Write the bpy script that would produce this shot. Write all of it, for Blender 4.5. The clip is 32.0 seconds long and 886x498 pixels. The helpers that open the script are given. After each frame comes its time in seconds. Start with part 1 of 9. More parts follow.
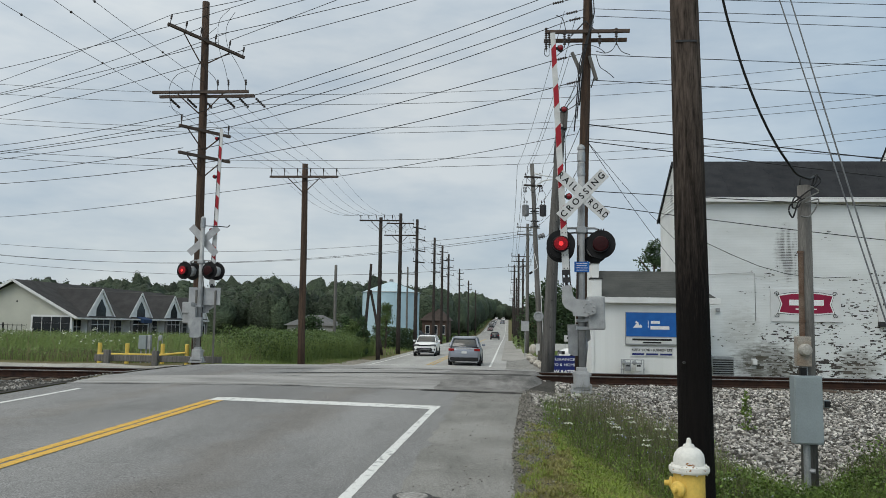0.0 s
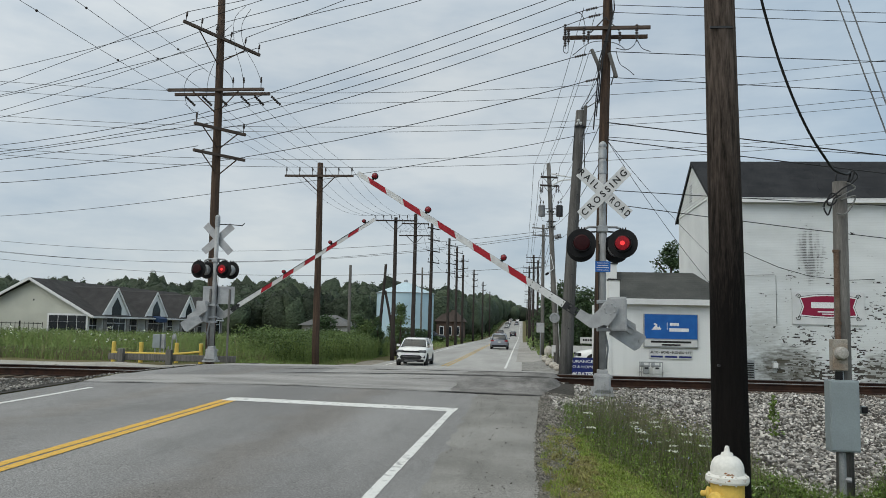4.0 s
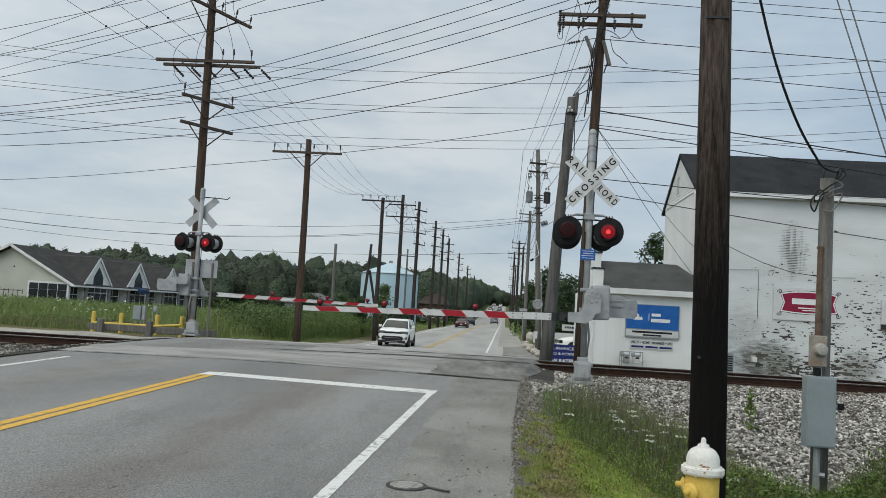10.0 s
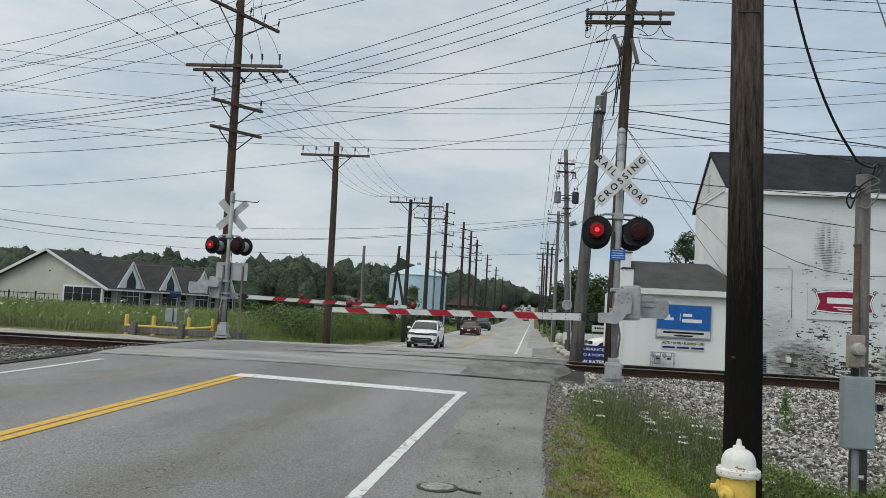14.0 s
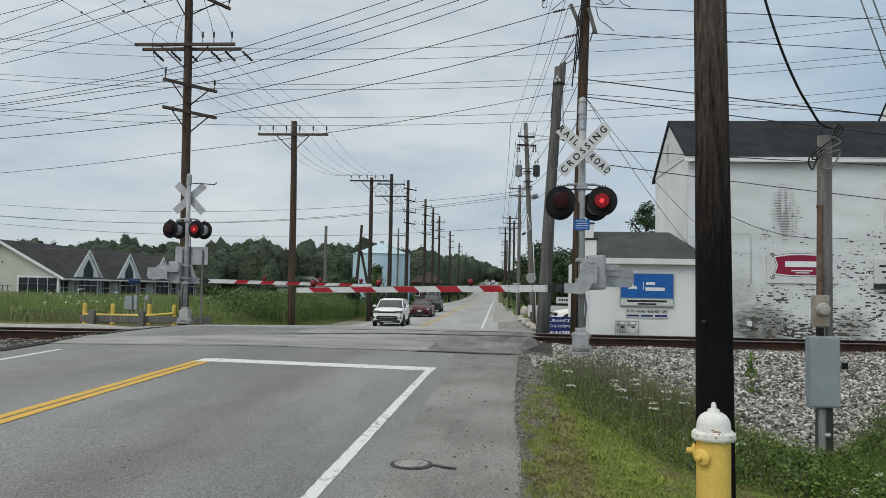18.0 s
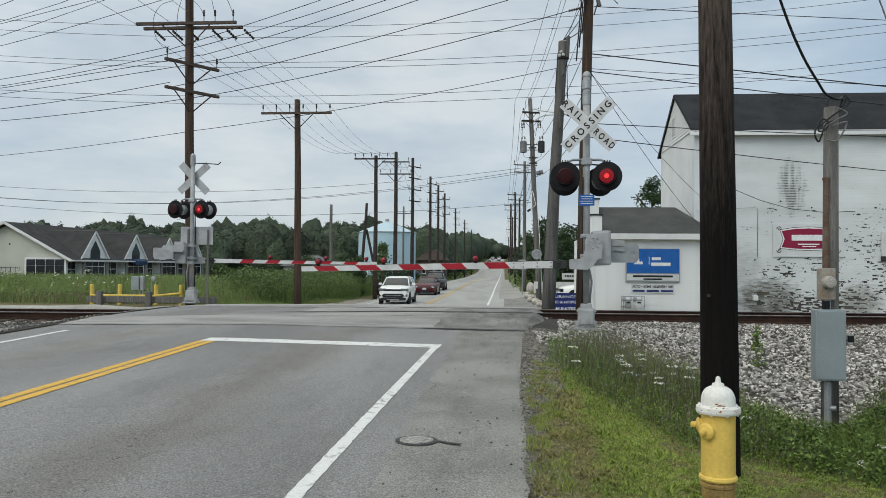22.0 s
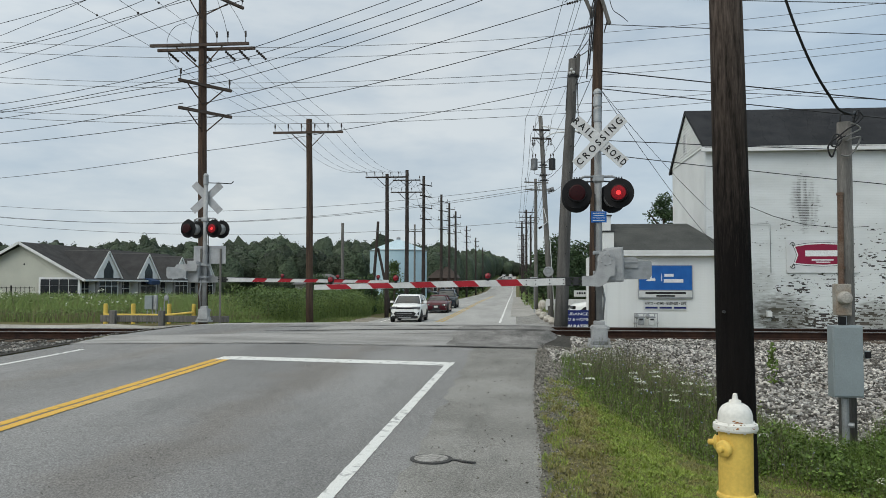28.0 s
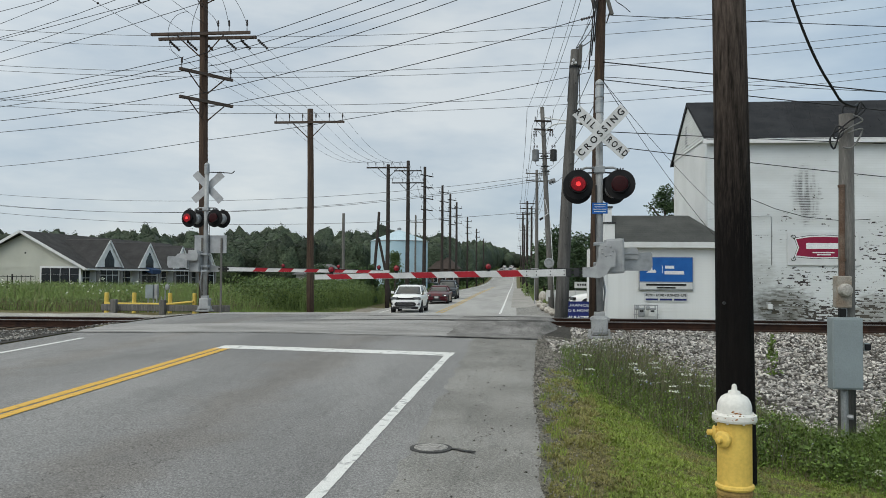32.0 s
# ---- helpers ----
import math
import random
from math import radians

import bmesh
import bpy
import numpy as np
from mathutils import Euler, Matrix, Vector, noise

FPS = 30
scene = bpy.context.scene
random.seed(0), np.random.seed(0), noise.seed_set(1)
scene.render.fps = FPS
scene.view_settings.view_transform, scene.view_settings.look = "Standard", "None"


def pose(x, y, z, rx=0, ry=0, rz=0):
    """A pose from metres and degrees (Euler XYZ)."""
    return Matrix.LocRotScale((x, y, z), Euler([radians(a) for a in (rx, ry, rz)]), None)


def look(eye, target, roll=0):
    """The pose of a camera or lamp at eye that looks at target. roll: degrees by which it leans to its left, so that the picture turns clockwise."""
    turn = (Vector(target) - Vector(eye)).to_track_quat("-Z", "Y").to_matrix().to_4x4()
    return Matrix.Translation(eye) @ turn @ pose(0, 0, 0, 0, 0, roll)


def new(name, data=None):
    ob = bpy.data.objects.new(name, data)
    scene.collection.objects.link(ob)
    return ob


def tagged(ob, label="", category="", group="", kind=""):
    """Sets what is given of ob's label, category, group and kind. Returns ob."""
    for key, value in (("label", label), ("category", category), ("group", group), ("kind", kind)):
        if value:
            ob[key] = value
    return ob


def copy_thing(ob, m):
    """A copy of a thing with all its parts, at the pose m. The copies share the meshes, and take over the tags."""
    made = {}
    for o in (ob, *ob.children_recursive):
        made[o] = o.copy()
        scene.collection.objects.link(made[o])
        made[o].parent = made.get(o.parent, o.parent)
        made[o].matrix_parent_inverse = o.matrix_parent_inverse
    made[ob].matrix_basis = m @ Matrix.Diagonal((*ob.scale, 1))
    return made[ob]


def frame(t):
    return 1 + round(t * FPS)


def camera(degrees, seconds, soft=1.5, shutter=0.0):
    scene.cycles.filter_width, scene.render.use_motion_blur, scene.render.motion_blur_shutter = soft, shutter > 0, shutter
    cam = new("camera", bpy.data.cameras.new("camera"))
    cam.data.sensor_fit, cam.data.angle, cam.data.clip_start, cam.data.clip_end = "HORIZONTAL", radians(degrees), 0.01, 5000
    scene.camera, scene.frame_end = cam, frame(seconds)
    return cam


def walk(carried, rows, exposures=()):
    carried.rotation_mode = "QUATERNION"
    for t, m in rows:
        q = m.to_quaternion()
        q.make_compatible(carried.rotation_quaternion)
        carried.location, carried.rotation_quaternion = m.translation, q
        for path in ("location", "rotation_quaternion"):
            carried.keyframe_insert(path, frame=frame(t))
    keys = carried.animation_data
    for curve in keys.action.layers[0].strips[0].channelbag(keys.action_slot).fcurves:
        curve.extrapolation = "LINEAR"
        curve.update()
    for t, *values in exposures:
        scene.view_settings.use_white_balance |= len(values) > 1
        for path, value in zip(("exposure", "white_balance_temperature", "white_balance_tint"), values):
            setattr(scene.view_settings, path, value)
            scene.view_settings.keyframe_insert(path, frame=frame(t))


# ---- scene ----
cam = camera(58.5, 32.0, soft=0.85)
PATH = [
    (0, (0.15, -0.383, 1.572), (-0.016, 1.6, 1.767), 0.9),
    (0.5, (0.192, -0.286, 1.559), (0.011, 1.696, 1.759), 1.0),
    (1, (0.162, -0.286, 1.568), (-0.022, 1.695, 1.769), 1.0),
    (1.5, (0.13, -0.27, 1.563), (-0.054, 1.712, 1.759), 1.0),
    (2, (0.095, -0.247, 1.56), (-0.096, 1.735, 1.749), 1.1),
    (2.5, (0.083, -0.195, 1.544), (-0.122, 1.786, 1.726), 1.2),
    (4.5, (0.052, -0.018, 1.559), (-0.146, 1.962, 1.765), 1.3),
    (5, (0.067, 0.011, 1.56), (-0.123, 1.99, 1.772), 1.3),
    (5.5, (0.076, -0.001, 1.561), (-0.108, 1.98, 1.764), 1.5),
    (6, (0.063, -0.02, 1.553), (-0.109, 1.964, 1.737), 1.7),
    (6.5, (0.071, -0.008, 1.547), (-0.086, 1.979, 1.71), 1.8),
    (7, (0.068, -0.004, 1.56), (-0.074, 1.986, 1.713), 2.1),
    (7.5, (0.073, 0.03, 1.553), (-0.062, 2.019, 1.706), 2.3),
    (8, (0.075, 0.028, 1.553), (-0.062, 2.017, 1.709), 2.5),
    (8.5, (0.067, 0.016, 1.553), (-0.077, 2.004, 1.712), 2.7),
    (9, (0.067, 0.024, 1.55), (-0.085, 2.012, 1.708), 3.0),
    (9.5, (0.06, 0.012, 1.557), (-0.099, 1.999, 1.713), 3.2),
    (10, (0.062, 0.011, 1.551), (-0.103, 1.998, 1.706), 3.4),
    (10.5, (0.061, 0.019, 1.55), (-0.107, 2.006, 1.702), 3.5),
    (11, (0.061, 0.038, 1.548), (-0.111, 2.025, 1.697), 3.6),
    (11.5, (0.061, 0.045, 1.549), (-0.112, 2.032, 1.696), 3.6),
    (12, (0.061, 0.035, 1.547), (-0.116, 2.022, 1.695), 3.6),
    (12.5, (0.061, 0.04, 1.552), (-0.126, 2.025, 1.703), 3.6),
    (13, (0.058, 0.043, 1.553), (-0.145, 2.027, 1.707), 3.6),
    (13.5, (0.055, 0.045, 1.549), (-0.167, 2.027, 1.705), 3.6),
    (15.5, (0.041, 0.018, 1.536), (-0.198, 1.998, 1.681), 0.9),
    (16, (0.012, 0.044, 1.532), (-0.201, 2.027, 1.676), 0.3),
    (16.5, (0.039, 0.147, 1.511), (-0.146, 2.133, 1.659), 0.2),
    (17, (0.031, 0.167, 1.532), (-0.127, 2.156, 1.677), 0.5),
    (17.5, (0.012, 0.192, 1.528), (-0.13, 2.183, 1.66), 0.9),
    (18, (0.005, 0.193, 1.515), (-0.135, 2.186, 1.616), 1.0),
    (18.5, (-0.004, 0.21, 1.516), (-0.149, 2.204, 1.581), 0.9),
    (19, (0.007, 0.223, 1.516), (-0.15, 2.217, 1.549), 0.7),
    (19.5, (0.018, 0.25, 1.511), (-0.143, 2.243, 1.524), 0.6),
    (20, (0.013, 0.22, 1.511), (-0.145, 2.214, 1.516), 0.8),
    (20.5, (0.016, 0.215, 1.508), (-0.131, 2.21, 1.512), 0.8),
    (21, (0.016, 0.207, 1.511), (-0.125, 2.202, 1.523), 0.7),
    (21.5, (0.016, 0.195, 1.512), (-0.127, 2.19, 1.538), 0.5),
    (22, (0.027, 0.218, 1.511), (-0.127, 2.211, 1.555), 0.4),
    (22.5, (0.024, 0.242, 1.51), (-0.14, 2.234, 1.566), 0.6),
    (23, (0.024, 0.239, 1.505), (-0.143, 2.231, 1.569), 1.0),
    (23.5, (0.023, 0.23, 1.506), (-0.144, 2.222, 1.57), 1.2),
    (24, (0.016, 0.228, 1.506), (-0.153, 2.219, 1.572), 1.1),
    (24.5, (0.009, 0.216, 1.51), (-0.172, 2.207, 1.583), 0.8),
    (26.5, (0.018, 0.23, 1.499), (-0.192, 2.217, 1.582), 0.5),
    (27, (0.011, 0.211, 1.506), (-0.184, 2.2, 1.586), 0.4),
    (27.5, (0.015, 0.22, 1.505), (-0.168, 2.209, 1.587), 0.2),
    (28, (0.007, 0.207, 1.507), (-0.175, 2.197, 1.596), 0.1),
    (28.5, (0.01, 0.23, 1.511), (-0.18, 2.218, 1.607), -0.1),
    (29, (0.009, 0.236, 1.51), (-0.19, 2.223, 1.612), -0.2),
    (29.5, (0.013, 0.223, 1.511), (-0.192, 2.21, 1.616), -0.2),
    (30, (0.011, 0.228, 1.507), (-0.193, 2.215, 1.612), -0.2),
    (30.5, (0.015, 0.229, 1.504), (-0.188, 2.216, 1.603), -0.0),
    (31, (0.013, 0.22, 1.504), (-0.188, 2.208, 1.594), 0.1),
    (31.5, (0.014, 0.222, 1.501), (-0.181, 2.211, 1.579), 0.3),
    (32, (0.009, 0.207, 1.498), (-0.175, 2.197, 1.564), 0.4),
]
walk(cam, [(t, look(eye, target, roll)) for t, eye, target, roll in PATH], [(0, -0.13), (13, -0.10), (18, -0.10), (20, -0.02), (32, -0.05)])

# ---- light: overcast sky, brighter overhead, with a weak wide sun ----
SUN_DIR = Vector((-0.40, -0.70, 0.72)).normalized()
SUN_EL, SUN_AZ = math.asin(SUN_DIR.z), math.atan2(SUN_DIR.x, SUN_DIR.y)
world = bpy.data.worlds.new("overcast_sky")
scene.world = world
world.use_nodes = True


def build_world():
    nt = world.node_tree
    nt.nodes.clear()
    n, l = nt.nodes.new, nt.links.new
    out, bg = n("ShaderNodeOutputWorld"), n("ShaderNodeBackground")
    sky = n("ShaderNodeTexSky")
    sky.sky_type, sky.sun_disc, sky.sun_elevation, sky.sun_rotation = "NISHITA", False, SUN_EL, SUN_AZ
    tc = n("ShaderNodeTexCoord")
    sep = n("ShaderNodeSeparateXYZ")
    l(tc.outputs["Generated"], sep.inputs[0])
    # cloud deck: soft bands drawn out along the horizon
    mp = n("ShaderNodeMapping")
    mp.inputs["Scale"].default_value = (1.0, 1.0, 3.2)
    l(tc.outputs["Generated"], mp.inputs[0])
    n1, n2 = n("ShaderNodeTexNoise"), n("ShaderNodeTexNoise")
    for nn, s, d in ((n1, 2.3, 5.0), (n2, 6.5, 6.0)):
        nn.inputs["Scale"].default_value, nn.inputs["Detail"].default_value = s, d
        nn.inputs["Roughness"].default_value = 0.58
        l(mp.outputs[0], nn.inputs["Vector"])
    add = n("ShaderNodeMath")
    add.operation = "MULTIPLY_ADD"
    add.inputs[1].default_value = 0.45
    l(n2.outputs["Fac"], add.inputs[0])
    l(n1.outputs["Fac"], add.inputs[2])
    ramp = n("ShaderNodeValToRGB")
    e = ramp.color_ramp.elements
    e[0].position, e[0].color = 0.50, (0.46, 0.57, 0.675, 1)
    e[1].position, e[1].color = 0.88, (0.79, 0.845, 0.865, 1)
    l(add.outputs[0], ramp.inputs[0])
    # overcast gradient: the zenith is about three times as bright as the horizon
    grad = n("ShaderNodeMapRange")
    grad.inputs["From Min"].default_value, grad.inputs["From Max"].default_value = 0.33, 1.0
    grad.inputs["To Min"].default_value, grad.inputs["To Max"].default_value = 1.07, 1.6
    l(sep.outputs["Z"], grad.inputs["Value"])
    # the cloud is brighter towards the hidden sun
    dot = n("ShaderNodeVectorMath")
    dot.operation = "DOT_PRODUCT"
    dot.inputs[1].default_value = SUN_DIR
    l(tc.outputs["Generated"], dot.inputs[0])
    glow = n("ShaderNodeMapRange")
    glow.interpolation_type = "SMOOTHSTEP"
    glow.inputs["From Min"].default_value, glow.inputs["From Max"].default_value = -0.55, 0.95
    glow.inputs["To Min"].default_value, glow.inputs["To Max"].default_value = 0.80, 1.30
    l(dot.outputs["Value"], glow.inputs["Value"])
    gg = n("ShaderNodeMath")
    gg.operation = "MULTIPLY"
    l(grad.outputs[0], gg.inputs[0])
    l(glow.outputs[0], gg.inputs[1])
    # thinner, bluer cloud on the side away from the sun
    bx = n("ShaderNodeMapRange")
    bx.interpolation_type = "SMOOTHSTEP"
    bx.inputs["From Min"].default_value, bx.inputs["From Max"].default_value = -0.15, 0.6
    l(sep.outputs["X"], bx.inputs["Value"])
    tint = n("ShaderNodeMixRGB")
    tint.blend_type = "MULTIPLY"
    tint.inputs[2].default_value = (0.70, 0.82, 0.94, 1)
    l(bx.outputs[0], tint.inputs[0])
    l(ramp.outputs[0], tint.inputs[1])
    mul = n("ShaderNodeMixRGB")
    mul.blend_type, mul.inputs[0].default_value = "MULTIPLY", 1.0
    wz = n("ShaderNodeMapRange")
    wz.inputs["From Min"].default_value, wz.inputs["From Max"].default_value = 0.4, 0.8
    l(sep.outputs["Z"], wz.inputs["Value"])
    warm = n("ShaderNodeMixRGB")
    warm.blend_type = "MULTIPLY"
    warm.inputs[2].default_value = (1.12, 1.0, 0.84, 1)
    l(wz.outputs[0], warm.inputs[0])
    l(tint.outputs[0], warm.inputs[1])
    l(warm.outputs[0], mul.inputs[1])
    l(gg.outputs[0], mul.inputs[2])
    skys = n("ShaderNodeMixRGB")
    skys.blend_type, skys.inputs[0].default_value = "MULTIPLY", 1.0
    skys.inputs[2].default_value = (0.09, 0.09, 0.09, 1)
    l(sky.outputs[0], skys.inputs[1])
    mix = n("ShaderNodeMixRGB")
    mix.inputs[0].default_value = 0.86
    l(skys.outputs[0], mix.inputs[1])
    l(mul.outputs[0], mix.inputs[2])
    l(mix.outputs[0], bg.inputs["Color"])
    bg.inputs["Strength"].default_value = 1.08
    l(bg.outputs[0], out.inputs[0])


build_world()
sun = new("sun", bpy.data.lights.new("sun", "SUN"))
sun.data.energy, sun.data.angle, sun.data.color = 0.85, radians(35), (1.0, 0.97, 0.92)
sun.matrix_world = look(SUN_DIR * 60, (0, 0, 0))


# ---- materials ----
MATS = {}


def mat(name, a, b=None, scale=4.0, rough=0.75, metal=0.0, bump=0.15, bscale=60.0, fine=0.25, stretch=(1, 1, 1), lo=0.35, hi=0.68, rnd=0.0, emit=0.0, spec=0.22, clear=0.0):
    """A surface of two colours in soft patches, with fine grain over it and a fine relief."""
    if name in MATS:
        return MATS[name]
    m = bpy.data.materials.new(name)
    m.use_nodes = True
    nt = m.node_tree
    p = nt.nodes["Principled BSDF"]
    n, l = nt.nodes.new, nt.links.new
    b = b or tuple(c * 0.7 for c in a)
    tc, mp = n("ShaderNodeTexCoord"), n("ShaderNodeMapping")
    mp.inputs["Scale"].default_value = stretch
    l(tc.outputs["Object"], mp.inputs[0])
    big, small = n("ShaderNodeTexNoise"), n("ShaderNodeTexNoise")
    big.inputs["Scale"].default_value, big.inputs["Detail"].default_value = scale, 5
    small.inputs["Scale"].default_value, small.inputs["Detail"].default_value = bscale, 3
    l(mp.outputs[0], big.inputs["Vector"])
    l(mp.outputs[0], small.inputs["Vector"])
    ramp = n("ShaderNodeValToRGB")
    e = ramp.color_ramp.elements
    e[0].position, e[0].color = lo, (*a, 1)
    e[1].position, e[1].color = hi, (*b, 1)
    l(big.outputs["Fac"], ramp.inputs[0])
    gr = n("ShaderNodeMapRange")
    gr.inputs["From Min"].default_value, gr.inputs["From Max"].default_value = 0.25, 0.75
    gr.inputs["To Min"].default_value, gr.inputs["To Max"].default_value = 1 - fine, 1 + fine
    l(small.outputs["Fac"], gr.inputs["Value"])
    mul = n("ShaderNodeMixRGB")
    mul.blend_type, mul.inputs[0].default_value = "MULTIPLY", 1.0
    l(ramp.outputs[0], mul.inputs[1])
    l(gr.outputs[0], mul.inputs[2])
    last = mul.outputs[0]
    if rnd:
        oi = n("ShaderNodeNewGeometry")
        rr = n("ShaderNodeMapRange")
        rr.inputs["To Min"].default_value, rr.inputs["To Max"].default_value = 1 - rnd, 1 + rnd
        l(oi.outputs["Random Per Island"], rr.inputs["Value"])
        m2 = n("ShaderNodeMixRGB")
        m2.blend_type, m2.inputs[0].default_value = "MULTIPLY", 1.0
        l(last, m2.inputs[1])
        l(rr.outputs[0], m2.inputs[2])
        last = m2.outputs[0]
    l(last, p.inputs["Base Color"])
    p.inputs["Roughness"].default_value, p.inputs["Metallic"].default_value = rough, metal
    p.inputs["Specular IOR Level"].default_value = spec
    p.inputs["Coat Weight"].default_value = clear
    if emit:
        p.inputs["Emission Color"].default_value = (*a, 1)
        p.inputs["Emission Strength"].default_value = emit
    if bump:
        bp = n("ShaderNodeBump")
        bp.inputs["Strength"].default_value, bp.inputs["Distance"].default_value = bump, 0.02
        l(small.outputs["Fac"], bp.inputs["Height"])
        l(bp.outputs[0], p.inputs["Normal"])
    MATS[name] = m
    return m


ASPHALT = mat("worn_asphalt", (0.256, 0.252, 0.249), (0.184, 0.181, 0.179), 0.55, 0.92, bump=0.35, bscale=150, fine=0.34, stretch=(1, 0.22, 1), spec=0.15)
ASPHALT_NEW = mat("patched_asphalt", (0.265, 0.256, 0.246), (0.135, 0.129, 0.122), 1.3, 0.92, bump=0.8, bscale=45, fine=0.5, spec=0.25)
SHOULDER = mat("shoulder_asphalt", (0.268, 0.260, 0.244), (0.186, 0.180, 0.167), 0.8, 0.93, bump=0.4, bscale=130, fine=0.45, spec=0.2)
PAINT_W = mat("road_paint_white", (0.66, 0.66, 0.64), (0.30, 0.30, 0.295), 11.0, 0.7, bump=0.2, bscale=120, fine=0.22, lo=0.55, hi=0.70)
PAINT_Y = mat("road_paint_yellow", (0.62, 0.37, 0.065), (0.34, 0.24, 0.09), 11.0, 0.7, bump=0.2, bscale=120, fine=0.22, lo=0.55, hi=0.72)
PAINT_YO = mat("faded_road_yellow", (0.56, 0.37, 0.09), (0.36, 0.26, 0.11), 2.0, 0.8, bump=0.2, bscale=120, fine=0.3, lo=0.4, hi=0.7)
SOIL = mat("soil_and_grass", (0.105, 0.104, 0.036), (0.125, 0.100, 0.052), 0.9, 0.95, bump=0.6, bscale=30, fine=0.45)
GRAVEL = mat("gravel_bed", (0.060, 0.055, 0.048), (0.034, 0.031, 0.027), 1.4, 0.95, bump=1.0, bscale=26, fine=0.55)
STONE_DARK = mat("dark_ballast_stone", (0.30, 0.285, 0.262), (0.075, 0.068, 0.06), 1.6, 0.9, bump=0.3, bscale=60, fine=0.35, rnd=0.8)
STONE = mat("ballast_stone", (0.37, 0.355, 0.332), (0.255, 0.24, 0.218), 1.6, 0.9, bump=0.3, bscale=60, fine=0.30)
RAIL_RUST = mat("rusty_rail", (0.050, 0.025, 0.016), (0.022, 0.013, 0.011), 5.0, 0.85, 0.2, bump=0.2, bscale=80)
RAIL_TOP = mat("polished_rail", (0.30, 0.29, 0.28), (0.17, 0.155, 0.14), 6.0, 0.35, 0.9, bump=0.05)
TIE = mat("weathered_tie", (0.13, 0.10, 0.075), (0.08, 0.062, 0.05), 4.0, 0.95, bump=0.4, bscale=40, stretch=(1, 6, 1))
POLE_BROWN = mat("creosote_pole", (0.090, 0.058, 0.040), (0.042, 0.030, 0.024), 3.0, 0.9, bump=0.5, bscale=35, stretch=(5, 5, 0.35), fine=0.4)
POLE_ASH = mat("ash_grey_pole", (0.125, 0.120, 0.112), (0.07, 0.067, 0.063), 3.0, 0.92, bump=0.5, bscale=35, stretch=(5, 5, 0.35), fine=0.35)
POLE_GREY = mat("weathered_grey_pole", (0.172, 0.163, 0.150), (0.10, 0.095, 0.088), 3.0, 0.92, bump=0.5, bscale=35, stretch=(5, 5, 0.35), fine=0.35)
POLE_DARK = mat("far_pole_wood", (0.052, 0.042, 0.037), (0.032, 0.027, 0.024), 3.0, 0.95, bump=0.2)
ALU = mat("cast_aluminium", (0.385, 0.39, 0.39), (0.29, 0.295, 0.295), 5.0, 0.6, 0.2, bump=0.1, fine=0.12)
GALV = mat("galvanised_steel", (0.36, 0.37, 0.375), (0.27, 0.28, 0.285), 7.0, 0.5, 0.55, bump=0.08, fine=0.15)
STEEL_DK = mat("dark_steel", (0.05, 0.05, 0.052), (0.035, 0.035, 0.036), 8.0, 0.55, 0.5, bump=0.08)
BLACK = mat("black_enamel", (0.010, 0.010, 0.011), (0.016, 0.016, 0.017), 6.0, 0.6, bump=0.03, fine=0.1, spec=0.15)
SIGN_W = mat("sign_white", (0.60, 0.605, 0.60), (0.52, 0.52, 0.51), 4.0, 0.5, bump=0.03, fine=0.08)
SIGN_BACK = mat("sign_back_grey", (0.42, 0.425, 0.43), (0.33, 0.335, 0.34), 5.0, 0.5, 0.4, bump=0.05, fine=0.1)
SIGN_BLUE = mat("sign_blue", (0.018, 0.12, 0.40), (0.014, 0.095, 0.33), 3.0, 0.45, bump=0.02, fine=0.06)
NAVY = mat("banner_navy", (0.012, 0.02, 0.115), (0.018, 0.028, 0.14), 2.0, 0.6, bump=0.05, fine=0.1)
LETTER_B = mat("black_lettering", (0.012, 0.012, 0.012), (0.02, 0.02, 0.02), 5, 0.6, bump=0)
LETTER_W = mat("white_lettering", (0.75, 0.76, 0.76), (0.68, 0.69, 0.69), 5, 0.6, bump=0)
RED_SHEET = mat("red_reflective_sheeting", (0.34, 0.016, 0.026), (0.27, 0.012, 0.02), 4.0, 0.45, bump=0.03, fine=0.1)
WHITE_SHEET = mat("white_reflective_sheeting", (0.60, 0.60, 0.585), (0.48, 0.48, 0.47), 4.0, 0.5, bump=0.03, fine=0.1)
LENS_DARK = mat("unlit_red_lens", (0.030, 0.003, 0.004), (0.018, 0.002, 0.003), 30.0, 0.35, bump=0.1, bscale=120, spec=0.15)
LENS_LIT = mat("lit_red_lamp", (0.34, 0.003, 0.010), (0.08, 0.0015, 0.005), 34.0, 0.35, bump=0, emit=0.10)
LENS_CORE = mat("lit_lamp_core", (1.0, 0.05, 0.05), (0.70, 0.010, 0.02), 45.0, 0.4, bump=0, emit=0.70)
LENS_GATE = mat("gate_lamp_lens", (0.26, 0.006, 0.014), (0.05, 0.003, 0.006), 26.0, 0.15, bump=0.3, bscale=60, fine=0.6, spec=0.5, emit=0.10)
SIDING = mat("white_siding", (0.74, 0.745, 0.73), (0.66, 0.665, 0.65), 1.4, 0.7, bump=0.06, fine=0.07)
SHINGLE = mat("grey_shingle", (0.085, 0.087, 0.082), (0.06, 0.062, 0.06), 1.2, 0.95, spec=0.1, bump=0.4, bscale=40, fine=0.3, rnd=0.10)
SHINGLE_DK = mat("charcoal_shingle", (0.034, 0.035, 0.038), (0.022, 0.023, 0.026), 1.2, 0.95, spec=0.1, bump=0.4, bscale=40, fine=0.3, rnd=0.12)
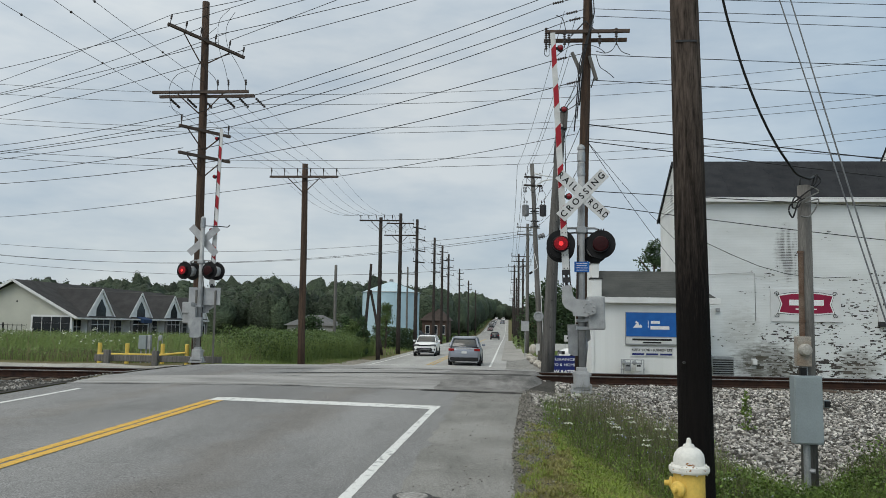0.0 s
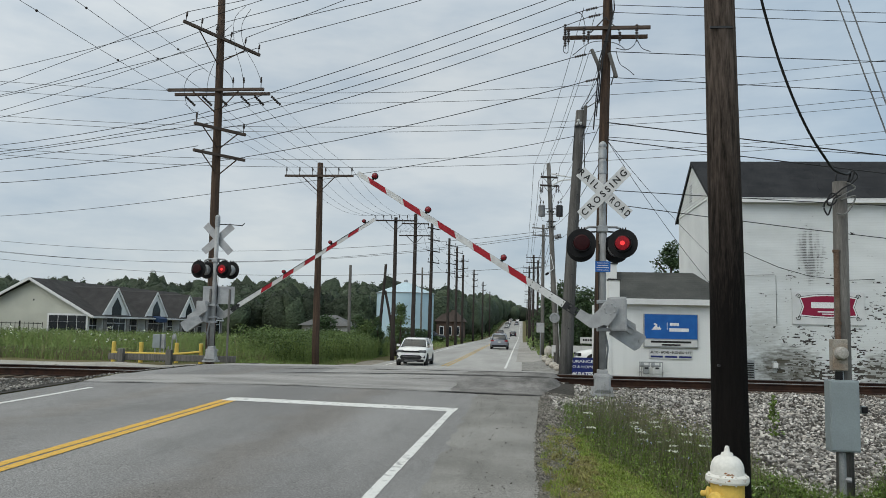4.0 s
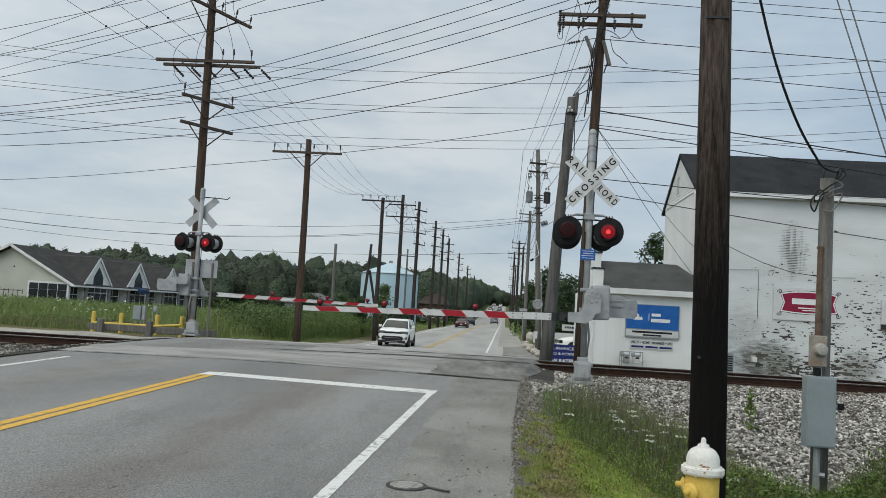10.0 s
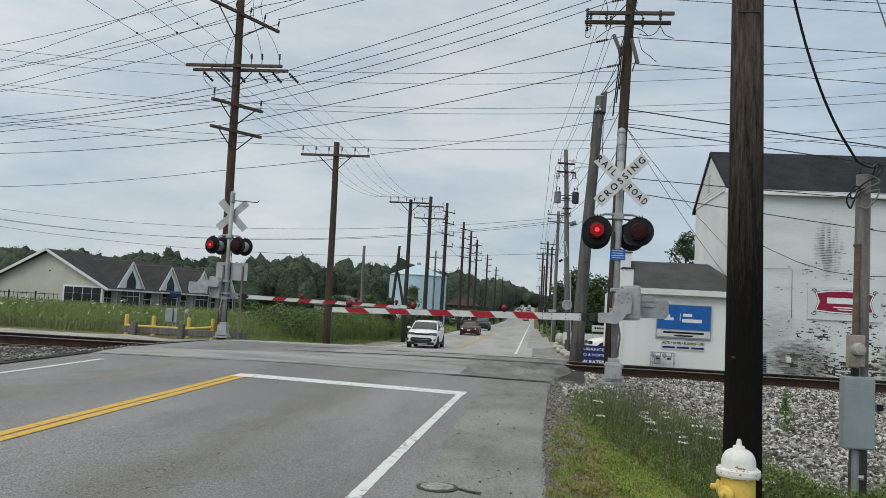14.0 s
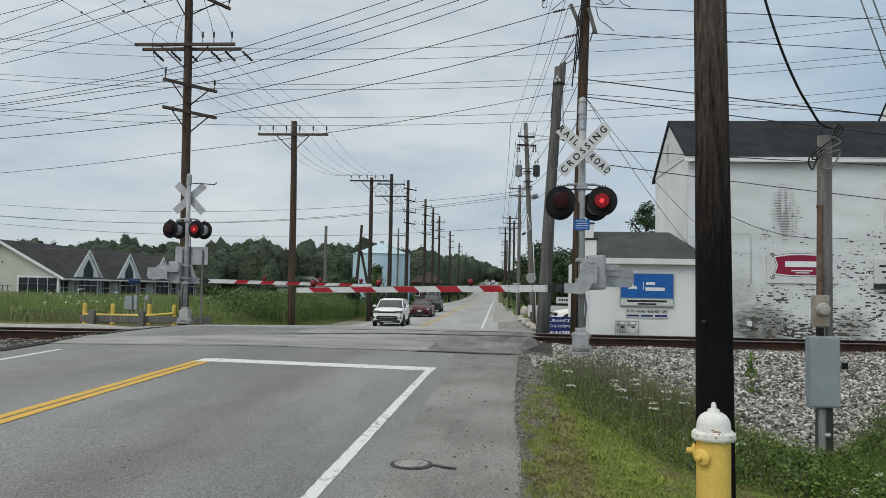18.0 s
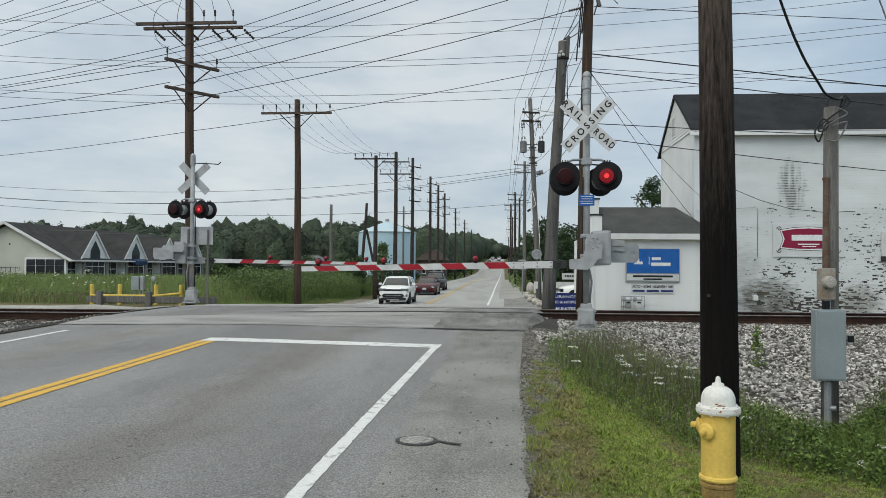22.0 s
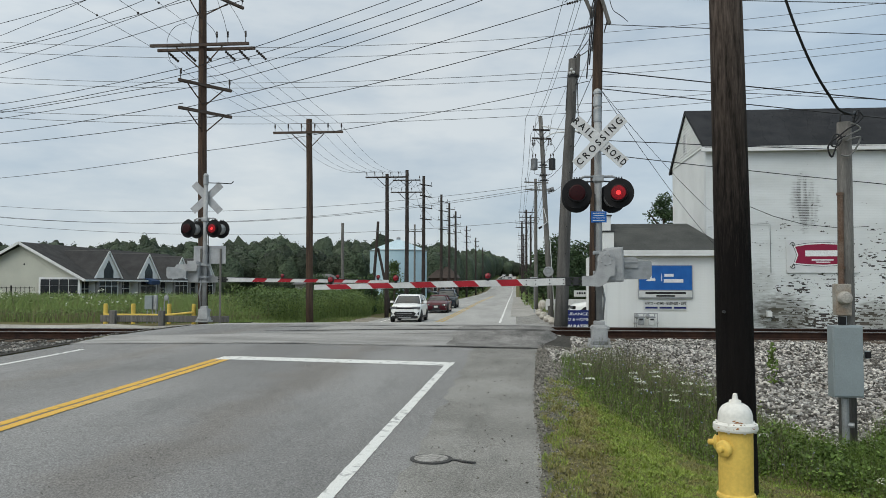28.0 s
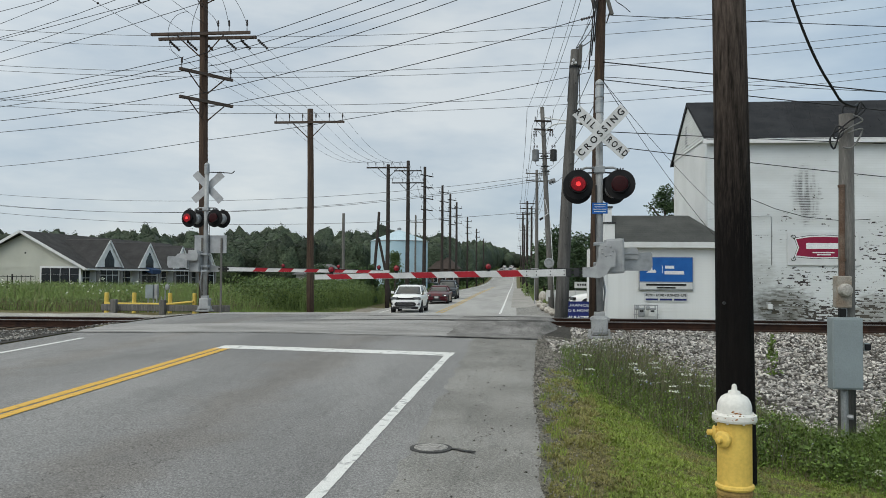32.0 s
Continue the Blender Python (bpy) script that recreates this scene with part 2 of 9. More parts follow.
TRIM_W = mat("white_trim", (0.70, 0.705, 0.70), (0.60, 0.60, 0.59), 2.0, 0.6, bump=0.04, fine=0.06)
GLASS_DK = mat("dark_window_glass", (0.012, 0.015, 0.018), (0.02, 0.024, 0.028), 1.5, 0.15, bump=0, fine=0.05, spec=0.25)
YELLOW = mat("safety_yellow", (0.68, 0.49, 0.10), (0.56, 0.40, 0.09), 4.0, 0.5, bump=0.05, fine=0.1)
HYD_Y = mat("hydrant_yellow", (0.72, 0.50, 0.115), (0.62, 0.42, 0.095), 5.0, 0.5, bump=0.12, bscale=40, fine=0.12)
HYD_W = mat("hydrant_white", (0.72, 0.71, 0.67), (0.62, 0.60, 0.55), 5.0, 0.5, bump=0.12, bscale=40, fine=0.1)
RUST = mat("flaking_rust", (0.30, 0.13, 0.04), (0.20, 0.075, 0.025), 14.0, 0.9, bump=0.4)
WIRE = mat("wire_black", (0.02, 0.02, 0.021), (0.03, 0.03, 0.031), 4.0, 0.6, bump=0)
GUY = mat("galvanised_strand", (0.11, 0.115, 0.12), (0.08, 0.083, 0.087), 8.0, 0.5, 0.3, bump=0)
WIRE_G = mat("wire_grey", (0.10, 0.105, 0.11), (0.14, 0.145, 0.15), 4.0, 0.6, 0.3, bump=0)
PORC = mat("brown_insulator", (0.035, 0.028, 0.026), (0.05, 0.04, 0.036), 6.0, 0.3, bump=0)
TYRE = mat("tyre_rubber", (0.018, 0.018, 0.018), (0.026, 0.026, 0.026), 9.0, 0.85, bump=0.2)



def speckled(m, scale, amount):
    """Light and dark chips of stone, bound in a material's colour."""
    nt = m.node_tree
    p = nt.nodes["Principled BSDF"]
    n, l = nt.nodes.new, nt.links.new
    src = p.inputs["Base Color"].links[0].from_socket
    tc, no, mr, mx = n("ShaderNodeTexCoord"), n("ShaderNodeTexNoise"), n("ShaderNodeMapRange"), n("ShaderNodeMixRGB")
    l(tc.outputs["Object"], no.inputs["Vector"])
    no.inputs["Scale"].default_value, no.inputs["Detail"].default_value, no.inputs["Roughness"].default_value = scale, 2.0, 0.7
    mr.inputs["From Min"].default_value, mr.inputs["From Max"].default_value = 0.32, 0.68
    mr.inputs["To Min"].default_value, mr.inputs["To Max"].default_value = 1 - amount, 1 + amount
    l(no.outputs["Fac"], mr.inputs["Value"])
    mx.blend_type, mx.inputs[0].default_value = "MULTIPLY", 1.0
    l(src, mx.inputs[1])
    l(mr.outputs[0], mx.inputs[2])
    l(mx.outputs[0], p.inputs["Base Color"])


def mixed_stones(m, tones):
    """Dark, middling and a few nearly white stones in one heap."""
    nt = m.node_tree
    p = nt.nodes["Principled BSDF"]
    n, l = nt.nodes.new, nt.links.new
    src = p.inputs["Base Color"].links[0].from_socket
    g, rp, mx = n("ShaderNodeNewGeometry"), n("ShaderNodeValToRGB"), n("ShaderNodeMixRGB")
    e = rp.color_ramp.elements
    while len(e) < len(tones):
        e.new(0.5)
    for k, (at, v, warm) in enumerate(tones):
        e[k].position, e[k].color = at, (v * (1 + warm), v, v * (1 - warm), 1)
    l(g.outputs["Random Per Island"], rp.inputs[0])
    mx.blend_type, mx.inputs[0].default_value = "MULTIPLY", 1.0
    l(src, mx.inputs[1])
    l(rp.outputs[0], mx.inputs[2])
    l(mx.outputs[0], p.inputs["Base Color"])


mixed_stones(STONE, ((0.0, 0.16, 0.06), (0.25, 0.38, 0.03), (0.55, 0.95, 0.0), (0.82, 1.50, 0.02), (1.0, 2.3, 0.0)))


def scuffed(m, scale, amount):
    """Lays smeared dark scuffs with broken edges over a material's colour."""
    nt = m.node_tree
    p = nt.nodes["Principled BSDF"]
    n, l = nt.nodes.new, nt.links.new
    src = p.inputs["Base Color"].links[0].from_socket
    tc, mp, no, rp, mx = n("ShaderNodeTexCoord"), n("ShaderNodeMapping"), n("ShaderNodeTexNoise"), n("ShaderNodeValToRGB"), n("ShaderNodeMixRGB")
    mp.inputs["Scale"].default_value = (1.0, 0.30, 1.0)
    mp.inputs["Rotation"].default_value = (0, 0, 0.25)
    l(tc.outputs["Object"], mp.inputs[0])
    l(mp.outputs[0], no.inputs["Vector"])
    no.inputs["Scale"].default_value, no.inputs["Detail"].default_value, no.inputs["Roughness"].default_value = scale, 9.0, 0.72
    e = rp.color_ramp.elements
    e[0].position, e[0].color = 0.50, (1, 1, 1, 1)
    e[1].position, e[1].color = 0.66, (1 - amount, 1 - amount, 1 - amount, 1)
    l(no.outputs["Fac"], rp.inputs[0])
    mx.blend_type, mx.inputs[0].default_value = "MULTIPLY", 1.0
    l(src, mx.inputs[1])
    l(rp.outputs[0], mx.inputs[2])
    l(mx.outputs[0], p.inputs["Base Color"])


def oily(m, x, width, tint):
    """A drip-stained band along the lane, with ragged sides."""
    nt = m.node_tree
    p = nt.nodes["Principled BSDF"]
    n, l = nt.nodes.new, nt.links.new
    src = p.inputs["Base Color"].links[0].from_socket
    tc, sp, no, a, b, mr, mx = n("ShaderNodeTexCoord"), n("ShaderNodeSeparateXYZ"), n("ShaderNodeTexNoise"), n("ShaderNodeMath"), n("ShaderNodeMath"), n("ShaderNodeMapRange"), n("ShaderNodeMixRGB")
    l(tc.outputs["Object"], sp.inputs[0])
    l(tc.outputs["Object"], no.inputs["Vector"])
    no.inputs["Scale"].default_value, no.inputs["Detail"].default_value = 1.4, 7
    a.operation = "MULTIPLY_ADD"
    a.inputs[1].default_value, a.inputs[2].default_value = 1.6, -0.8 - x
    l(no.outputs["Fac"], a.inputs[0])
    b.operation = "ADD"
    l(a.outputs[0], b.inputs[0])
    l(sp.outputs["X"], b.inputs[1])
    c = n("ShaderNodeMath")
    c.operation = "ABSOLUTE"
    l(b.outputs[0], c.inputs[0])
    mr.interpolation_type = "SMOOTHSTEP"
    mr.inputs["From Min"].default_value, mr.inputs["From Max"].default_value = 0.0, width
    mr.inputs["To Min"].default_value, mr.inputs["To Max"].default_value = 1.0, 0.0
    l(c.outputs[0], mr.inputs["Value"])
    mx.blend_type, mx.inputs[2].default_value = "MULTIPLY", (*tint, 1)
    l(mr.outputs[0], mx.inputs[0])
    l(src, mx.inputs[1])
    l(mx.outputs[0], p.inputs["Base Color"])


oily(ASPHALT, -2.9, 0.75, (0.90, 0.865, 0.83))
oily(ASPHALT, -6.7, 0.75, (0.90, 0.87, 0.84))
scuffed(ASPHALT, 2.4, 0.13)
speckled(ASPHALT, 62, 0.36)
scuffed(SHOULDER, 1.6, 0.22)
speckled(SHOULDER, 62, 0.36)
scuffed(ASPHALT_NEW, 1.2, 0.45)


# ---- mesh helpers ----
def part(name, bm, material, parent=None, label="", smooth=False):
    me = bpy.data.meshes.new(name)
    bm.to_mesh(me)
    bm.free()
    if smooth:
        me.shade_smooth()
    me.materials.append(material)
    ob = new(name, me)
    if parent:
        ob.parent = parent
    if label:
        ob["label"] = label
    return ob


def raw(name, verts, faces, material, parent=None, label="", smooth=False):
    me = bpy.data.meshes.new(name)
    me.from_pydata([tuple(map(float, v)) for v in verts], [], faces)
    me.update()
    if smooth:
        me.shade_smooth()
    me.materials.append(material)
    ob = new(name, me)
    if parent:
        ob.parent = parent
    if label:
        ob["label"] = label
    return ob


def thing(name, m, label, category, group="", kind=""):
    ob = new(name)
    ob.empty_display_size = 0.2
    ob.matrix_world = m
    return tagged(ob, label, category, group, kind)


def B():
    return bmesh.new()


def box(bm, c, s, rot=None, bevel=0.0):
    """A box at c of size s; rot: a matrix."""
    r = bmesh.ops.create_cube(bm, size=1.0)
    vs = r["verts"]
    m = Matrix.Translation(c) @ (rot.to_4x4() if rot else Matrix.Identity(4)) @ Matrix.Diagonal((*s, 1))
    bmesh.ops.transform(bm, matrix=m, verts=vs)
    if bevel:
        es = list({e for v in vs for e in v.link_edges})
        bmesh.ops.bevel(bm, geom=es, offset=bevel, segments=2, affect="EDGES", profile=0.6)
    return bm


def cyl(bm, p, q, r0, r1=None, seg=12, caps=True):
    """A tapered cylinder from p to q."""
    p, q = Vector(p), Vector(q)
    d = q - p
    m = Matrix.Translation((p + q) / 2) @ d.to_track_quat("Z", "Y").to_matrix().to_4x4()
    bmesh.ops.create_cone(bm, cap_ends=caps, segments=seg, radius1=r0, radius2=r0 if r1 is None else r1, depth=d.length, matrix=m)
    return bm


def ball(bm, c, r, s=(1, 1, 1), u=12, v=8):
    bmesh.ops.create_uvsphere(bm, u_segments=u, v_segments=v, radius=r, matrix=Matrix.Translation(c) @ Matrix.Diagonal((*s, 1)))
    return bm


def lathe(bm, prof, seg=24, m=None):
    """Turns a profile of (radius, z) round z."""
    m = m or Matrix.Identity(4)
    rings = []
    for r, z in prof:
        rings.append([bm.verts.new(m @ Vector((r * math.cos(2 * math.pi * k / seg), r * math.sin(2 * math.pi * k / seg), z))) for k in range(seg)])
    for a, b in zip(rings, rings[1:]):
        for k in range(seg):
            bm.faces.new((a[k], a[(k + 1) % seg], b[(k + 1) % seg], b[k]))
    bm.faces.new(list(reversed(rings[0])))
    bm.faces.new(rings[-1])
    return bm


def prism(bm, poly, m, depth):
    """A polygon of (x, y) drawn out by depth along z, placed by m."""
    a = [bm.verts.new(m @ Vector((x, y, 0))) for x, y in poly]
    b = [bm.verts.new(m @ Vector((x, y, depth))) for x, y in poly]
    bm.faces.new(list(reversed(a)))
    bm.faces.new(b)
    k = len(poly)
    for i in range(k):
        bm.faces.new((a[i], a[(i + 1) % k], b[(i + 1) % k], b[i]))
    return bm


def tube(points, r, name, material, parent=None, label="", seg=6):
    """A round wire through points."""
    vs, fs = [], []
    pts = [Vector(p) for p in points]
    for i, p in enumerate(pts):
        d = (pts[min(i + 1, len(pts) - 1)] - pts[max(i - 1, 0)]).normalized()
        q = d.to_track_quat("Z", "Y")
        for k in range(seg):
            a = 2 * math.pi * k / seg
            vs.append(p + q @ Vector((r * math.cos(a), r * math.sin(a), 0)))
    for i in range(len(pts) - 1):
        for k in range(seg):
            k2 = (k + 1) % seg
            fs.append((i * seg + k, i * seg + k2, (i + 1) * seg + k2, (i + 1) * seg + k))
    fs.append(tuple(range(seg - 1, -1, -1)))
    fs.append(tuple((len(pts) - 1) * seg + k for k in range(seg)))
    return raw(name, vs, fs, material, parent, label, True)


def sagging(a, b, sag, n=14):
    a, b = Vector(a), Vector(b)
    return [a.lerp(b, i / n) - Vector((0, 0, sag * 4 * (i / n) * (1 - i / n))) for i in range(n + 1)]


def words(text, size, m, material, parent, name="lettering", depth=0.004, width=0.0, bold=0.0):
    """Raised letters, centred at m, in the plane of m's x and y; width: fit to this width."""
    cu = bpy.data.curves.new(name, "FONT")
    cu.body, cu.size, cu.align_x, cu.align_y, cu.extrude, cu.resolution_u, cu.offset = text, size, "CENTER", "CENTER", depth, 3, bold
    tmp = bpy.data.objects.new(name, cu)
    scene.collection.objects.link(tmp)
    bpy.context.view_layer.update()
    me = bpy.data.meshes.new_from_object(tmp.evaluated_get(bpy.context.evaluated_depsgraph_get()))
    bpy.data.objects.remove(tmp)
    if width:
        xs = [v.co.x for v in me.vertices]
        k = width / max(1e-4, max(xs) - min(xs))
        me.transform(Matrix.Diagonal((k, 1, 1, 1)))
    me.transform(m)
    me.materials.clear()
    me.materials.append(material)
    ob = new(name, me)
    if parent:
        ob.parent = parent
    return ob


# ---- the lie of the land ----
RY = [-60, 0, 3, 7.5, 13, 16.5, 18.2, 21.6, 24, 27, 30, 34, 38, 43, 48, 60, 100, 190, 260, 330, 420, 500, 650, 1500]
RZ = [0.0, 0.03, 0.06, 0.16, 0.26, 0.34, 0.40, 0.40, 0.34, 0.20, 0.0, -0.28, -0.48, -0.66, -0.76, -0.80, -0.75, -1.0, -0.6, 1.8, 5.0, 6.5, 7.5, 8.0]
LY = [-60, 0, 12, 17, 18.2, 21.6, 22.6, 24, 30, 40, 55, 90, 190, 260, 330, 420, 500, 650, 1500]
LZ = [-0.2, -0.1, 0.00, 0.05, 0.06, 0.06, 0.12, 0.18, 0.05, -0.1, -0.3, -0.6, -1.0, -0.6, 1.8, 5.0, 6.5, 7.5, 8.0]
GY = [-60, 0, 4, 6, 8, 10, 12.5, 15.5, 17.3, 18.2, 21.6, 23, 26, 31, 50, 100, 190, 260, 330, 420, 500, 650, 1500]
GZ = [-0.2, -0.12, -0.14, -0.26, -0.36, -0.36, -0.2, 0.04, 0.18, 0.20, 0.20, 0.14, -0.1, -0.3, -0.5, -0.75, -1.0, -0.6, 1.8, 5.0, 6.5, 7.5, 8.0]
_yy = np.linspace(-60, 1500, 7801)


def smooth_profile(ys, zs):
    z = np.interp(_yy, ys, zs)
    k = np.hanning(9)
    k /= k.sum()
    return np.convolve(np.pad(z, 4, mode="edge"), k, "valid")


P_R, P_L, P_G = smooth_profile(RY, RZ), smooth_profile(LY, LZ), smooth_profile(GY, GZ)
ROAD_L, ROAD_R = -9.0, 0.17


def asphalt_edge(y):
    """The ragged right-hand edge of the shoulder."""
    return np.interp(y, [-20, 5, 7, 9, 11, 13.5, 16.6], [0.19, 0.19, 0.20, 0.215, 0.25, 0.33, 0.46])


def road_z(x, y):
    """The crowned carriageway."""
    return np.interp(y, _yy, P_R) - 0.012 * np.abs(x + 4.65)


def ground_z(x, y):
    x, y = np.asarray(x, float), np.asarray(y, float)
    r, a, b = road_z(x, y), np.interp(y, _yy, P_L), np.interp(y, _yy, P_G)
    tl = np.clip((ROAD_L - x) / np.interp(y, [26, 34], [2.2, 4.5]), 0, 1)
    tr = np.clip((x - ROAD_R - 0.25) / 2.0, 0, 1)
    tl, tr = tl * tl * (3 - 2 * tl), tr * tr * (3 - 2 * tr)
    z = r * (1 - tl) * (1 - tr) + a * tl + b * tr
    bump = 0.03 * np.sin(x * 1.7 + 0.6 * y) * np.sin(y * 1.3 - 0.4 * x) * np.clip(np.maximum(tl, tr), 0, 1)
    under = np.where((x > ROAD_L + 0.1) & (x < ROAD_R - 0.1), 0.08, 0.0)
    return z + bump - under


def grid(name, xs, ys, zf, material, label, category):
    xs, ys = np.asarray(xs, float), np.asarray(ys, float)
    X, Y = np.meshgrid(xs, ys)
    V = np.stack([X, Y, zf(X, Y)], -1).reshape(-1, 3)
    nx, ny = len(xs), len(ys)
    F = [(j * nx + i, j * nx + i + 1, (j + 1) * nx + i + 1, (j + 1) * nx + i) for j in range(ny - 1) for i in range(nx - 1)]
    return tagged(raw(name, V.tolist(), F, material, smooth=True), label, category, kind="structure")


def spread(edges):
    """Stations from (end, step) pairs."""
    out, x = [edges[0]], edges[0]
    for end, step in edges[1:]:
        k = max(1, round((end - x) / step))
        out += [x + (end - x) * (i + 1) / k for i in range(k)]
        x = end
    return out


gx = spread([-3000, (-300, 300), (-60, 12), (-20, 2.0), (-9.2, 0.6), (0.0, 1.6), (8, 0.25), (30, 1.2), (60, 6), (300, 30), (3000, 300)])
gy = spread([-60, (-4, 8), (22, 0.25), (60, 1.0), (200, 5), (700, 25), (1500, 100), (4500, 600)])
grid("ground", gx, gy, ground_z, SOIL, "mown verge and meadow soil with patches of bare earth", "ground")
grid("road", spread([ROAD_L, (-8.35, 0.33), (-1.0, 0.5), (ROAD_R, 0.2)]), spread([-60, (-2, 4), (60, 0.4), (200, 4), (1500, 25)]), lambda x, y: road_z(x, y) + 0.004, ASPHALT, "worn grey asphalt carriageway over a humped level crossing", "road")

# paler colour paints in the brightness asphalt gains at a grazing angle
GRAZE_ASPHALT = mat("graze_lightened_asphalt", (0.385, 0.378, 0.364), (0.295, 0.288, 0.277), 0.6, 0.9, bump=0.4, bscale=45, fine=0.25, stretch=(1, 0.15, 1), spec=0.2)
grid("road_far", spread([ROAD_L, (-8.35, 0.33), (-1.0, 0.5), (ROAD_R, 0.2)]), spread([22.6, (60, 0.8), (200, 4), (1500, 25)]), lambda x, y: road_z(x, y) + 0.010 - 0.03 * np.clip(22.9 - y, 0, 1), GRAZE_ASPHALT, "grey asphalt carriageway beyond the crossing, lightened for the grazing view", "road")


def track_dip(x):
    """The track and the crossing sink a little towards the oncoming side."""
    t = np.clip((-1.5 - np.asarray(x, float)) / 8.5, 0, 1)
    return -0.115 * t * t * (3 - 2 * t) - 0.004 * np.clip(-10.0 - np.asarray(x, float), 0, 10)


def crossing_z(x, y):
    """Level with the rail heads between and beside the rails, running out to the road before and behind."""
    f = np.clip(np.minimum(y - 16.6, 22.9 - y) / 1.6, 0, 1)
    f = f * f * (3 - 2 * f)
    return (1 - f) * (road_z(x, y) + 0.010) + f * (0.440 + track_dip(x)) + 0.004 * np.sin(x * 2.1) * np.sin(y * 3.0) * (1 - f)


grid("pavement_crossing", spread([ROAD_L - 0.15, (0.42, 0.4)]), spread([15.7, (22.9, 0.15)]), lambda x, y: crossing_z(x, y), mat("smeared_asphalt", (0.328, 0.320, 0.310), (0.185, 0.179, 0.173), 0.75, 0.92, bump=0.5, bscale=40, fine=0.35, stretch=(0.7, 2.2, 1), lo=0.42, hi=0.75, spec=0.15), "tyre-marked patched asphalt between and beside the rails", "pavement")
grid("pavement_patch", spread([-1.35, (0.5, 0.24), (1.40, 0.08)]), spread([15.65, (20.75, 0.14)]), lambda x, y: crossing_z(np.minimum(x, 0.75), np.clip(y, 15.6, 22)) + 0.006 - 0.55 * np.clip(x - 0.58 - 0.07 * (y - 16.5), 0, 1) - 0.004 * np.clip(16.0 - y, 0, 1), ASPHALT_NEW, "dark rough asphalt patch sloping down to the ballast at the rails", "pavement")
grid("pavement_run_out", spread([-0.2, (0.5, 0.24), (1.42, 0.08)]), spread([20.7, (23.4, 0.15)]), lambda x, y: crossing_z(np.minimum(x, 0.4), np.clip(y, 16.6, 22.9)) + 0.002 - 0.02 * np.clip(-x, 0, 1) - 0.5 * np.clip(x - 0.86, 0, 1) - 0.05 * np.clip(y - 22.9, 0, 1), MATS["smeared_asphalt"], "rough asphalt running out beside the far rail", "pavement")
grid("pavement_shoulder", spread([-0.82, (0.19, 0.10)]), spread([-20, (0, 2), (15.8, 0.15)]), lambda x, y: road_z(x, y) + 0.006, SHOULDER, "cracked paler asphalt shoulder beside the edge line", "pavement")
grid("pavement_slab", spread([-0.35, (1.75, 0.35)]), spread([58, (150, 2.0)]), lambda x, y: np.where(x < 0.2, road_z(x, y), ground_z(x, y)) + 0.03, mat("pale_concrete", (0.34, 0.325, 0.30), (0.26, 0.248, 0.23), 0.5, 0.95, bump=0.3, bscale=40, fine=0.25), "pale worn concrete apron beside the far carriageway", "pavement")
grid("pavement_driveway", spread([0.05, (2.6, 0.4)]), spread([26, (58, 1.5)]), lambda x, y: np.where(x < 0.2, road_z(x, y), ground_z(x, y)) + 0.03, SHOULDER, "worn asphalt forecourt strip beside the far carriageway", "pavement")
grid("pavement_apron", spread([-10.0, (-8.8, 0.3)]), spread([27, (54, 1.0)]), lambda x, y: ground_z(x, y) + 0.03, mat("gravel_apron", (0.30, 0.272, 0.235), (0.19, 0.172, 0.14), 1.6, 0.95, bump=0.8, bscale=30, fine=0.45), "dusty gravel apron along the carriageway", "pavement")


def jitter_edges(ob, amp, scale=1.5):
    """Makes the outline of a sheet uneven."""
    xs = [v.co.x for v in ob.data.vertices]
    ys = [v.co.y for v in ob.data.vertices]
    x0, x1, y0, y1 = min(xs), max(xs), min(ys), max(ys)
    for v in ob.data.vertices:
        k = noise.noise(Vector((v.co.x * scale, v.co.y * scale, 3.1)))
        k += 0.5 * noise.noise(Vector((v.co.x * scale * 4, v.co.y * scale * 4, 7.7)))
        if v.co.x < x0 + 0.01 or v.co.x > x1 - 0.01:
            v.co.x += amp * k
        if v.co.y < y0 + 0.01 or v.co.y > y1 - 0.01:
            v.co.y += amp * k


for o in bpy.data.objects:
    if o.name in ("pavement_patch", "pavement_crossing"):
        jitter_edges(o, 0.12)
    if o.name == "pavement_shoulder":
        # drawn out to the ragged edge of the asphalt
        for v in o.data.vertices:
            e = float(asphalt_edge(v.co.y)) + 0.035 * noise.noise(Vector((v.co.y * 2.3, 1.7, 0))) + 0.025 * noise.noise(Vector((v.co.y * 7.0, 4.1, 0)))
            k = max(0.0, (v.co.x + 0.4) / 0.59)
            v.co.x += k * (e - 0.19) + (0.10 * noise.noise(Vector((0, v.co.y * 2.2, 3.1))) if v.co.x < -0.81 else 0.0)


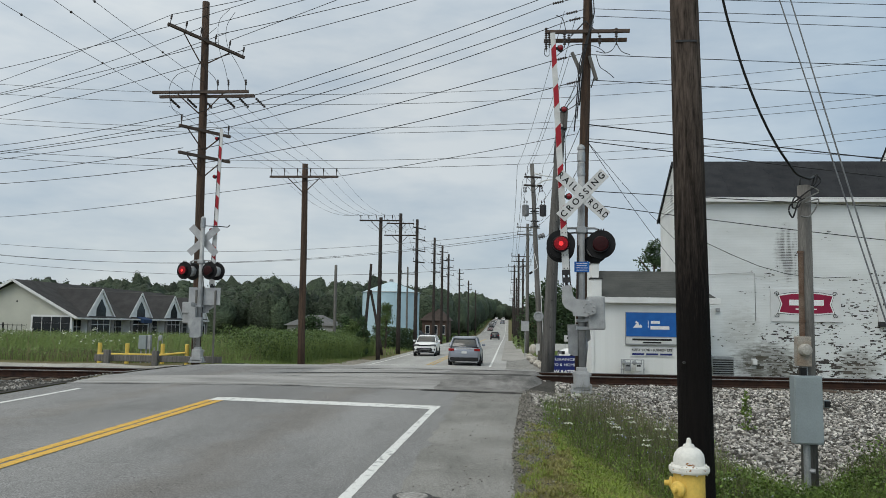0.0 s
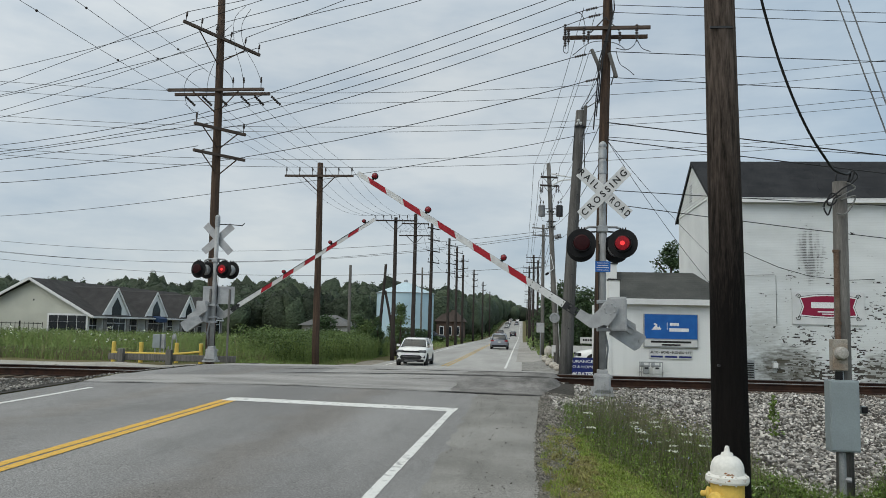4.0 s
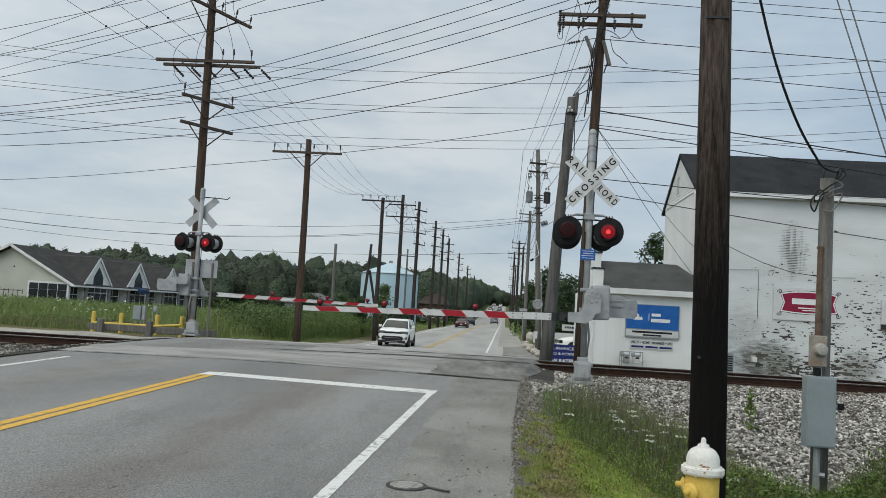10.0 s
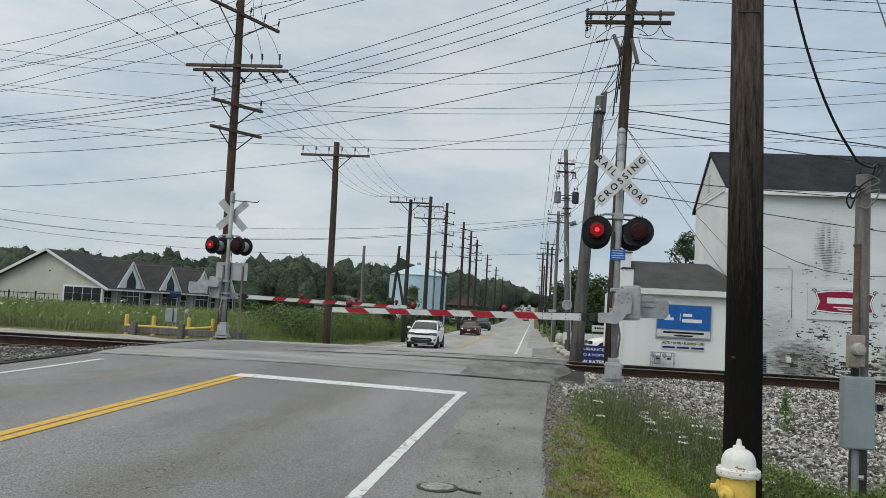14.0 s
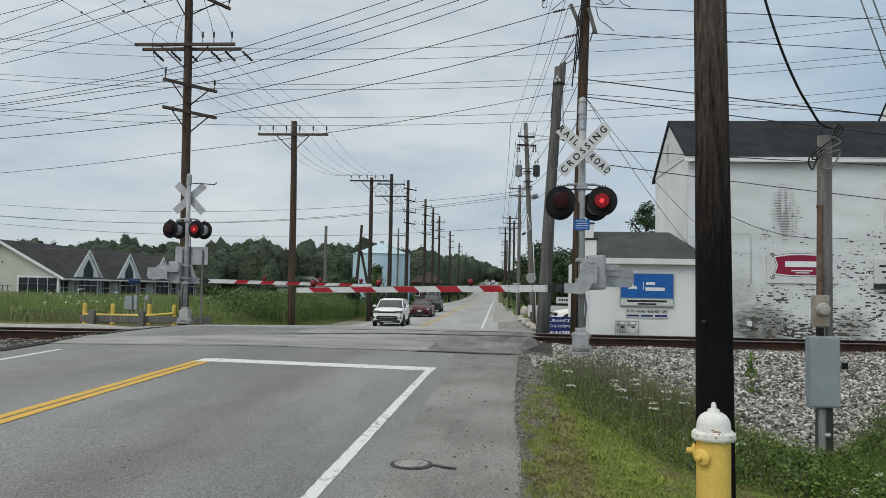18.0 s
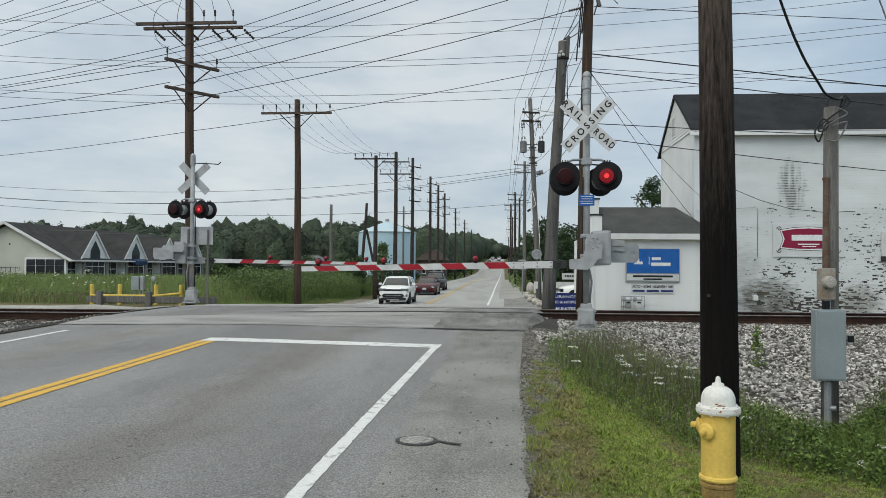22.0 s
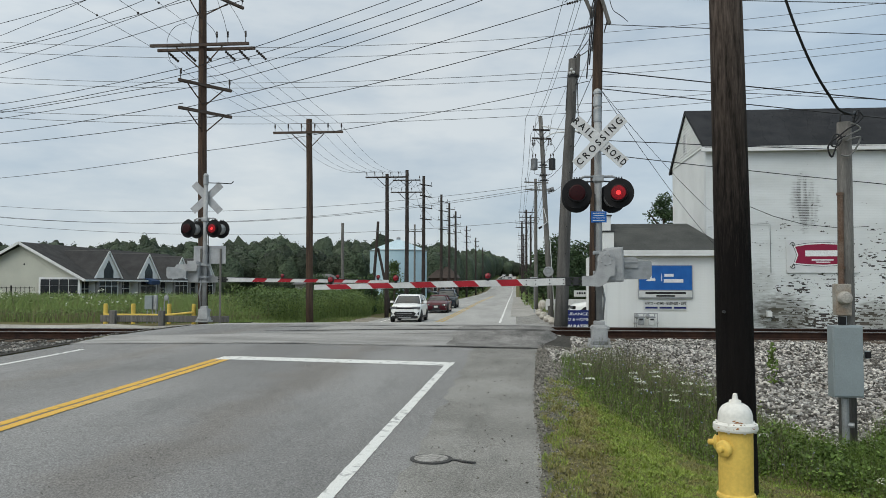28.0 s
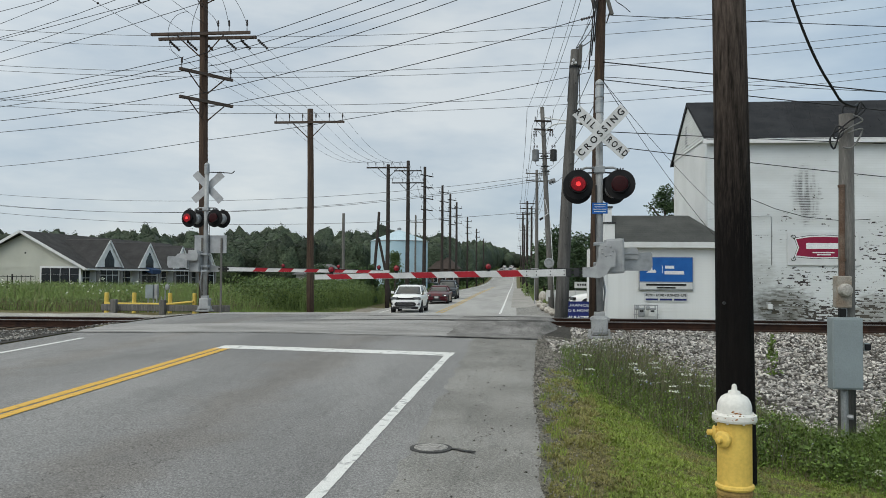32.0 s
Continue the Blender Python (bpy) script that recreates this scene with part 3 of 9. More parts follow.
def stripe(name, x0, y0, x1, y1, w, material, label):
    """A painted line from one point of the carriageway to another."""
    step = 0.07 if max(y0, y1) < 20 else 0.6
    k = max(2, int(abs(y1 - y0) / step), int(abs(x1 - x0) / step))
    d = Vector((x1 - x0, y1 - y0)).normalized()
    s = Vector((d.y, -d.x)) * w / 2
    vs, fs = [], []
    for i in range(k + 1):
        t = i / k
        x, y = x0 + (x1 - x0) * t, y0 + (y1 - y0) * t
        for sg in (-1, 1):
            wear = 1 + (0.07 * noise.noise(Vector((x * 6 + 9 * sg, y * 6, x0))) + 0.15 * noise.noise(Vector((x * 30, y * 22 + 5 * sg, x0)))) * min(1.0, 0.12 / w)
            xx, yy = x + sg * s.x * wear, y + sg * s.y * wear
            vs.append((xx, yy, float(road_z(xx, yy)) + (0.008 if step < 0.1 else 0.016)))
    fs = [(2 * i, 2 * i + 1, 2 * i + 3, 2 * i + 2) for i in range(k)]
    return tagged(raw(name, vs, fs, material), label, "road marking", kind="structure")


def seam(x0, x1, y, w, lift, zf):
    """A ragged dark strip across the carriageway, for tarry seams and painted flangeway shade."""
    n = int((x1 - x0) / 0.12)
    vs = []
    for i in range(n + 1):
        x = x0 + (x1 - x0) * i / n
        k = noise.noise(Vector((x * 0.8, y, 0.3))) * 0.10 + noise.noise(Vector((x * 4.0, y, 2.3))) * 0.03
        ww = w * max(0.15, 0.6 + 1.1 * noise.noise(Vector((x * 1.3, y, 5.1))))
        for sg in (-1, 1):
            yy = y + k + sg * ww / 2
            vs.append((x, yy, float(zf(x, yy)) + lift))
    fs = [(2 * i, 2 * i + 2, 2 * i + 3, 2 * i + 1) for i in range(n)]
    tagged(raw("seam", vs, fs, SEAM_AND_SHADE), "ragged dark strip across the crossing asphalt, for tar seams and painted flangeway shade", "road seam", kind="structure")


SEAM_AND_SHADE = mat("seam_and_shade", (0.045, 0.043, 0.041), (0.075, 0.072, 0.068), 5.0, 0.9, bump=0.3)
seam(-9.0, 0.30, 15.65, 0.05, 0.024, road_z)
seam(-1.6, 0.45, 15.6, 0.09, 0.022, road_z)
# shade in the dip at the near rail, painted as a wide dark strip
seam(-9.1, 0.70, 18.8, 0.42, 0.010, crossing_z)
seam(-9.1, 0.50, 20.6, 0.16, 0.012, crossing_z)
seam(-8.2, -3.2, 21.9, 0.07, 0.012, crossing_z)
seam(-5.2, 0.1, 17.6, 0.025, 0.009, crossing_z)

stripe("edge_line", -1.66, -10.0, -1.06, 13.2, 0.108, PAINT_W, "worn white edge line along the shoulder")
stripe("edge_line", -0.93, 47, -0.95, 420, 0.14, PAINT_W, "worn white edge line beyond the crossing")
stripe("edge_line", -8.25, -4, -8.18, 14.6, 0.12, PAINT_W, "worn white edge line on the oncoming side")
stripe("edge_line", -8.2, 47.5, -8.15, 420, 0.14, PAINT_W, "worn white edge line on the oncoming side")
stripe("stop_line", -4.95, 13.15, -0.99, 12.98, 0.46, PAINT_W, "white stop line before the crossing")
stripe("stop_line", -8.2, 46.8, -4.7, 46.8, 0.5, PAINT_W, "white stop line beyond the crossing")
for dx in (-0.085, 0.085):
    stripe("centre_line", -4.83 + dx, -10, -4.83 + dx, 13.1, 0.132, PAINT_Y, "double yellow centre line")
    stripe("centre_line", -4.55 + 1.7 * dx, 47, -4.55 + 1.7 * dx, 170, 0.12, PAINT_YO, "faded double yellow centre line")
for yy in (88, 96):
    stripe("crossing_marking", -8.0, yy, -5.0, yy + 0.2, 0.6, PAINT_W, "white crossing warning bar painted on the lane")


PIT = mat("worn_pit", (0.105, 0.100, 0.094), (0.075, 0.071, 0.067), 9.0, 0.95, bump=0.3)


def flecks():
    """Tar-dark pits and short cracks where the lane is worn between the wheel tracks."""
    rng = np.random.default_rng(5)
    vs, fs = [], []
    for k in range(230):
        near = k < 180
        x = rng.normal(-2.95, 0.22) if near else rng.uniform(-4.4, -1.5)
        y = rng.uniform(3.6, 12.6)
        a = rng.normal(0.0, 0.5) if near else rng.uniform(0, 3.1)
        ln, wd = rng.uniform(0.008, 0.034) * (1.0 if near else 0.6), rng.uniform(0.003, 0.009)
        b = len(vs)
        for i in range(7):
            th = 2 * math.pi * i / 7
            u, w = ln * math.cos(th) * rng.uniform(0.6, 1.2), wd * math.sin(th) * rng.uniform(0.5, 1.4)
            px, py = x - u * math.sin(a) + w * math.cos(a), y + u * math.cos(a) + w * math.sin(a)
            vs.append((px, py, float(road_z(px, py)) + 0.0065))
        fs.append(tuple(range(b, b + 7)))
    tagged(raw("pits", vs, fs, PIT), "dark pits and short cracks in the worn asphalt", "road wear", kind="stuff")


flecks()


# ---- the railway track ----
RAILS_Y, RAIL_TOP_Z = (19.1, 20.57), 0.43


def build_track():
    t = thing("railway_track", pose(0, 0, 0), "rusty steel rails on wooden ties in stone ballast", "railway track", kind="structure")
    for y in RAILS_Y:
        prof = [(-0.07, -0.18), (0.07, -0.18), (0.07, -0.165), (0.012, -0.14), (0.010, -0.045), (0.036, -0.035), (0.036, -0.004), (-0.036, -0.004), (-0.036, -0.035), (-0.010, -0.045), (-0.012, -0.14), (-0.07, -0.165)]
        head = [(-0.0375, -0.012), (0.0375, -0.012), (0.0375, 0.001), (0.032, 0.0035), (-0.032, 0.0035), (-0.0375, 0.001)]
        xs = spread([-120, (-40, 20), (-20, 4), (2, 0.75), (120, 30)])
        rails = []
        for ring in (prof, head):
            bm = B()
            rows = [[bm.verts.new((x, y + u, RAIL_TOP_Z + w + float(track_dip(x)))) for u, w in ring] for x in xs]
            n = len(ring)
            for p, q in zip(rows, rows[1:]):
                for k in range(n):
                    bm.faces.new((p[k], p[(k + 1) % n], q[(k + 1) % n], q[k]))
            bm.faces.new(rows[0])
            bm.faces.new(list(reversed(rows[-1])))
            bmesh.ops.recalc_face_normals(bm, faces=bm.faces)
            rails.append(part("rail_head", bm, RAIL_TOP, rails[0], "worn shiny rail head") if rails else part("rail", bm, RAIL_RUST, t))
    me = None
    for side, x0, n in ((1, 1.1, 90), (-1, -9.6, 70)):
        for i in range(n):
            if me is None:
                me = part("tie", box(B(), (0, 0, 0), (0.23, 2.6, 0.18), bevel=0.012), TIE, t).data
                bpy.data.objects.remove(bpy.data.objects["tie"])
            o = new("tie", me)
            o.parent = t
            xt = x0 + side * i * 0.53 + random.uniform(-0.03, 0.03)
            o.location = (xt, (RAILS_Y[0] + RAILS_Y[1]) / 2 + random.uniform(-0.05, 0.05), RAIL_TOP_Z - 0.275 + float(track_dip(xt)))
            o.rotation_euler = (0, 0, random.uniform(-0.03, 0.03))


build_track()


# ---- crossing signals with gates ----
def lamp_disc(parent, x, z, side):
    """A lamp insert with a lit face and a dark back, which turns about its upright axis."""
    bm = B()
    seg, R = 24, 0.157
    for face, mi in ((-1, 0), (1, 1)):
        c = bm.verts.new((0, face * 0.030, 0))
        prev = None
        for r, dy, m2 in ((0.044, 0.030, 2 if mi == 0 else 1), (0.134, 0.024, mi), (R, 0.012, 1)):
            ring = [bm.verts.new((r * math.cos(2 * math.pi * k / seg), face * dy, r * math.sin(2 * math.pi * k / seg))) for k in range(seg)]
            for k in range(seg):
                k2 = (k + 1) % seg
                f = bm.faces.new((c, ring[k], ring[k2]) if prev is None else (prev[k], ring[k], ring[k2], prev[k2]))
                f.material_index = m2
            prev = ring
    bmesh.ops.recalc_face_normals(bm, faces=bm.faces)
    ob = part("lamp", bm, LENS_LIT, parent, "red flashing lamp lens")
    ob.data.materials.append(LENS_DARK)
    ob.data.materials.append(LENS_CORE)
    ob.matrix_local = pose(x, 0, z, 0, 0, side)
    return ob


LAMPS = []


def signal_light(sig, x, z, turn, tilt, phase):
    """A round black target with its hood and lamp; turn: degrees about the mast's axis."""
    bm = B()
    lathe(bm, [(0.277, 0.0), (0.282, 0.008), (0.282, 0.02), (0.268, 0.028), (0.17, 0.034), (0.15, 0.05)], 32)
    hood = []
    seg = 28
    for k in range(seg + 1):
        a = radians(-60 + 300 * k / seg)
        hood.append((math.cos(a), math.sin(a)))
    for (c0, s0), (c1, s1) in zip(hood, hood[1:]):
        def v(c, s, r, d):
            return bm.verts.new((r * c, r * s, -d))
        l0, l1 = 0.05 + 0.17 * max(0, s0), 0.05 + 0.17 * max(0, s1)
        a, b, c, d = v(c0, s0, 0.172, 0), v(c1, s1, 0.172, 0), v(c1, s1, 0.168, l1), v(c0, s0, 0.168, l0)
        e, f, g, h = v(c0, s0, 0.164, 0), v(c1, s1, 0.164, 0), v(c1, s1, 0.160, l1), v(c0, s0, 0.160, l0)
        for q in ((a, b, c, d), (f, e, h, g), (d, c, g, h)):
            bm.faces.new(q)
    for r in range(3):
        cyl(bm, (0.05 * (r - 1), -0.24, 0.02), (0.05 * (r - 1), -0.31, 0.02), 0.012, seg=6)
    bmesh.ops.transform(bm, matrix=Matrix.Rotation(radians(-90), 4, "X"), verts=bm.verts)
    ob = part("signal_light", bm, BLACK, sig, "round black target with a hooded red lamp")
    ob.matrix_local = pose(x, 0, z, tilt, 0, turn) @ pose(0, -0.22, 0)
    part("lamp_housing", lathe(B(), [(0.165, 0.04), (0.165, 0.17), (0.15, 0.20), (0.06, 0.22)], 24, Matrix.Rotation(radians(-90), 4, "X")), SIGN_BACK, ob, "pale grey lamp housing", False)
    lamp = lamp_disc(ob, 0, 0, 0)
    lamp.matrix_local = pose(0, -0.075, 0)
    LAMPS.append((lamp, phase))
    return ob


def gate_arm(sig, length):
    """Elbow bracket, striped arm, lamps and counterweights; the origin is the pivot."""
    g = part("gate_bracket", lathe(B(), [(0.15, -0.04), (0.16, -0.02), (0.16, 0.02), (0.10, 0.03)], 20, Matrix.Rotation(radians(90), 4, "X")), ALU, sig, "cast aluminium gate arm bracket")
    bm = B()
    m = Matrix(((1, 0, 0, 0), (0, 0, -1, -0.01), (0, 1, 0, 0), (0, 0, 0, 1)))
    prism(bm, [(0.10, 0.14), (-0.12, 0.14), (-0.16, -0.10), (-0.20, -0.25), (-0.26, -0.29), (-0.46, -0.30), (-0.46, -0.48), (-0.13, -0.50), (-0.02, -0.44), (0.06, -0.31), (0.14, -0.30), (0.16, -0.05)], m, 0.07)
    for k in range(7):
        a = 2 * math.pi * k / 7
        ball(bm, (0.10 * math.cos(a), -0.085, 0.10 * math.sin(a)), 0.018, u=8, v=6)
    part("elbow", bm, ALU, g)
    bm = B()
    box(bm, (-0.62, 0.01, -0.39), (0.34, 0.05, 0.06), bevel=0.006)
    for dx in (-0.12, 0.03):
        box(bm, (-0.60 + dx, -0.02, -0.39), (0.10, 0.05, 0.15), bevel=0.006)
    box(bm, (-0.60, -0.02, -0.32), (0.30, 0.03, 0.02))
    box(bm, (-0.60, -0.02, -0.46), (0.30, 0.03, 0.02))
    part("breakaway_joint", bm, STEEL_DK, g, "dark steel breakaway joint")
    # arm: white bar with slanted red bands
    x0, h, th = -0.74, 0.125, 0.045
    bm = B()
    L = length - 0.74
    vs = [(x0, 0.0, 0.065), (x0 - L, 0.0, 0.042)]
    prism(bm, [(x0, -0.068), (x0, 0.068), (x0 - L, 0.048), (x0 - L, -0.048)], Matrix(((1, 0, 0, 0), (0, 0, -1, th / 2), (0, 1, 0, -0.39), (0, 0, 0, 1))), th)
    part("arm", bm, WHITE_SHEET, g, "white gate arm with slanted red bands")
    pitch = 0.82
    k = 0
    x = x0 - 0.82
    while x > x0 - L + 0.25:
        hh = 0.064 - 0.020 * (x0 - x) / L
        for sy in (-1, 1):
            bm = B()
            sl = 0.11
            prism(bm, [(x, -hh), (x - sl, hh), (x - 0.40 - sl, hh), (x - 0.40, -hh)], Matrix(((1, 0, 0, 0), (0, 0, -1, sy * (th / 2 + 0.002) + 0.002), (0, 1, 0, -0.39), (0, 0, 0, 1))), 0.004)
            part("red_band", bm, RED_SHEET, g)
        x -= pitch
    for xb in (-0.80, -1.06, -1.32, -1.50):
        bm = B()
        for sz in (-0.035, 0.035):
            cyl(bm, (xb, -0.032, -0.39 + sz), (xb, -0.02, -0.39 + sz), 0.012, seg=8)
        part("arm_bolt", bm, STEEL_DK, g)
    for xl in (-length + 3.36, -length + 1.6, -length + 0.33):
        bm = B()
        box(bm, (xl, 0, -0.315), (0.05, 0.05, 0.05))
        cyl(bm, (xl, -0.045, -0.250), (xl, 0.045, -0.250), 0.060, 0.060, 16)
        box(bm, (xl, 0, -0.30), (0.09, 0.11, 0.015))
        lamp = part("gate_lamp", bm, BLACK, g, "small red gate arm lamp")
        bm = B()
        for sy in (-1, 1):
            ball(bm, (xl, sy * 0.042, -0.250), 0.055, (1, 0.8, 1))
        part("lens", bm, LENS_GATE, g, "red gate lamp lens", True)
    # thin cable along the arm and truss wire
    tube([(x0, 0.03, -0.31), (-2.05, 0.03, -0.33), (-3.85, 0.03, -0.335), (-length + 0.2, 0.03, -0.345)], 0.008, "lamp_cable", WIRE, g)
    # counterweights behind the pivot
    for sy in (0.56, 0.66):
        bm = B()
        prism(bm, [(-0.05, 0.07), (0.62, 0.06), (0.70, -0.05), (0.64, -0.16), (0.0, -0.14)], Matrix(((1, 0, 0, 0), (0, 0, -1, sy), (0, 1, 0, 0), (0, 0, 0, 1))), 0.05)
        part("counterweight_arm", bm, ALU, g)
        bm = B()
        prism(bm, [(0.30, -0.13), (0.66, -0.03), (0.90, -0.02), (0.93, -0.06), (0.93, -0.29), (0.88, -0.38), (0.30, -0.37)], Matrix(((1, 0, 0, 0), (0, 0, -1, sy + 0.035), (0, 1, 0, 0), (0, 0, 0, 1))), 0.045)
        box(bm, (0.48, sy - 0.055, -0.045), (0.34, 0.02, 0.03), bevel=0.005)
        cyl(bm, (0.86, sy - 0.03, -0.17), (0.86, sy, -0.17), 0.03, seg=12)
        part("counterweight", bm, GALV, g, "grey cast counterweight plate")
    g.matrix_local = pose(0.11, -0.25, 1.64)
    return g


def crossing_signal(m, letters, arm_len, label, turns, rear, top=4.86):
    """A mast with crossbuck, twin flashing lights front and back, and a gate; its front looks along -y."""
    s = thing("crossing_signal", m, label, "crossing signal", "railroad crossing signals")
    bm = B()
    box(bm, (0, 0, 0.02), (0.42, 0.42, 0.05), bevel=0.01)
    box(bm, (0, -0.02, 0.24), (0.30, 0.26, 0.34), bevel=0.03)
    box(bm, (0, -0.02, 0.44), (0.20, 0.18, 0.10), bevel=0.02)
    box(bm, (0, -0.16, 0.24), (0.25, 0.03, 0.27), bevel=0.012)
    for sx in (-0.15, 0.15):
        for sz in (0.12, 0.36):
            box(bm, (sx, -0.10, sz), (0.06, 0.08, 0.06), bevel=0.012)
    for sx in (-0.17, 0.17):
        box(bm, (sx, 0, 0.10), (0.06, 0.16, 0.12), bevel=0.01)
        for sy in (-0.13, 0.13):
            cyl(bm, (sx, sy, 0.03), (sx, sy, 0.11), 0.018, seg=6)
    for sx in (-0.06, 0.06):
        ball(bm, (sx, -0.175, 0.35), 0.014, u=8, v=6)
        ball(bm, (sx, -0.175, 0.16), 0.014, u=8, v=6)
    part("junction_base", bm, ALU, s, "cast grey junction box foot")
    bm = B()
    cyl(bm, (0, 0, 0.5), (0, 0, top), 0.070, 0.068, 20)
    part("mast", bm, ALU, s, "dull aluminium mast", True)
    bm = B()
    cyl(bm, (0, 0, 4.30), (0, 0, 4.55), 0.078, seg=20)
    cyl(bm, (0, 0, top - 0.26), (0, 0, top - 0.08), 0.082, seg=20)
    lathe(bm, [(0.078, top - 0.02), (0.08, top + 0.02), (0.05, top + 0.07), (0.01, top + 0.09)], 20)
    part("mast_cap", bm, GALV, s)
    # crossbuck
    for sg, text in ((-1, "RAIL      ROAD"), (1, "CROSSING")):
        bm = B()
        rot = Matrix.Rotation(radians(-46.0 if sg > 0 else 42.5), 4, "Y")
        yb = (-0.335 if letters else -0.115) + (0.0 if sg > 0 else 0.017)
        box(bm, (0, 0, 0), (1.25, 0.006, 0.23), bevel=0.002)
        bl = part("crossbuck_blade", bm, SIGN_W if letters else SIGN_BACK, s, "white crossbuck blade")
        bl.matrix_local = pose(0, yb, 3.86 if letters else 3.90) @ rot
        if letters:
            mm = Matrix.Translation((0, -0.006, 0)) @ Matrix.Rotation(radians(90), 4, "X")
            if sg > 0:
                words("C R O S S I N G", 0.175, mm, LETTER_B, bl, depth=0.002, width=1.16, bold=0.003)
            else:
                for tx, cx in (("RAIL", -0.40), ("ROAD", 0.40)):
                    words(" ".join(tx), 0.175, Matrix.Translation((cx, 0, 0)) @ mm, LETTER_B, bl, depth=0.002, width=0.46, bold=0.003)
    part("crossbuck_clamp", box(B(), (0, -0.19 if letters else -0.08, 3.90), (0.12, 0.26 if letters else 0.06, 0.12), bevel=0.01), GALV, s)
    # light cross-piece
    tube([(-0.40, -0.02, 3.04), (-0.36, -0.02, 3.20), (-0.26, -0.02, 3.24), (0, 0, 3.24), (0.26, -0.02, 3.24), (0.36, -0.02, 3.20), (0.40, -0.02, 3.04)], 0.024, "light_crossarm", GALV, s, seg=8)
    tube([(-0.34, -0.02, 3.13), (0, 0, 3.16), (0.34, -0.02, 3.13)], 0.016, "crossarm_brace", STEEL_DK, s, seg=8)
    part("crossarm_clamp", box(B(), (0, 0, 3.20), (0.20, 0.20, 0.13), bevel=0.02), GALV, s)
    tl, tr = turns
    signal_light(s, -0.41, 2.90, tl, 0, 0)
    signal_light(s, 0.41, 2.90, tr, 0, 1)
    for (x, z, turn), phase in zip(rear, (1, 0)):
        signal_light(s, x, z, turn, 0, phase)
    # gate mechanism
    bm = B()
    box(bm, (0.28, 0.02, 1.55), (0.33, 0.42, 0.66), Matrix.Rotation(-0.04, 3, "Y"), bevel=0.045)
    part("gate_mechanism", bm, ALU, s, "grey cast gate mechanism housing")
    bm = B()
    box(bm, (0.435, 0.02, 1.58), (0.03, 0.34, 0.50), bevel=0.012)
    box(bm, (0.44, -0.02, 1.86), (0.02, 0.10, 0.05), bevel=0.004)
    part("mechanism_door", bm, ALU, s)
    for z in (1.25, 1.40, 1.78):
        bm = box(B(), (0.02, 0, z), (0.24, 0.24, 0.07), bevel=0.01)
        for sx in (-0.09, 0.11):
            cyl(bm, (sx, -0.14, z), (sx, -0.10, z), 0.02, seg=6)
        part("mounting_clamp", bm, GALV, s)
    tube([(0.08, 0.10, 0.5), (0.12, 0.11, 0.9), (0.06, 0.11, 1.2), (0.10, 0.1, 1.4)], 0.025, "conduit", GALV, s, seg=8)
    tube([(-0.07, -0.08, 0.5), (-0.075, -0.085, 1.9), (-0.07, -0.08, 2.9)], 0.012, "signal_cable", WIRE, s)
    return s, gate_arm(s, arm_len)


SIG_R, GATE_R = crossing_signal(pose(1.59, 15.5, 0.33), True, 5.58, "aluminium railroad crossing signal with crossbuck, lights and gate, on gravel", (-2, -12), ((-0.40, 2.85, 180), (0.31, 2.84, 190)))
SIG_L, GATE_L = crossing_signal(pose(-9.68, 24.2, 0.32, 0, 0, 180), False, 5.9, "aluminium railroad crossing signal seen from behind, beside a meadow", (-14, -16), ((-0.41, 2.90, 165), (0.41, 2.90, 163)), 4.58)
GATE_L.location.z += 0.08
# what only one of the two masts carries
bm = box(B(), (0, -0.09, 2.46), (0.29, 0.008, 0.21), bevel=0.002)
plate = part("notice_plate", bm, SIGN_BLUE, SIG_R, "blue emergency notice plate")
bm = B()
for k, w in enumerate((0.22, 0.20, 0.24, 0.22)):
    box(bm, (0, -0.097, 2.53 - k * 0.045), (w, 0.003, 0.010))
part("notice_text", bm, LETTER_W, plate)
bm = B()
box(bm, (0.30, 0.185, 1.72), (0.30, 0.20, 0.36), bevel=0.02)
part("relay_case", bm, ALU, SIG_L, "light grey relay case")
bm = B()
box(bm, (-0.10, -0.14, 2.10), (1.04, 0.02, 0.56), bevel=0.006)
part("blank_sign", bm, SIGN_BACK, SIG_L, "back of a rectangular sign")
tube([(-0.05, 0, 4.36), (-0.5, 0.05, 4.34), (-0.85, 0.1, 4.31), (-0.93, 0.1, 4.38)], 0.016, "antenna_arm", WIRE, SIG_L)
for x in (-0.47, 0.16):
    part("sign_post", box(B(), (x, -0.105, 1.12 if x < 0 else 1.3), (0.06, 0.04, 2.34 if x < 0 else 2.0), bevel=0.008), POLE_GREY, SIG_L, "thin weathered sign post")


# ---- utility poles ----
def rounded(pts, n=5):
    """A smooth curve through points."""
    P = [Vector(pts[0])] + [Vector(p) for p in pts] + [Vector(pts[-1])]
    out = []
    for a, b, c, d in zip(P, P[1:], P[2:], P[3:]):
        for i in range(n):
            t = i / n
            out.append(0.5 * (2 * b + (c - a) * t + (2 * a - 5 * b + 4 * c - d) * t * t + (3 * b - a - 3 * c + d) * t ** 3))
    return out + [P[-1]]


ARM_WOOD = {"creosote_pole": mat("weathered_arm", (0.115, 0.085, 0.068), (0.065, 0.05, 0.042), 3.0, 0.9, bump=0.4, bscale=35, stretch=(0.5, 5, 5), fine=0.4)}


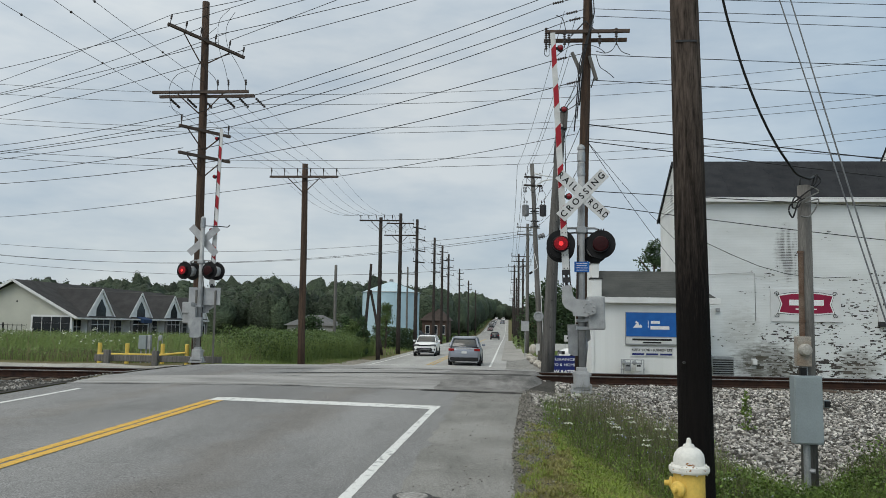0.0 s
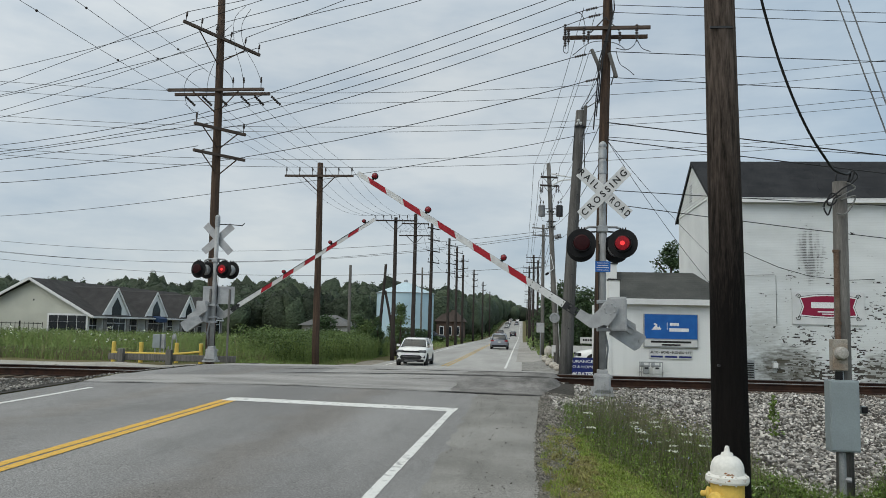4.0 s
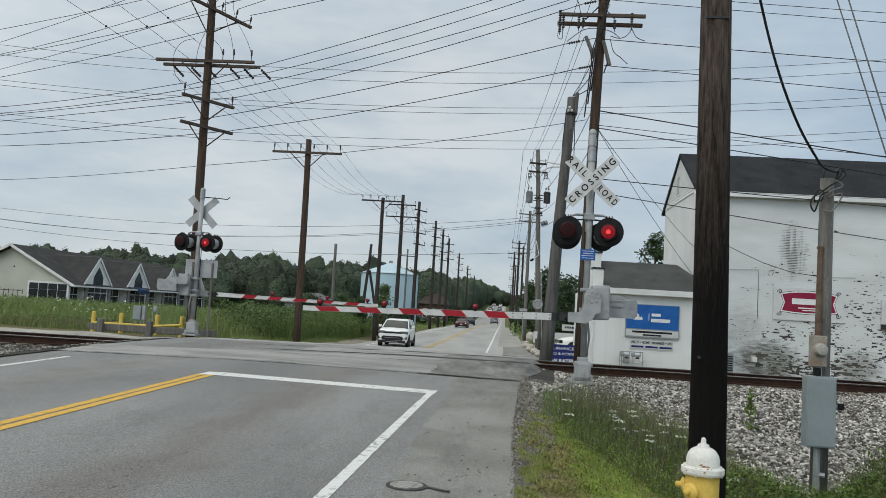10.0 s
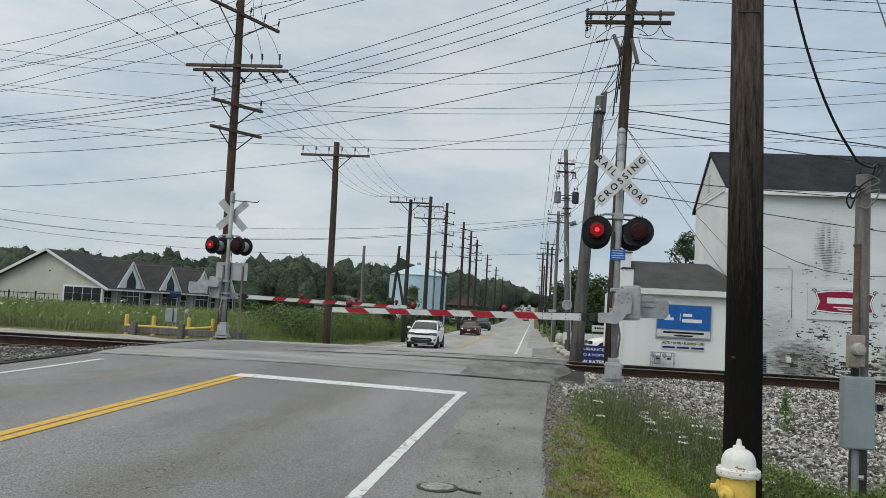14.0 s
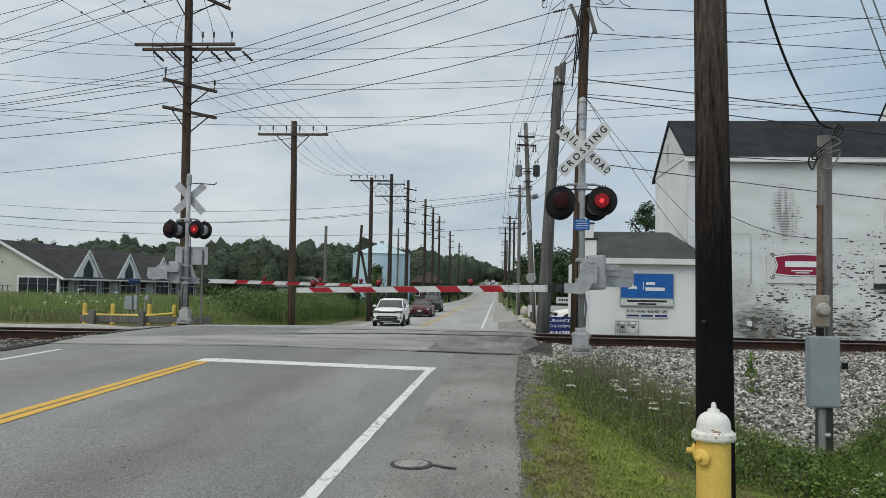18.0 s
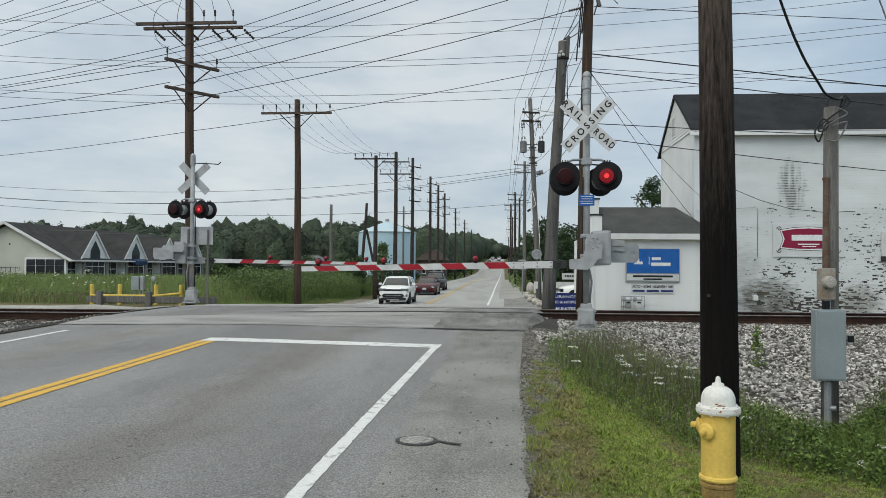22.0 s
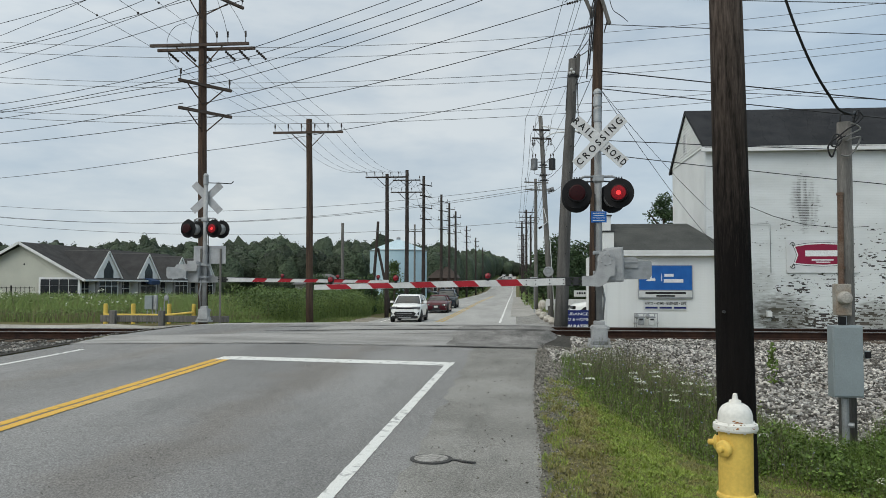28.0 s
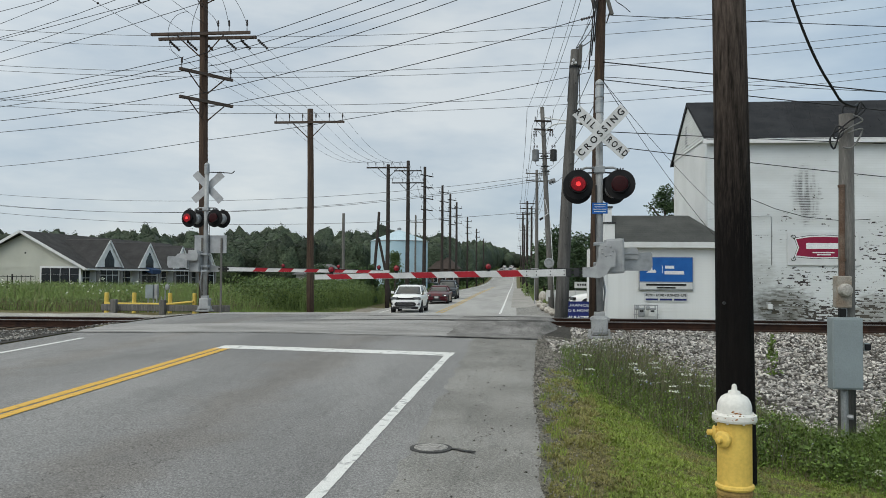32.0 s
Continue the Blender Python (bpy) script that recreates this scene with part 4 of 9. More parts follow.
def insulator_pin(bm, x, y, z, h=0.34, r=0.038):
    cyl(bm, (x, y, z), (x, y, z + h * 0.5), 0.014, seg=6)
    lathe(bm, [(r * 0.6, 0), (r, 0.03), (r * 0.75, h * 0.2), (r, h * 0.28), (r * 0.7, h * 0.4), (r * 0.8, h * 0.48), (0.02, h * 0.55)], 10, Matrix.Translation((x, y, z + h * 0.45)))


def utility_pole(base, top, r0, r1, material, arms, label, group="utility poles", seg=14, name="utility_pole"):
    """A tapered round pole that may lean. arms: (z, length, degrees about the pole, pins, braces, shift)."""
    bx, by, bz = base
    t = thing(name, pose(bx, by, bz), label, "utility pole", group)
    d = Vector(top) - Vector(base)
    bm = B()
    n = 7
    rings = []
    for i in range(n + 1):
        f = i / n
        c = d * f + Vector((0.012 * math.sin(7 * f + bx), 0.012 * math.sin(5 * f + by), 0)) * (0 < i < n)
        r = r0 + (r1 - r0) * f
        rings.append([bm.verts.new(c + Vector((r * math.cos(2 * math.pi * k / seg), r * math.sin(2 * math.pi * k / seg), -0.3 if i == 0 else 0))) for k in range(seg)])
    for a, b in zip(rings, rings[1:]):
        for k in range(seg):
            bm.faces.new((a[k], a[(k + 1) % seg], b[(k + 1) % seg], b[k]))
    bm.faces.new(rings[-1])
    bm.faces.new(list(reversed(rings[0])))
    part("pole", bm, material, t, smooth=True)
    for z, ln, ang, pins, braces, shift, *tilt in arms:
        f = (z - bz) / d.z
        c = d * f
        rt = r0 + (r1 - r0) * f
        m = Matrix.Translation((c.x, c.y, c.z)) @ Matrix.Rotation(radians(ang), 4, "Z") @ Matrix.Rotation(radians(tilt[0] if tilt else 0), 4, "Y")
        arm = part("crossarm", box(B(), (shift, -rt - 0.05, 0), (ln, 0.09, 0.10), bevel=0.008), ARM_WOOD.get(material.name, material), t)
        arm.matrix_local = m
        if braces:
            for sg in (-1, 1):
                bm = B()
                cyl(bm, (shift + sg * ln * braces, -rt - 0.05, -0.06), (0, -rt * 0.8, -0.06 - ln * braces * 0.95), 0.022, seg=6)
                o = part("brace", bm, material, t)
                o.matrix_local = m
        for k in range(pins):
            x = shift - ln / 2 + 0.08 + (ln - 0.16) * (k / (pins - 1) if pins > 1 else 0.5)
            if abs(x) < rt + 0.05:
                continue
            bm = B()
            insulator_pin(bm, x, -rt - 0.05, 0.05)
            o = part("insulator", bm, PORC, t)
            o.matrix_local = m
    return t


big = utility_pole((-10.44, 26.0, 0.15), (-10.66, 26.0, 12.93), 0.16, 0.125, POLE_BROWN, [(11.45, 3.0, 50, 6, 0.30, 0.0, 8.0), (9.60, 3.46, 0, 0, 0.235, -0.04), (8.22, 2.05, 55, 3, 0.33, 0.0), (7.30, 2.05, 55, 0, 0.33, 0.0)], "tall brown wooden pole with four crossarms, behind the signal mast")
o = part("crossarm", box(B(), (-0.12, 0.22, 9.41), (3.46, 0.09, 0.10), bevel=0.008), ARM_WOOD["creosote_pole"], big)
for k, x in enumerate((-1.50, -0.88, -0.32, 0.52, 1.02, 1.62)):
    bm = B()
    for j in range(6):
        f = 0.04 + 0.06 * j
        lathe(bm, [(0.02, -0.03), (0.048, -0.018), (0.045, 0.018), (0.02, 0.03)], 8, Matrix.Translation((x + 0.85 * f, 0.30 + f * 0.4, 9.36 - f * 0.80)) @ Matrix.Rotation(radians(125), 4, "Y"))
    cyl(bm, (x, 0.30, 9.37), (x + 0.31, 0.44, 9.07), 0.018, seg=6)
    part("strain_insulator", bm, PORC, big)
for k, x in enumerate((0.42, 0.80, 1.42)):
    bm = B()
    insulator_pin(bm, x, -0.2, 9.50, 0.38)
    part("insulator", bm, PORC, big)
for pts in (((0.75, 12.55), (0.38, 12.1), (0.42, 11.2), (0.68, 10.4), (0.80, 9.9)), ((0.95, 12.45), (0.66, 11.9), (0.74, 11.2), (1.2, 10.4), (1.42, 9.9)), ((0.30, 11.9), (-0.15, 11.4), (-0.12, 10.6), (0.3, 10.1), (0.42, 9.85)), ((-0.62, 10.35), (-1.05, 10.2), (-1.3, 9.75), (-1.2, 9.1), (-0.9, 8.75)), ((0.0, 11.2), (-0.25, 10.6), (-0.45, 10.0), (-0.5, 9.3))):
    tube(rounded([(x_, -0.25, z_ - 0.15) for x_, z_ in pts]), 0.008, "jumper_wire", WIRE, big)
utility_pole((-9.145, 35.0, -0.35), (-9.27, 35.0, 8.95), 0.17, 0.13, POLE_BROWN, [(8.32, 3.2, 0, 6, 0.23, 0.0)], "brown wooden pole with one six-pin crossarm beside the road")
utility_pole((-8.95, 55, -0.75), (-8.96, 55, 9.25), 0.16, 0.12, POLE_DARK, [(9.0, 3.0, 0, 6, 0.23, 0.0)], "dark brown wooden pole with one crossarm in a roadside row")
utility_pole((-9.34, 68, -0.8), (-9.34, 68, 11.4), 0.20, 0.14, POLE_DARK, [(10.5, 2.4, 0, 2, 0.2, 0.0), (9.45, 2.8, 0, 4, 0.25, 0.0)], "dark wooden pole with two crossarms in a roadside row")
for x, y, z, n in ((-9.16, 79, 12.38, 4), (-9.15, 98, 12.67, 4), (-9.16, 110, 12.9, 4), (-9.1, 121, 12.7, 3), (-9.2, 150, 12.6, 3), (-9.2, 185, 12.4, 2), (-9.4, 230, 12.2, 2)):
    utility_pole((x, y, -0.8), (x, y, z), 0.20, 0.14, POLE_DARK, [(z - 0.9 - 1.15 * k, 2.2 - 0.2 * (k % 2), 62, 2, 0, 0.1) for k in range(n)], "dark tall line pole with short staggered crossarms", seg=10)
utility_pole((-13.2, 60, -0.4), (-13.22, 60, 6.2), 0.13, 0.11, POLE_GREY, [], "short bare grey pole standing in the meadow", seg=10)
utility_pole((-10.9, 60, -0.4), (-10.46, 60, 6.3), 0.13, 0.10, POLE_DARK, [], "leaning dark pole standing in the meadow", seg=10)
utility_pole((-9.5, 60.2, -0.4), (-10.5, 60.2, 4.3), 0.11, 0.10, POLE_DARK, [], "slanting dark brace pole standing in the meadow", seg=10)
utility_pole((-11.2, 88, -0.6), (-11.2, 88, 8.2), 0.12, 0.09, POLE_GREY, [(7.4, 1.6, 20, 2, 0, 0)], "slim grey pole with a short crossarm", seg=8)
# the other side of the road
brown = utility_pole((2.27, 23.5, 0.1), (2.58, 23.5, 15.0), 0.17, 0.12, POLE_BROWN, [(10.62, 2.55, 0, 0, 0, 0.0), (12.05, 1.6, 0, 2, 0.0, 0.0), (14.1, 2.4, 0, 4, 0.25, 0.0)], "brown wooden pole laden with cables beyond the track")
part("crossarm", box(B(), (0.19, 0.2, 10.38), (2.55, 0.09, 0.11), bevel=0.008), POLE_BROWN, brown)
# on the laden pole: two slanted wooden sticks, steel braces, hanging insulators and loose jumpers
for x0_, z0_, x1_, z1_ in ((2.03, 9.97, 2.30, 9.33), (2.55, 9.85, 2.76, 9.11)):
    part("slanted_stick", cyl(B(), (x0_ - 2.27, -0.16, z0_ - 0.1), (x1_ - 2.27, -0.16, z1_ - 0.1), 0.055, 0.06, 10), POLE_GREY, brown, "short grey slanted stick")
for x0_, z0_, x1_, z1_ in ((2.17, 9.62, 2.26, 9.0), (2.70, 9.2, 2.60, 8.85), (2.43, 10.95, 2.0, 10.48), (2.43, 10.95, 2.85, 10.52)):
    part("steel_brace", cyl(B(), (x0_ - 2.27, -0.19, z0_ - 0.1), (x1_ - 2.27, -0.19, z1_ - 0.1), 0.018, seg=6), STEEL_DK, brown)
for x_, z0_, z1_ in ((1.24, 10.72, 10.02), (1.34, 10.6, 10.15), (1.80, 10.62, 10.15), (1.93, 10.5, 10.2), (2.86, 10.46, 10.17), (3.36, 10.68, 10.22)):
    bm = B()
    nn = max(4, int((z0_ - z1_) / 0.07))
    for j in range(nn):
        lathe(bm, [(0.018, -0.03), (0.048, -0.016), (0.045, 0.016), (0.018, 0.03)], 8, Matrix.Translation((x_ - 2.27, -0.2, z0_ - 0.1 - (z0_ - z1_) * j / nn)))
    cyl(bm, (x_ - 2.27, -0.2, z0_ - 0.08), (x_ - 2.27, -0.2, z1_ - 0.14), 0.014, seg=6)
    part("strain_insulator", bm, PORC, brown)
for pts in (((1.46, 9.75), (1.94, 10.12), (2.4, 10.18), (2.79, 10.08), (3.02, 9.9)), ((3.36, 10.25), (3.24, 10.01), (3.02, 9.9), (2.74, 9.96)), ((2.74, 9.87), (2.85, 9.49), (3.07, 9.31), (3.27, 9.13)), ((1.19, 10.05), (1.2, 9.86), (1.32, 9.85), (1.32, 10.16)), ((1.83, 10.63), (1.74, 10.99), (1.54, 11.11)), ((3.36, 10.2), (3.5, 9.95), (3.75, 9.84))):
    tube(rounded([(x_ - 2.27, -0.28, z_ - 0.1) for x_, z_ in pts]), 0.011, "jumper_wire", WIRE, brown)
lean = utility_pole((1.24, 22.5, 0.15), (1.645, 22.5, 7.85), 0.19, 0.125, POLE_ASH, [], "thick leaning grey wooden pole beyond the track", seg=18)
for k in range(9):
    z = 0.7 + 0.75 * k
    part("step_bolt", cyl(B(), (0.06 * z, -0.31, z), (0.06 * z, -0.20, z), 0.02, seg=6), STEEL_DK, lean)
part("stub", box(B(), (0.535, -0.06, 7.52), (0.095, 0.18, 0.60), Matrix.Rotation(0.05, 3, "Y"), bevel=0.012), POLE_ASH, lean, "short grey timber stub bolted on the top")
for dx, z in ((0.34, 7.36), (0.40, 7.28), (0.30, 7.26)):
    bm = B()
    lathe(bm, [(0.015, -0.04), (0.05, -0.02), (0.032, 0.0), (0.05, 0.02), (0.015, 0.04)], 10, Matrix.Translation((dx, -0.20, z)) @ Matrix.Rotation(radians(70), 4, "Y"))
    part("spool_insulator", bm, SIGN_W, lean, "pale spool insulator")
part("pole_band", lathe(B(), [(0.150, -0.03), (0.158, -0.03), (0.158, 0.03), (0.150, 0.03)], 18, Matrix.Translation((0.395, 0, 7.22))), STEEL_DK, lean)
for x0_, z0_, x1_, z1_ in ((0.56, 7.2, 0.44, 6.9), (0.25, 7.3, 0.18, 6.2), (0.50, 7.1, 0.53, 5.6)):
    part("drop_wire", cyl(B(), (x0_, -0.19, z0_), (x1_, -0.19, z1_), 0.012, seg=6), WIRE, lean)
TRANSFORMER = mat("weathered_tank_grey", (0.20, 0.205, 0.21), (0.13, 0.135, 0.14), 5.0, 0.6, 0.2, bump=0.1)
LAMP_ARM = mat("pale_lamp_arm", (0.66, 0.67, 0.67), (0.56, 0.57, 0.57), 5.0, 0.5, 0.0, bump=0.05)


def transformer_pole():
    """Leaning pole with short arms, two can transformers and two street lamp arms; z is over its foot."""
    p = utility_pole((2.01, 45, -0.4), (1.44, 45, 11.03), 0.16, 0.115, POLE_GREY, [], "grey wooden pole with transformers, cable coil and lamp arms", seg=12)
    at = lambda z: -0.57 * z / 11.43
    for z, w in ((10.62, 0.98), (10.13, 1.10)):
        x = at(z)
        part("crossarm", box(B(), (x, -0.14, z), (w, 0.09, 0.10), Matrix.Rotation(0.25, 3, "Z"), bevel=0.008), POLE_DARK, p)
        for sx in (-1, 1):
            part("arm_brace", cyl(B(), (x + sx * 0.32, -0.16, z - 0.04), (x, -0.13, z - 0.42), 0.014, seg=6), STEEL_DK, p)
    for sx in (-1, 1):
        for k in range(2):
            bm = B()
            xx = at(10.1) + sx * (0.52 - 0.13 * k)
            for j in range(4):
                lathe(bm, [(0.015, -0.03), (0.045, -0.015), (0.042, 0.015), (0.015, 0.03)], 8, Matrix.Translation((xx, -0.15, 10.02 - 0.08 * j)))
            cyl(bm, (xx, -0.15, 10.08), (xx, -0.15, 9.72), 0.013, seg=6)
            part("strain_insulator", bm, PORC, p)
        bm = B()
        insulator_pin(bm, at(10.6) + sx * 0.42, -0.15, 10.65, 0.22)
        part("insulator", bm, PORC, p)
    for sx, m_ in ((-0.50, TRANSFORMER), (0.50, STEEL_DK)):
        x = at(8.6) + sx
        tr = part("transformer", lathe(B(), [(0.02, -0.04), (0.19, 0), (0.19, 0.56), (0.20, 0.58), (0.15, 0.64), (0.04, 0.66)], 14, Matrix.Translation((x, -0.15, 8.36))), m_, p, "grey can transformer" if sx < 0 else "dark can transformer")
        for k in (-0.08, 0.08):
            bm = B()
            insulator_pin(bm, x + k, -0.15, 9.0, 0.26)
            part("bushing", bm, PORC, tr)
        for zc in (8.5, 8.8):
            part("hanger", cyl(B(), (x - 0.2 * math.copysign(1, sx), -0.12, zc), (at(zc), -0.1, zc), 0.025, seg=6), STEEL_DK, tr)
        tube(rounded([(x, -0.16, 9.25), (x + 0.3 * sx, -0.2, 9.5), (x + 0.1 * sx, -0.2, 9.75), (at(10) + 0.9 * sx, -0.16, 10.0)]), 0.010, "jumper_wire", WIRE, p)
        tube(rounded([(x, -0.16, 8.34), (x - 0.1 * sx, -0.25, 8.1), (at(8) + 0.1 * sx, -0.2, 8.0), (at(7.6), -0.16, 7.5)]), 0.010, "jumper_wire", WIRE, p)
    for k, z in enumerate((8.05, 7.75, 8.62)):
        bm = B()
        for j in range(3):
            ball(bm, (at(z) - 0.16 + 0.16 * j, -0.17, z + 0.04 * (j % 2)), 0.05, u=8, v=6)
        cyl(bm, (at(z) - 0.24, -0.15, z), (at(z) + 0.28, -0.15, z), 0.016, seg=6)
        part("cable_clamp", bm, STEEL_DK, p)
    for z0, z1, dz in ((10.85, 10.50, 0.02), (10.08, 10.46, 0.16)):
        tube(rounded([(at(z0) + 0.1, -0.1, z0), (at(z0) + 0.7, -0.2, (z0 + z1) / 2 + dz), (1.42, -0.35, z1)]), 0.045, "lamp_arm", LAMP_ARM, p)
    lh = part("lamp_head", ball(B(), (1.62, -0.38, 10.47), 0.22, (1.3, 0.6, 0.4), 12, 8), LAMP_ARM, p, "pale street lamp head")
    part("lamp_lens", ball(B(), (1.64, -0.38, 10.40), 0.15, (1.2, 0.6, 0.5), 12, 8), GLASS_DK, lh)
    can = part("splice_can", cyl(B(), (at(7.2) + 0.16, -0.2, 7.15), (at(7.2) + 0.52, -0.2, 7.27), 0.12, seg=12), TRANSFORMER, p, "small grey splice can")
    part("can_band", cyl(B(), (at(7.2) + 0.33, -0.2, 7.20), (at(7.2) + 0.37, -0.2, 7.22), 0.128, seg=12), STEEL_DK, can)
    tube([(at(6.2) - 0.1, -0.16, 6.2), (at(5.4) + 0.05, -0.2, 5.4), (at(5.1) - 0.36, -0.3, 5.08)], 0.026, "hanging_bracket", LAMP_ARM, p)
    part("bracket_end", cyl(B(), (at(5.1) - 0.44, -0.3, 5.03), (at(5.1) - 0.26, -0.3, 5.14), 0.06, seg=8), BLACK, p)
    tube([(at(5.0) + 0.16, -0.1, 5.0), (at(3.0) + 0.17, -0.1, 3.0), (0.18, -0.1, 0.1)], 0.020, "riser_pipe", LAMP_ARM, p)
    part("cable_coil", lathe(B(), [(0.27, -0.04), (0.29, 0.0), (0.27, 0.04), (0.2, 0.04), (0.18, -0.02)], 20, Matrix.Translation((-0.16, -0.25, 2.62)) @ Matrix.Rotation(radians(90), 4, "X")), GALV, p, "round pale cable coil")
    part("pole_notice", box(B(), (-0.20, -0.2, 0.9), (0.22, 0.03, 0.4)), SIGN_W, p)


transformer_pole()
for x, y, z, arms in ((1.8, 70, 10.8, 1), (1.4, 101, 11.0, 2), (2.1, 109, 11.0, 2), (1.0, 119, 11.0, 2), (1.6, 150, 11.0, 1), (1.5, 190, 10.8, 1), (1.4, 240, 10.6, 1)):
    utility_pole((x + 0.02, y, -0.4), (x, y, z), 0.17, 0.12, POLE_GREY if y < 80 else POLE_DARK, [(z - 0.35, 2.2, 20, 3, 0, 0.0), (z - 1.0, 1.8, 25, 2, 0, -0.2)][: 1 + arms], "grey wooden pole in the far roadside row", seg=10)


def tarred_wood():
    """Weathered brown wood whose foot is soaked black; the stain climbs in streaks."""
    m = bpy.data.materials.new("tar_soaked_wood")
    m.use_nodes = True
    nt = m.node_tree
    p = nt.nodes["Principled BSDF"]
    n, l = nt.nodes.new, nt.links.new
    tc, mp = n("ShaderNodeTexCoord"), n("ShaderNodeMapping")
    mp.inputs["Scale"].default_value = (14, 14, 1.5)
    l(tc.outputs["Object"], mp.inputs[0])
    a, b = n("ShaderNodeTexNoise"), n("ShaderNodeTexNoise")
    a.inputs["Scale"].default_value, a.inputs["Detail"].default_value = 2.2, 8
    a.inputs["Roughness"].default_value = 0.7
    b.inputs["Scale"].default_value, b.inputs["Detail"].default_value = 7.0, 4
    l(mp.outputs[0], a.inputs["Vector"])
    l(mp.outputs[0], b.inputs["Vector"])
    ramp = n("ShaderNodeValToRGB")
    e = ramp.color_ramp.elements
    e[0].position, e[0].color = 0.34, (0.020, 0.016, 0.013, 1)
    e[1].position, e[1].color = 0.62, (0.125, 0.098, 0.082, 1)
    l(a.outputs["Fac"], ramp.inputs[0])
    sep = n("ShaderNodeSeparateXYZ")
    l(tc.outputs["Object"], sep.inputs[0])
    k = n("ShaderNodeMath")
    k.operation = "MULTIPLY_ADD"
    k.inputs[1].default_value = 1.8
    l(b.outputs["Fac"], k.inputs[0])
    l(sep.outputs["Z"], k.inputs[2])
    r = n("ShaderNodeMapRange")
    r.inputs["From Min"].default_value, r.inputs["From Max"].default_value = 3.0, 5.2
    r.inputs["To Min"].default_value, r.inputs["To Max"].default_value = 0.96, 0.0
    l(k.outputs[0], r.inputs["Value"])
    mx = n("ShaderNodeMixRGB")
    mx.inputs[2].default_value = (0.0065, 0.006, 0.006, 1)
    l(r.outputs[0], mx.inputs[0])
    l(ramp.outputs[0], mx.inputs[1])
    l(mx.outputs[0], p.inputs["Base Color"])
    p.inputs["Roughness"].default_value, p.inputs["Specular IOR Level"].default_value = 0.9, 0.08
    bp = n("ShaderNodeBump")
    bp.inputs["Strength"].default_value, bp.inputs["Distance"].default_value = 1.0, 0.03
    l(a.outputs["Fac"], bp.inputs["Height"])
    l(bp.outputs[0], p.inputs["Normal"])
    return m


# the near pole: brown wood with a tarred foot
near = thing("utility_pole", pose(1.89, 7.2, -0.3), "brown wooden pole with a black tarred foot beside a hydrant", "utility pole", "utility poles")
bm = B()
rings = []
for i in range(15):
    z = -0.2 + 11.0 * i / 14
    rings.append([bm.verts.new((-0.012 * z + (0.163 - 0.0060 * z) * math.cos(a) * (1 + 0.018 * math.sin(5 * a + z)), (0.163 - 0.0060 * z) * math.sin(a), z)) for a in [2 * math.pi * k / 28 for k in range(28)]])
for a, b in zip(rings, rings[1:]):
    for k in range(28):
        f = bm.faces.new((a[k], a[(k + 1) % 28], b[(k + 1) % 28], b[k]))
bm.faces.new(rings[-1])
part("pole", bm, tarred_wood(), near, smooth=True)
part("nail_plate", cyl(B(), (-0.14, -0.17, 1.58), (-0.14, -0.13, 1.58), 0.012, seg=8), STEEL_DK, near)
part("pole_band", box(B(), (-0.075, -0.128, 4.61), (0.20, 0.02, 0.02)), STEEL_DK, near)

# service pole with meter
serv = thing("service_pole", pose(3.80, 9.75, -0.36), "slim grey wooden service pole with meter boxes", "service pole")
bm = B()
cyl(bm, (0, 0, -0.2), (0.03, 0, 3.76), 0.098, 0.078, 16)
part("pole", bm, POLE_GREY, serv, smooth=True)
bm = box(B(), (-0.065, -0.14, 1.005), (0.335, 0.16, 0.81), bevel=0.015)
cab = part("cabinet", bm, mat("cabinet_grey", (0.285, 0.325, 0.335), (0.24, 0.272, 0.28), 3.0, 0.5, 0.2, bump=0.05, fine=0.08), serv, "pale grey steel cabinet")
bm = B()
box(bm, (-0.065, -0.225, 1.005), (0.305, 0.012, 0.77), bevel=0.004)
box(bm, (0.155, -0.17, 1.08), (0.05, 0.05, 0.09), bevel=0.008)
part("cabinet_door", bm, MATS["cabinet_grey"], cab)
part("latch", box(B(), (0.16, -0.20, 1.08), (0.06, 0.03, 0.07), bevel=0.006), BLACK, cab)
bm = box(B(), (-0.085, -0.13, 1.70), (0.17, 0.12, 0.36), bevel=0.012)
sock = part("meter_socket", bm, mat("tan_metal", (0.36, 0.34, 0.30), (0.26, 0.20, 0.15), 6.0, 0.6, 0.2, bump=0.1), serv, "weathered beige meter socket")
part("meter_glass", lathe(B(), [(0.075, 0), (0.075, 0.05), (0.06, 0.09), (0.02, 0.10)], 18, Matrix.Translation((-0.085, -0.19, 1.72)) @ Matrix.Rotation(radians(90), 4, "X")), mat("meter_face", (0.42, 0.40, 0.36), (0.34, 0.32, 0.29), 9, 0.25, bump=0), sock, "round glass meter")
bm = B()
cyl(bm, (-0.065, -0.075, 1.86), (-0.055, -0.07, 2.92), 0.032, seg=10)
for zc in (2.05, 2.90):
    cyl(bm, (-0.06, -0.072, zc), (-0.06, -0.072, zc + 0.03), 0.040, seg=10)
part("conduit", bm, mat("rusty_conduit", (0.105, 0.062, 0.042), (0.16, 0.115, 0.088), 7, 0.85, 0.0, bump=0.2), serv, "rust-stained conduit")
bm = cyl(B(), (-0.06, -0.10, -0.05), (-0.06, -0.10, 0.58), 0.04, seg=12)
cyl(bm, (-0.06, -0.10, 0.28), (0.02, -0.14, 0.28), 0.03, seg=8)
part("lower_conduit", bm, GALV, serv)
part("nipple", cyl(B(), (-0.06, -0.11, 1.38), (-0.06, -0.11, 1.55), 0.035, seg=8), GALV, serv)
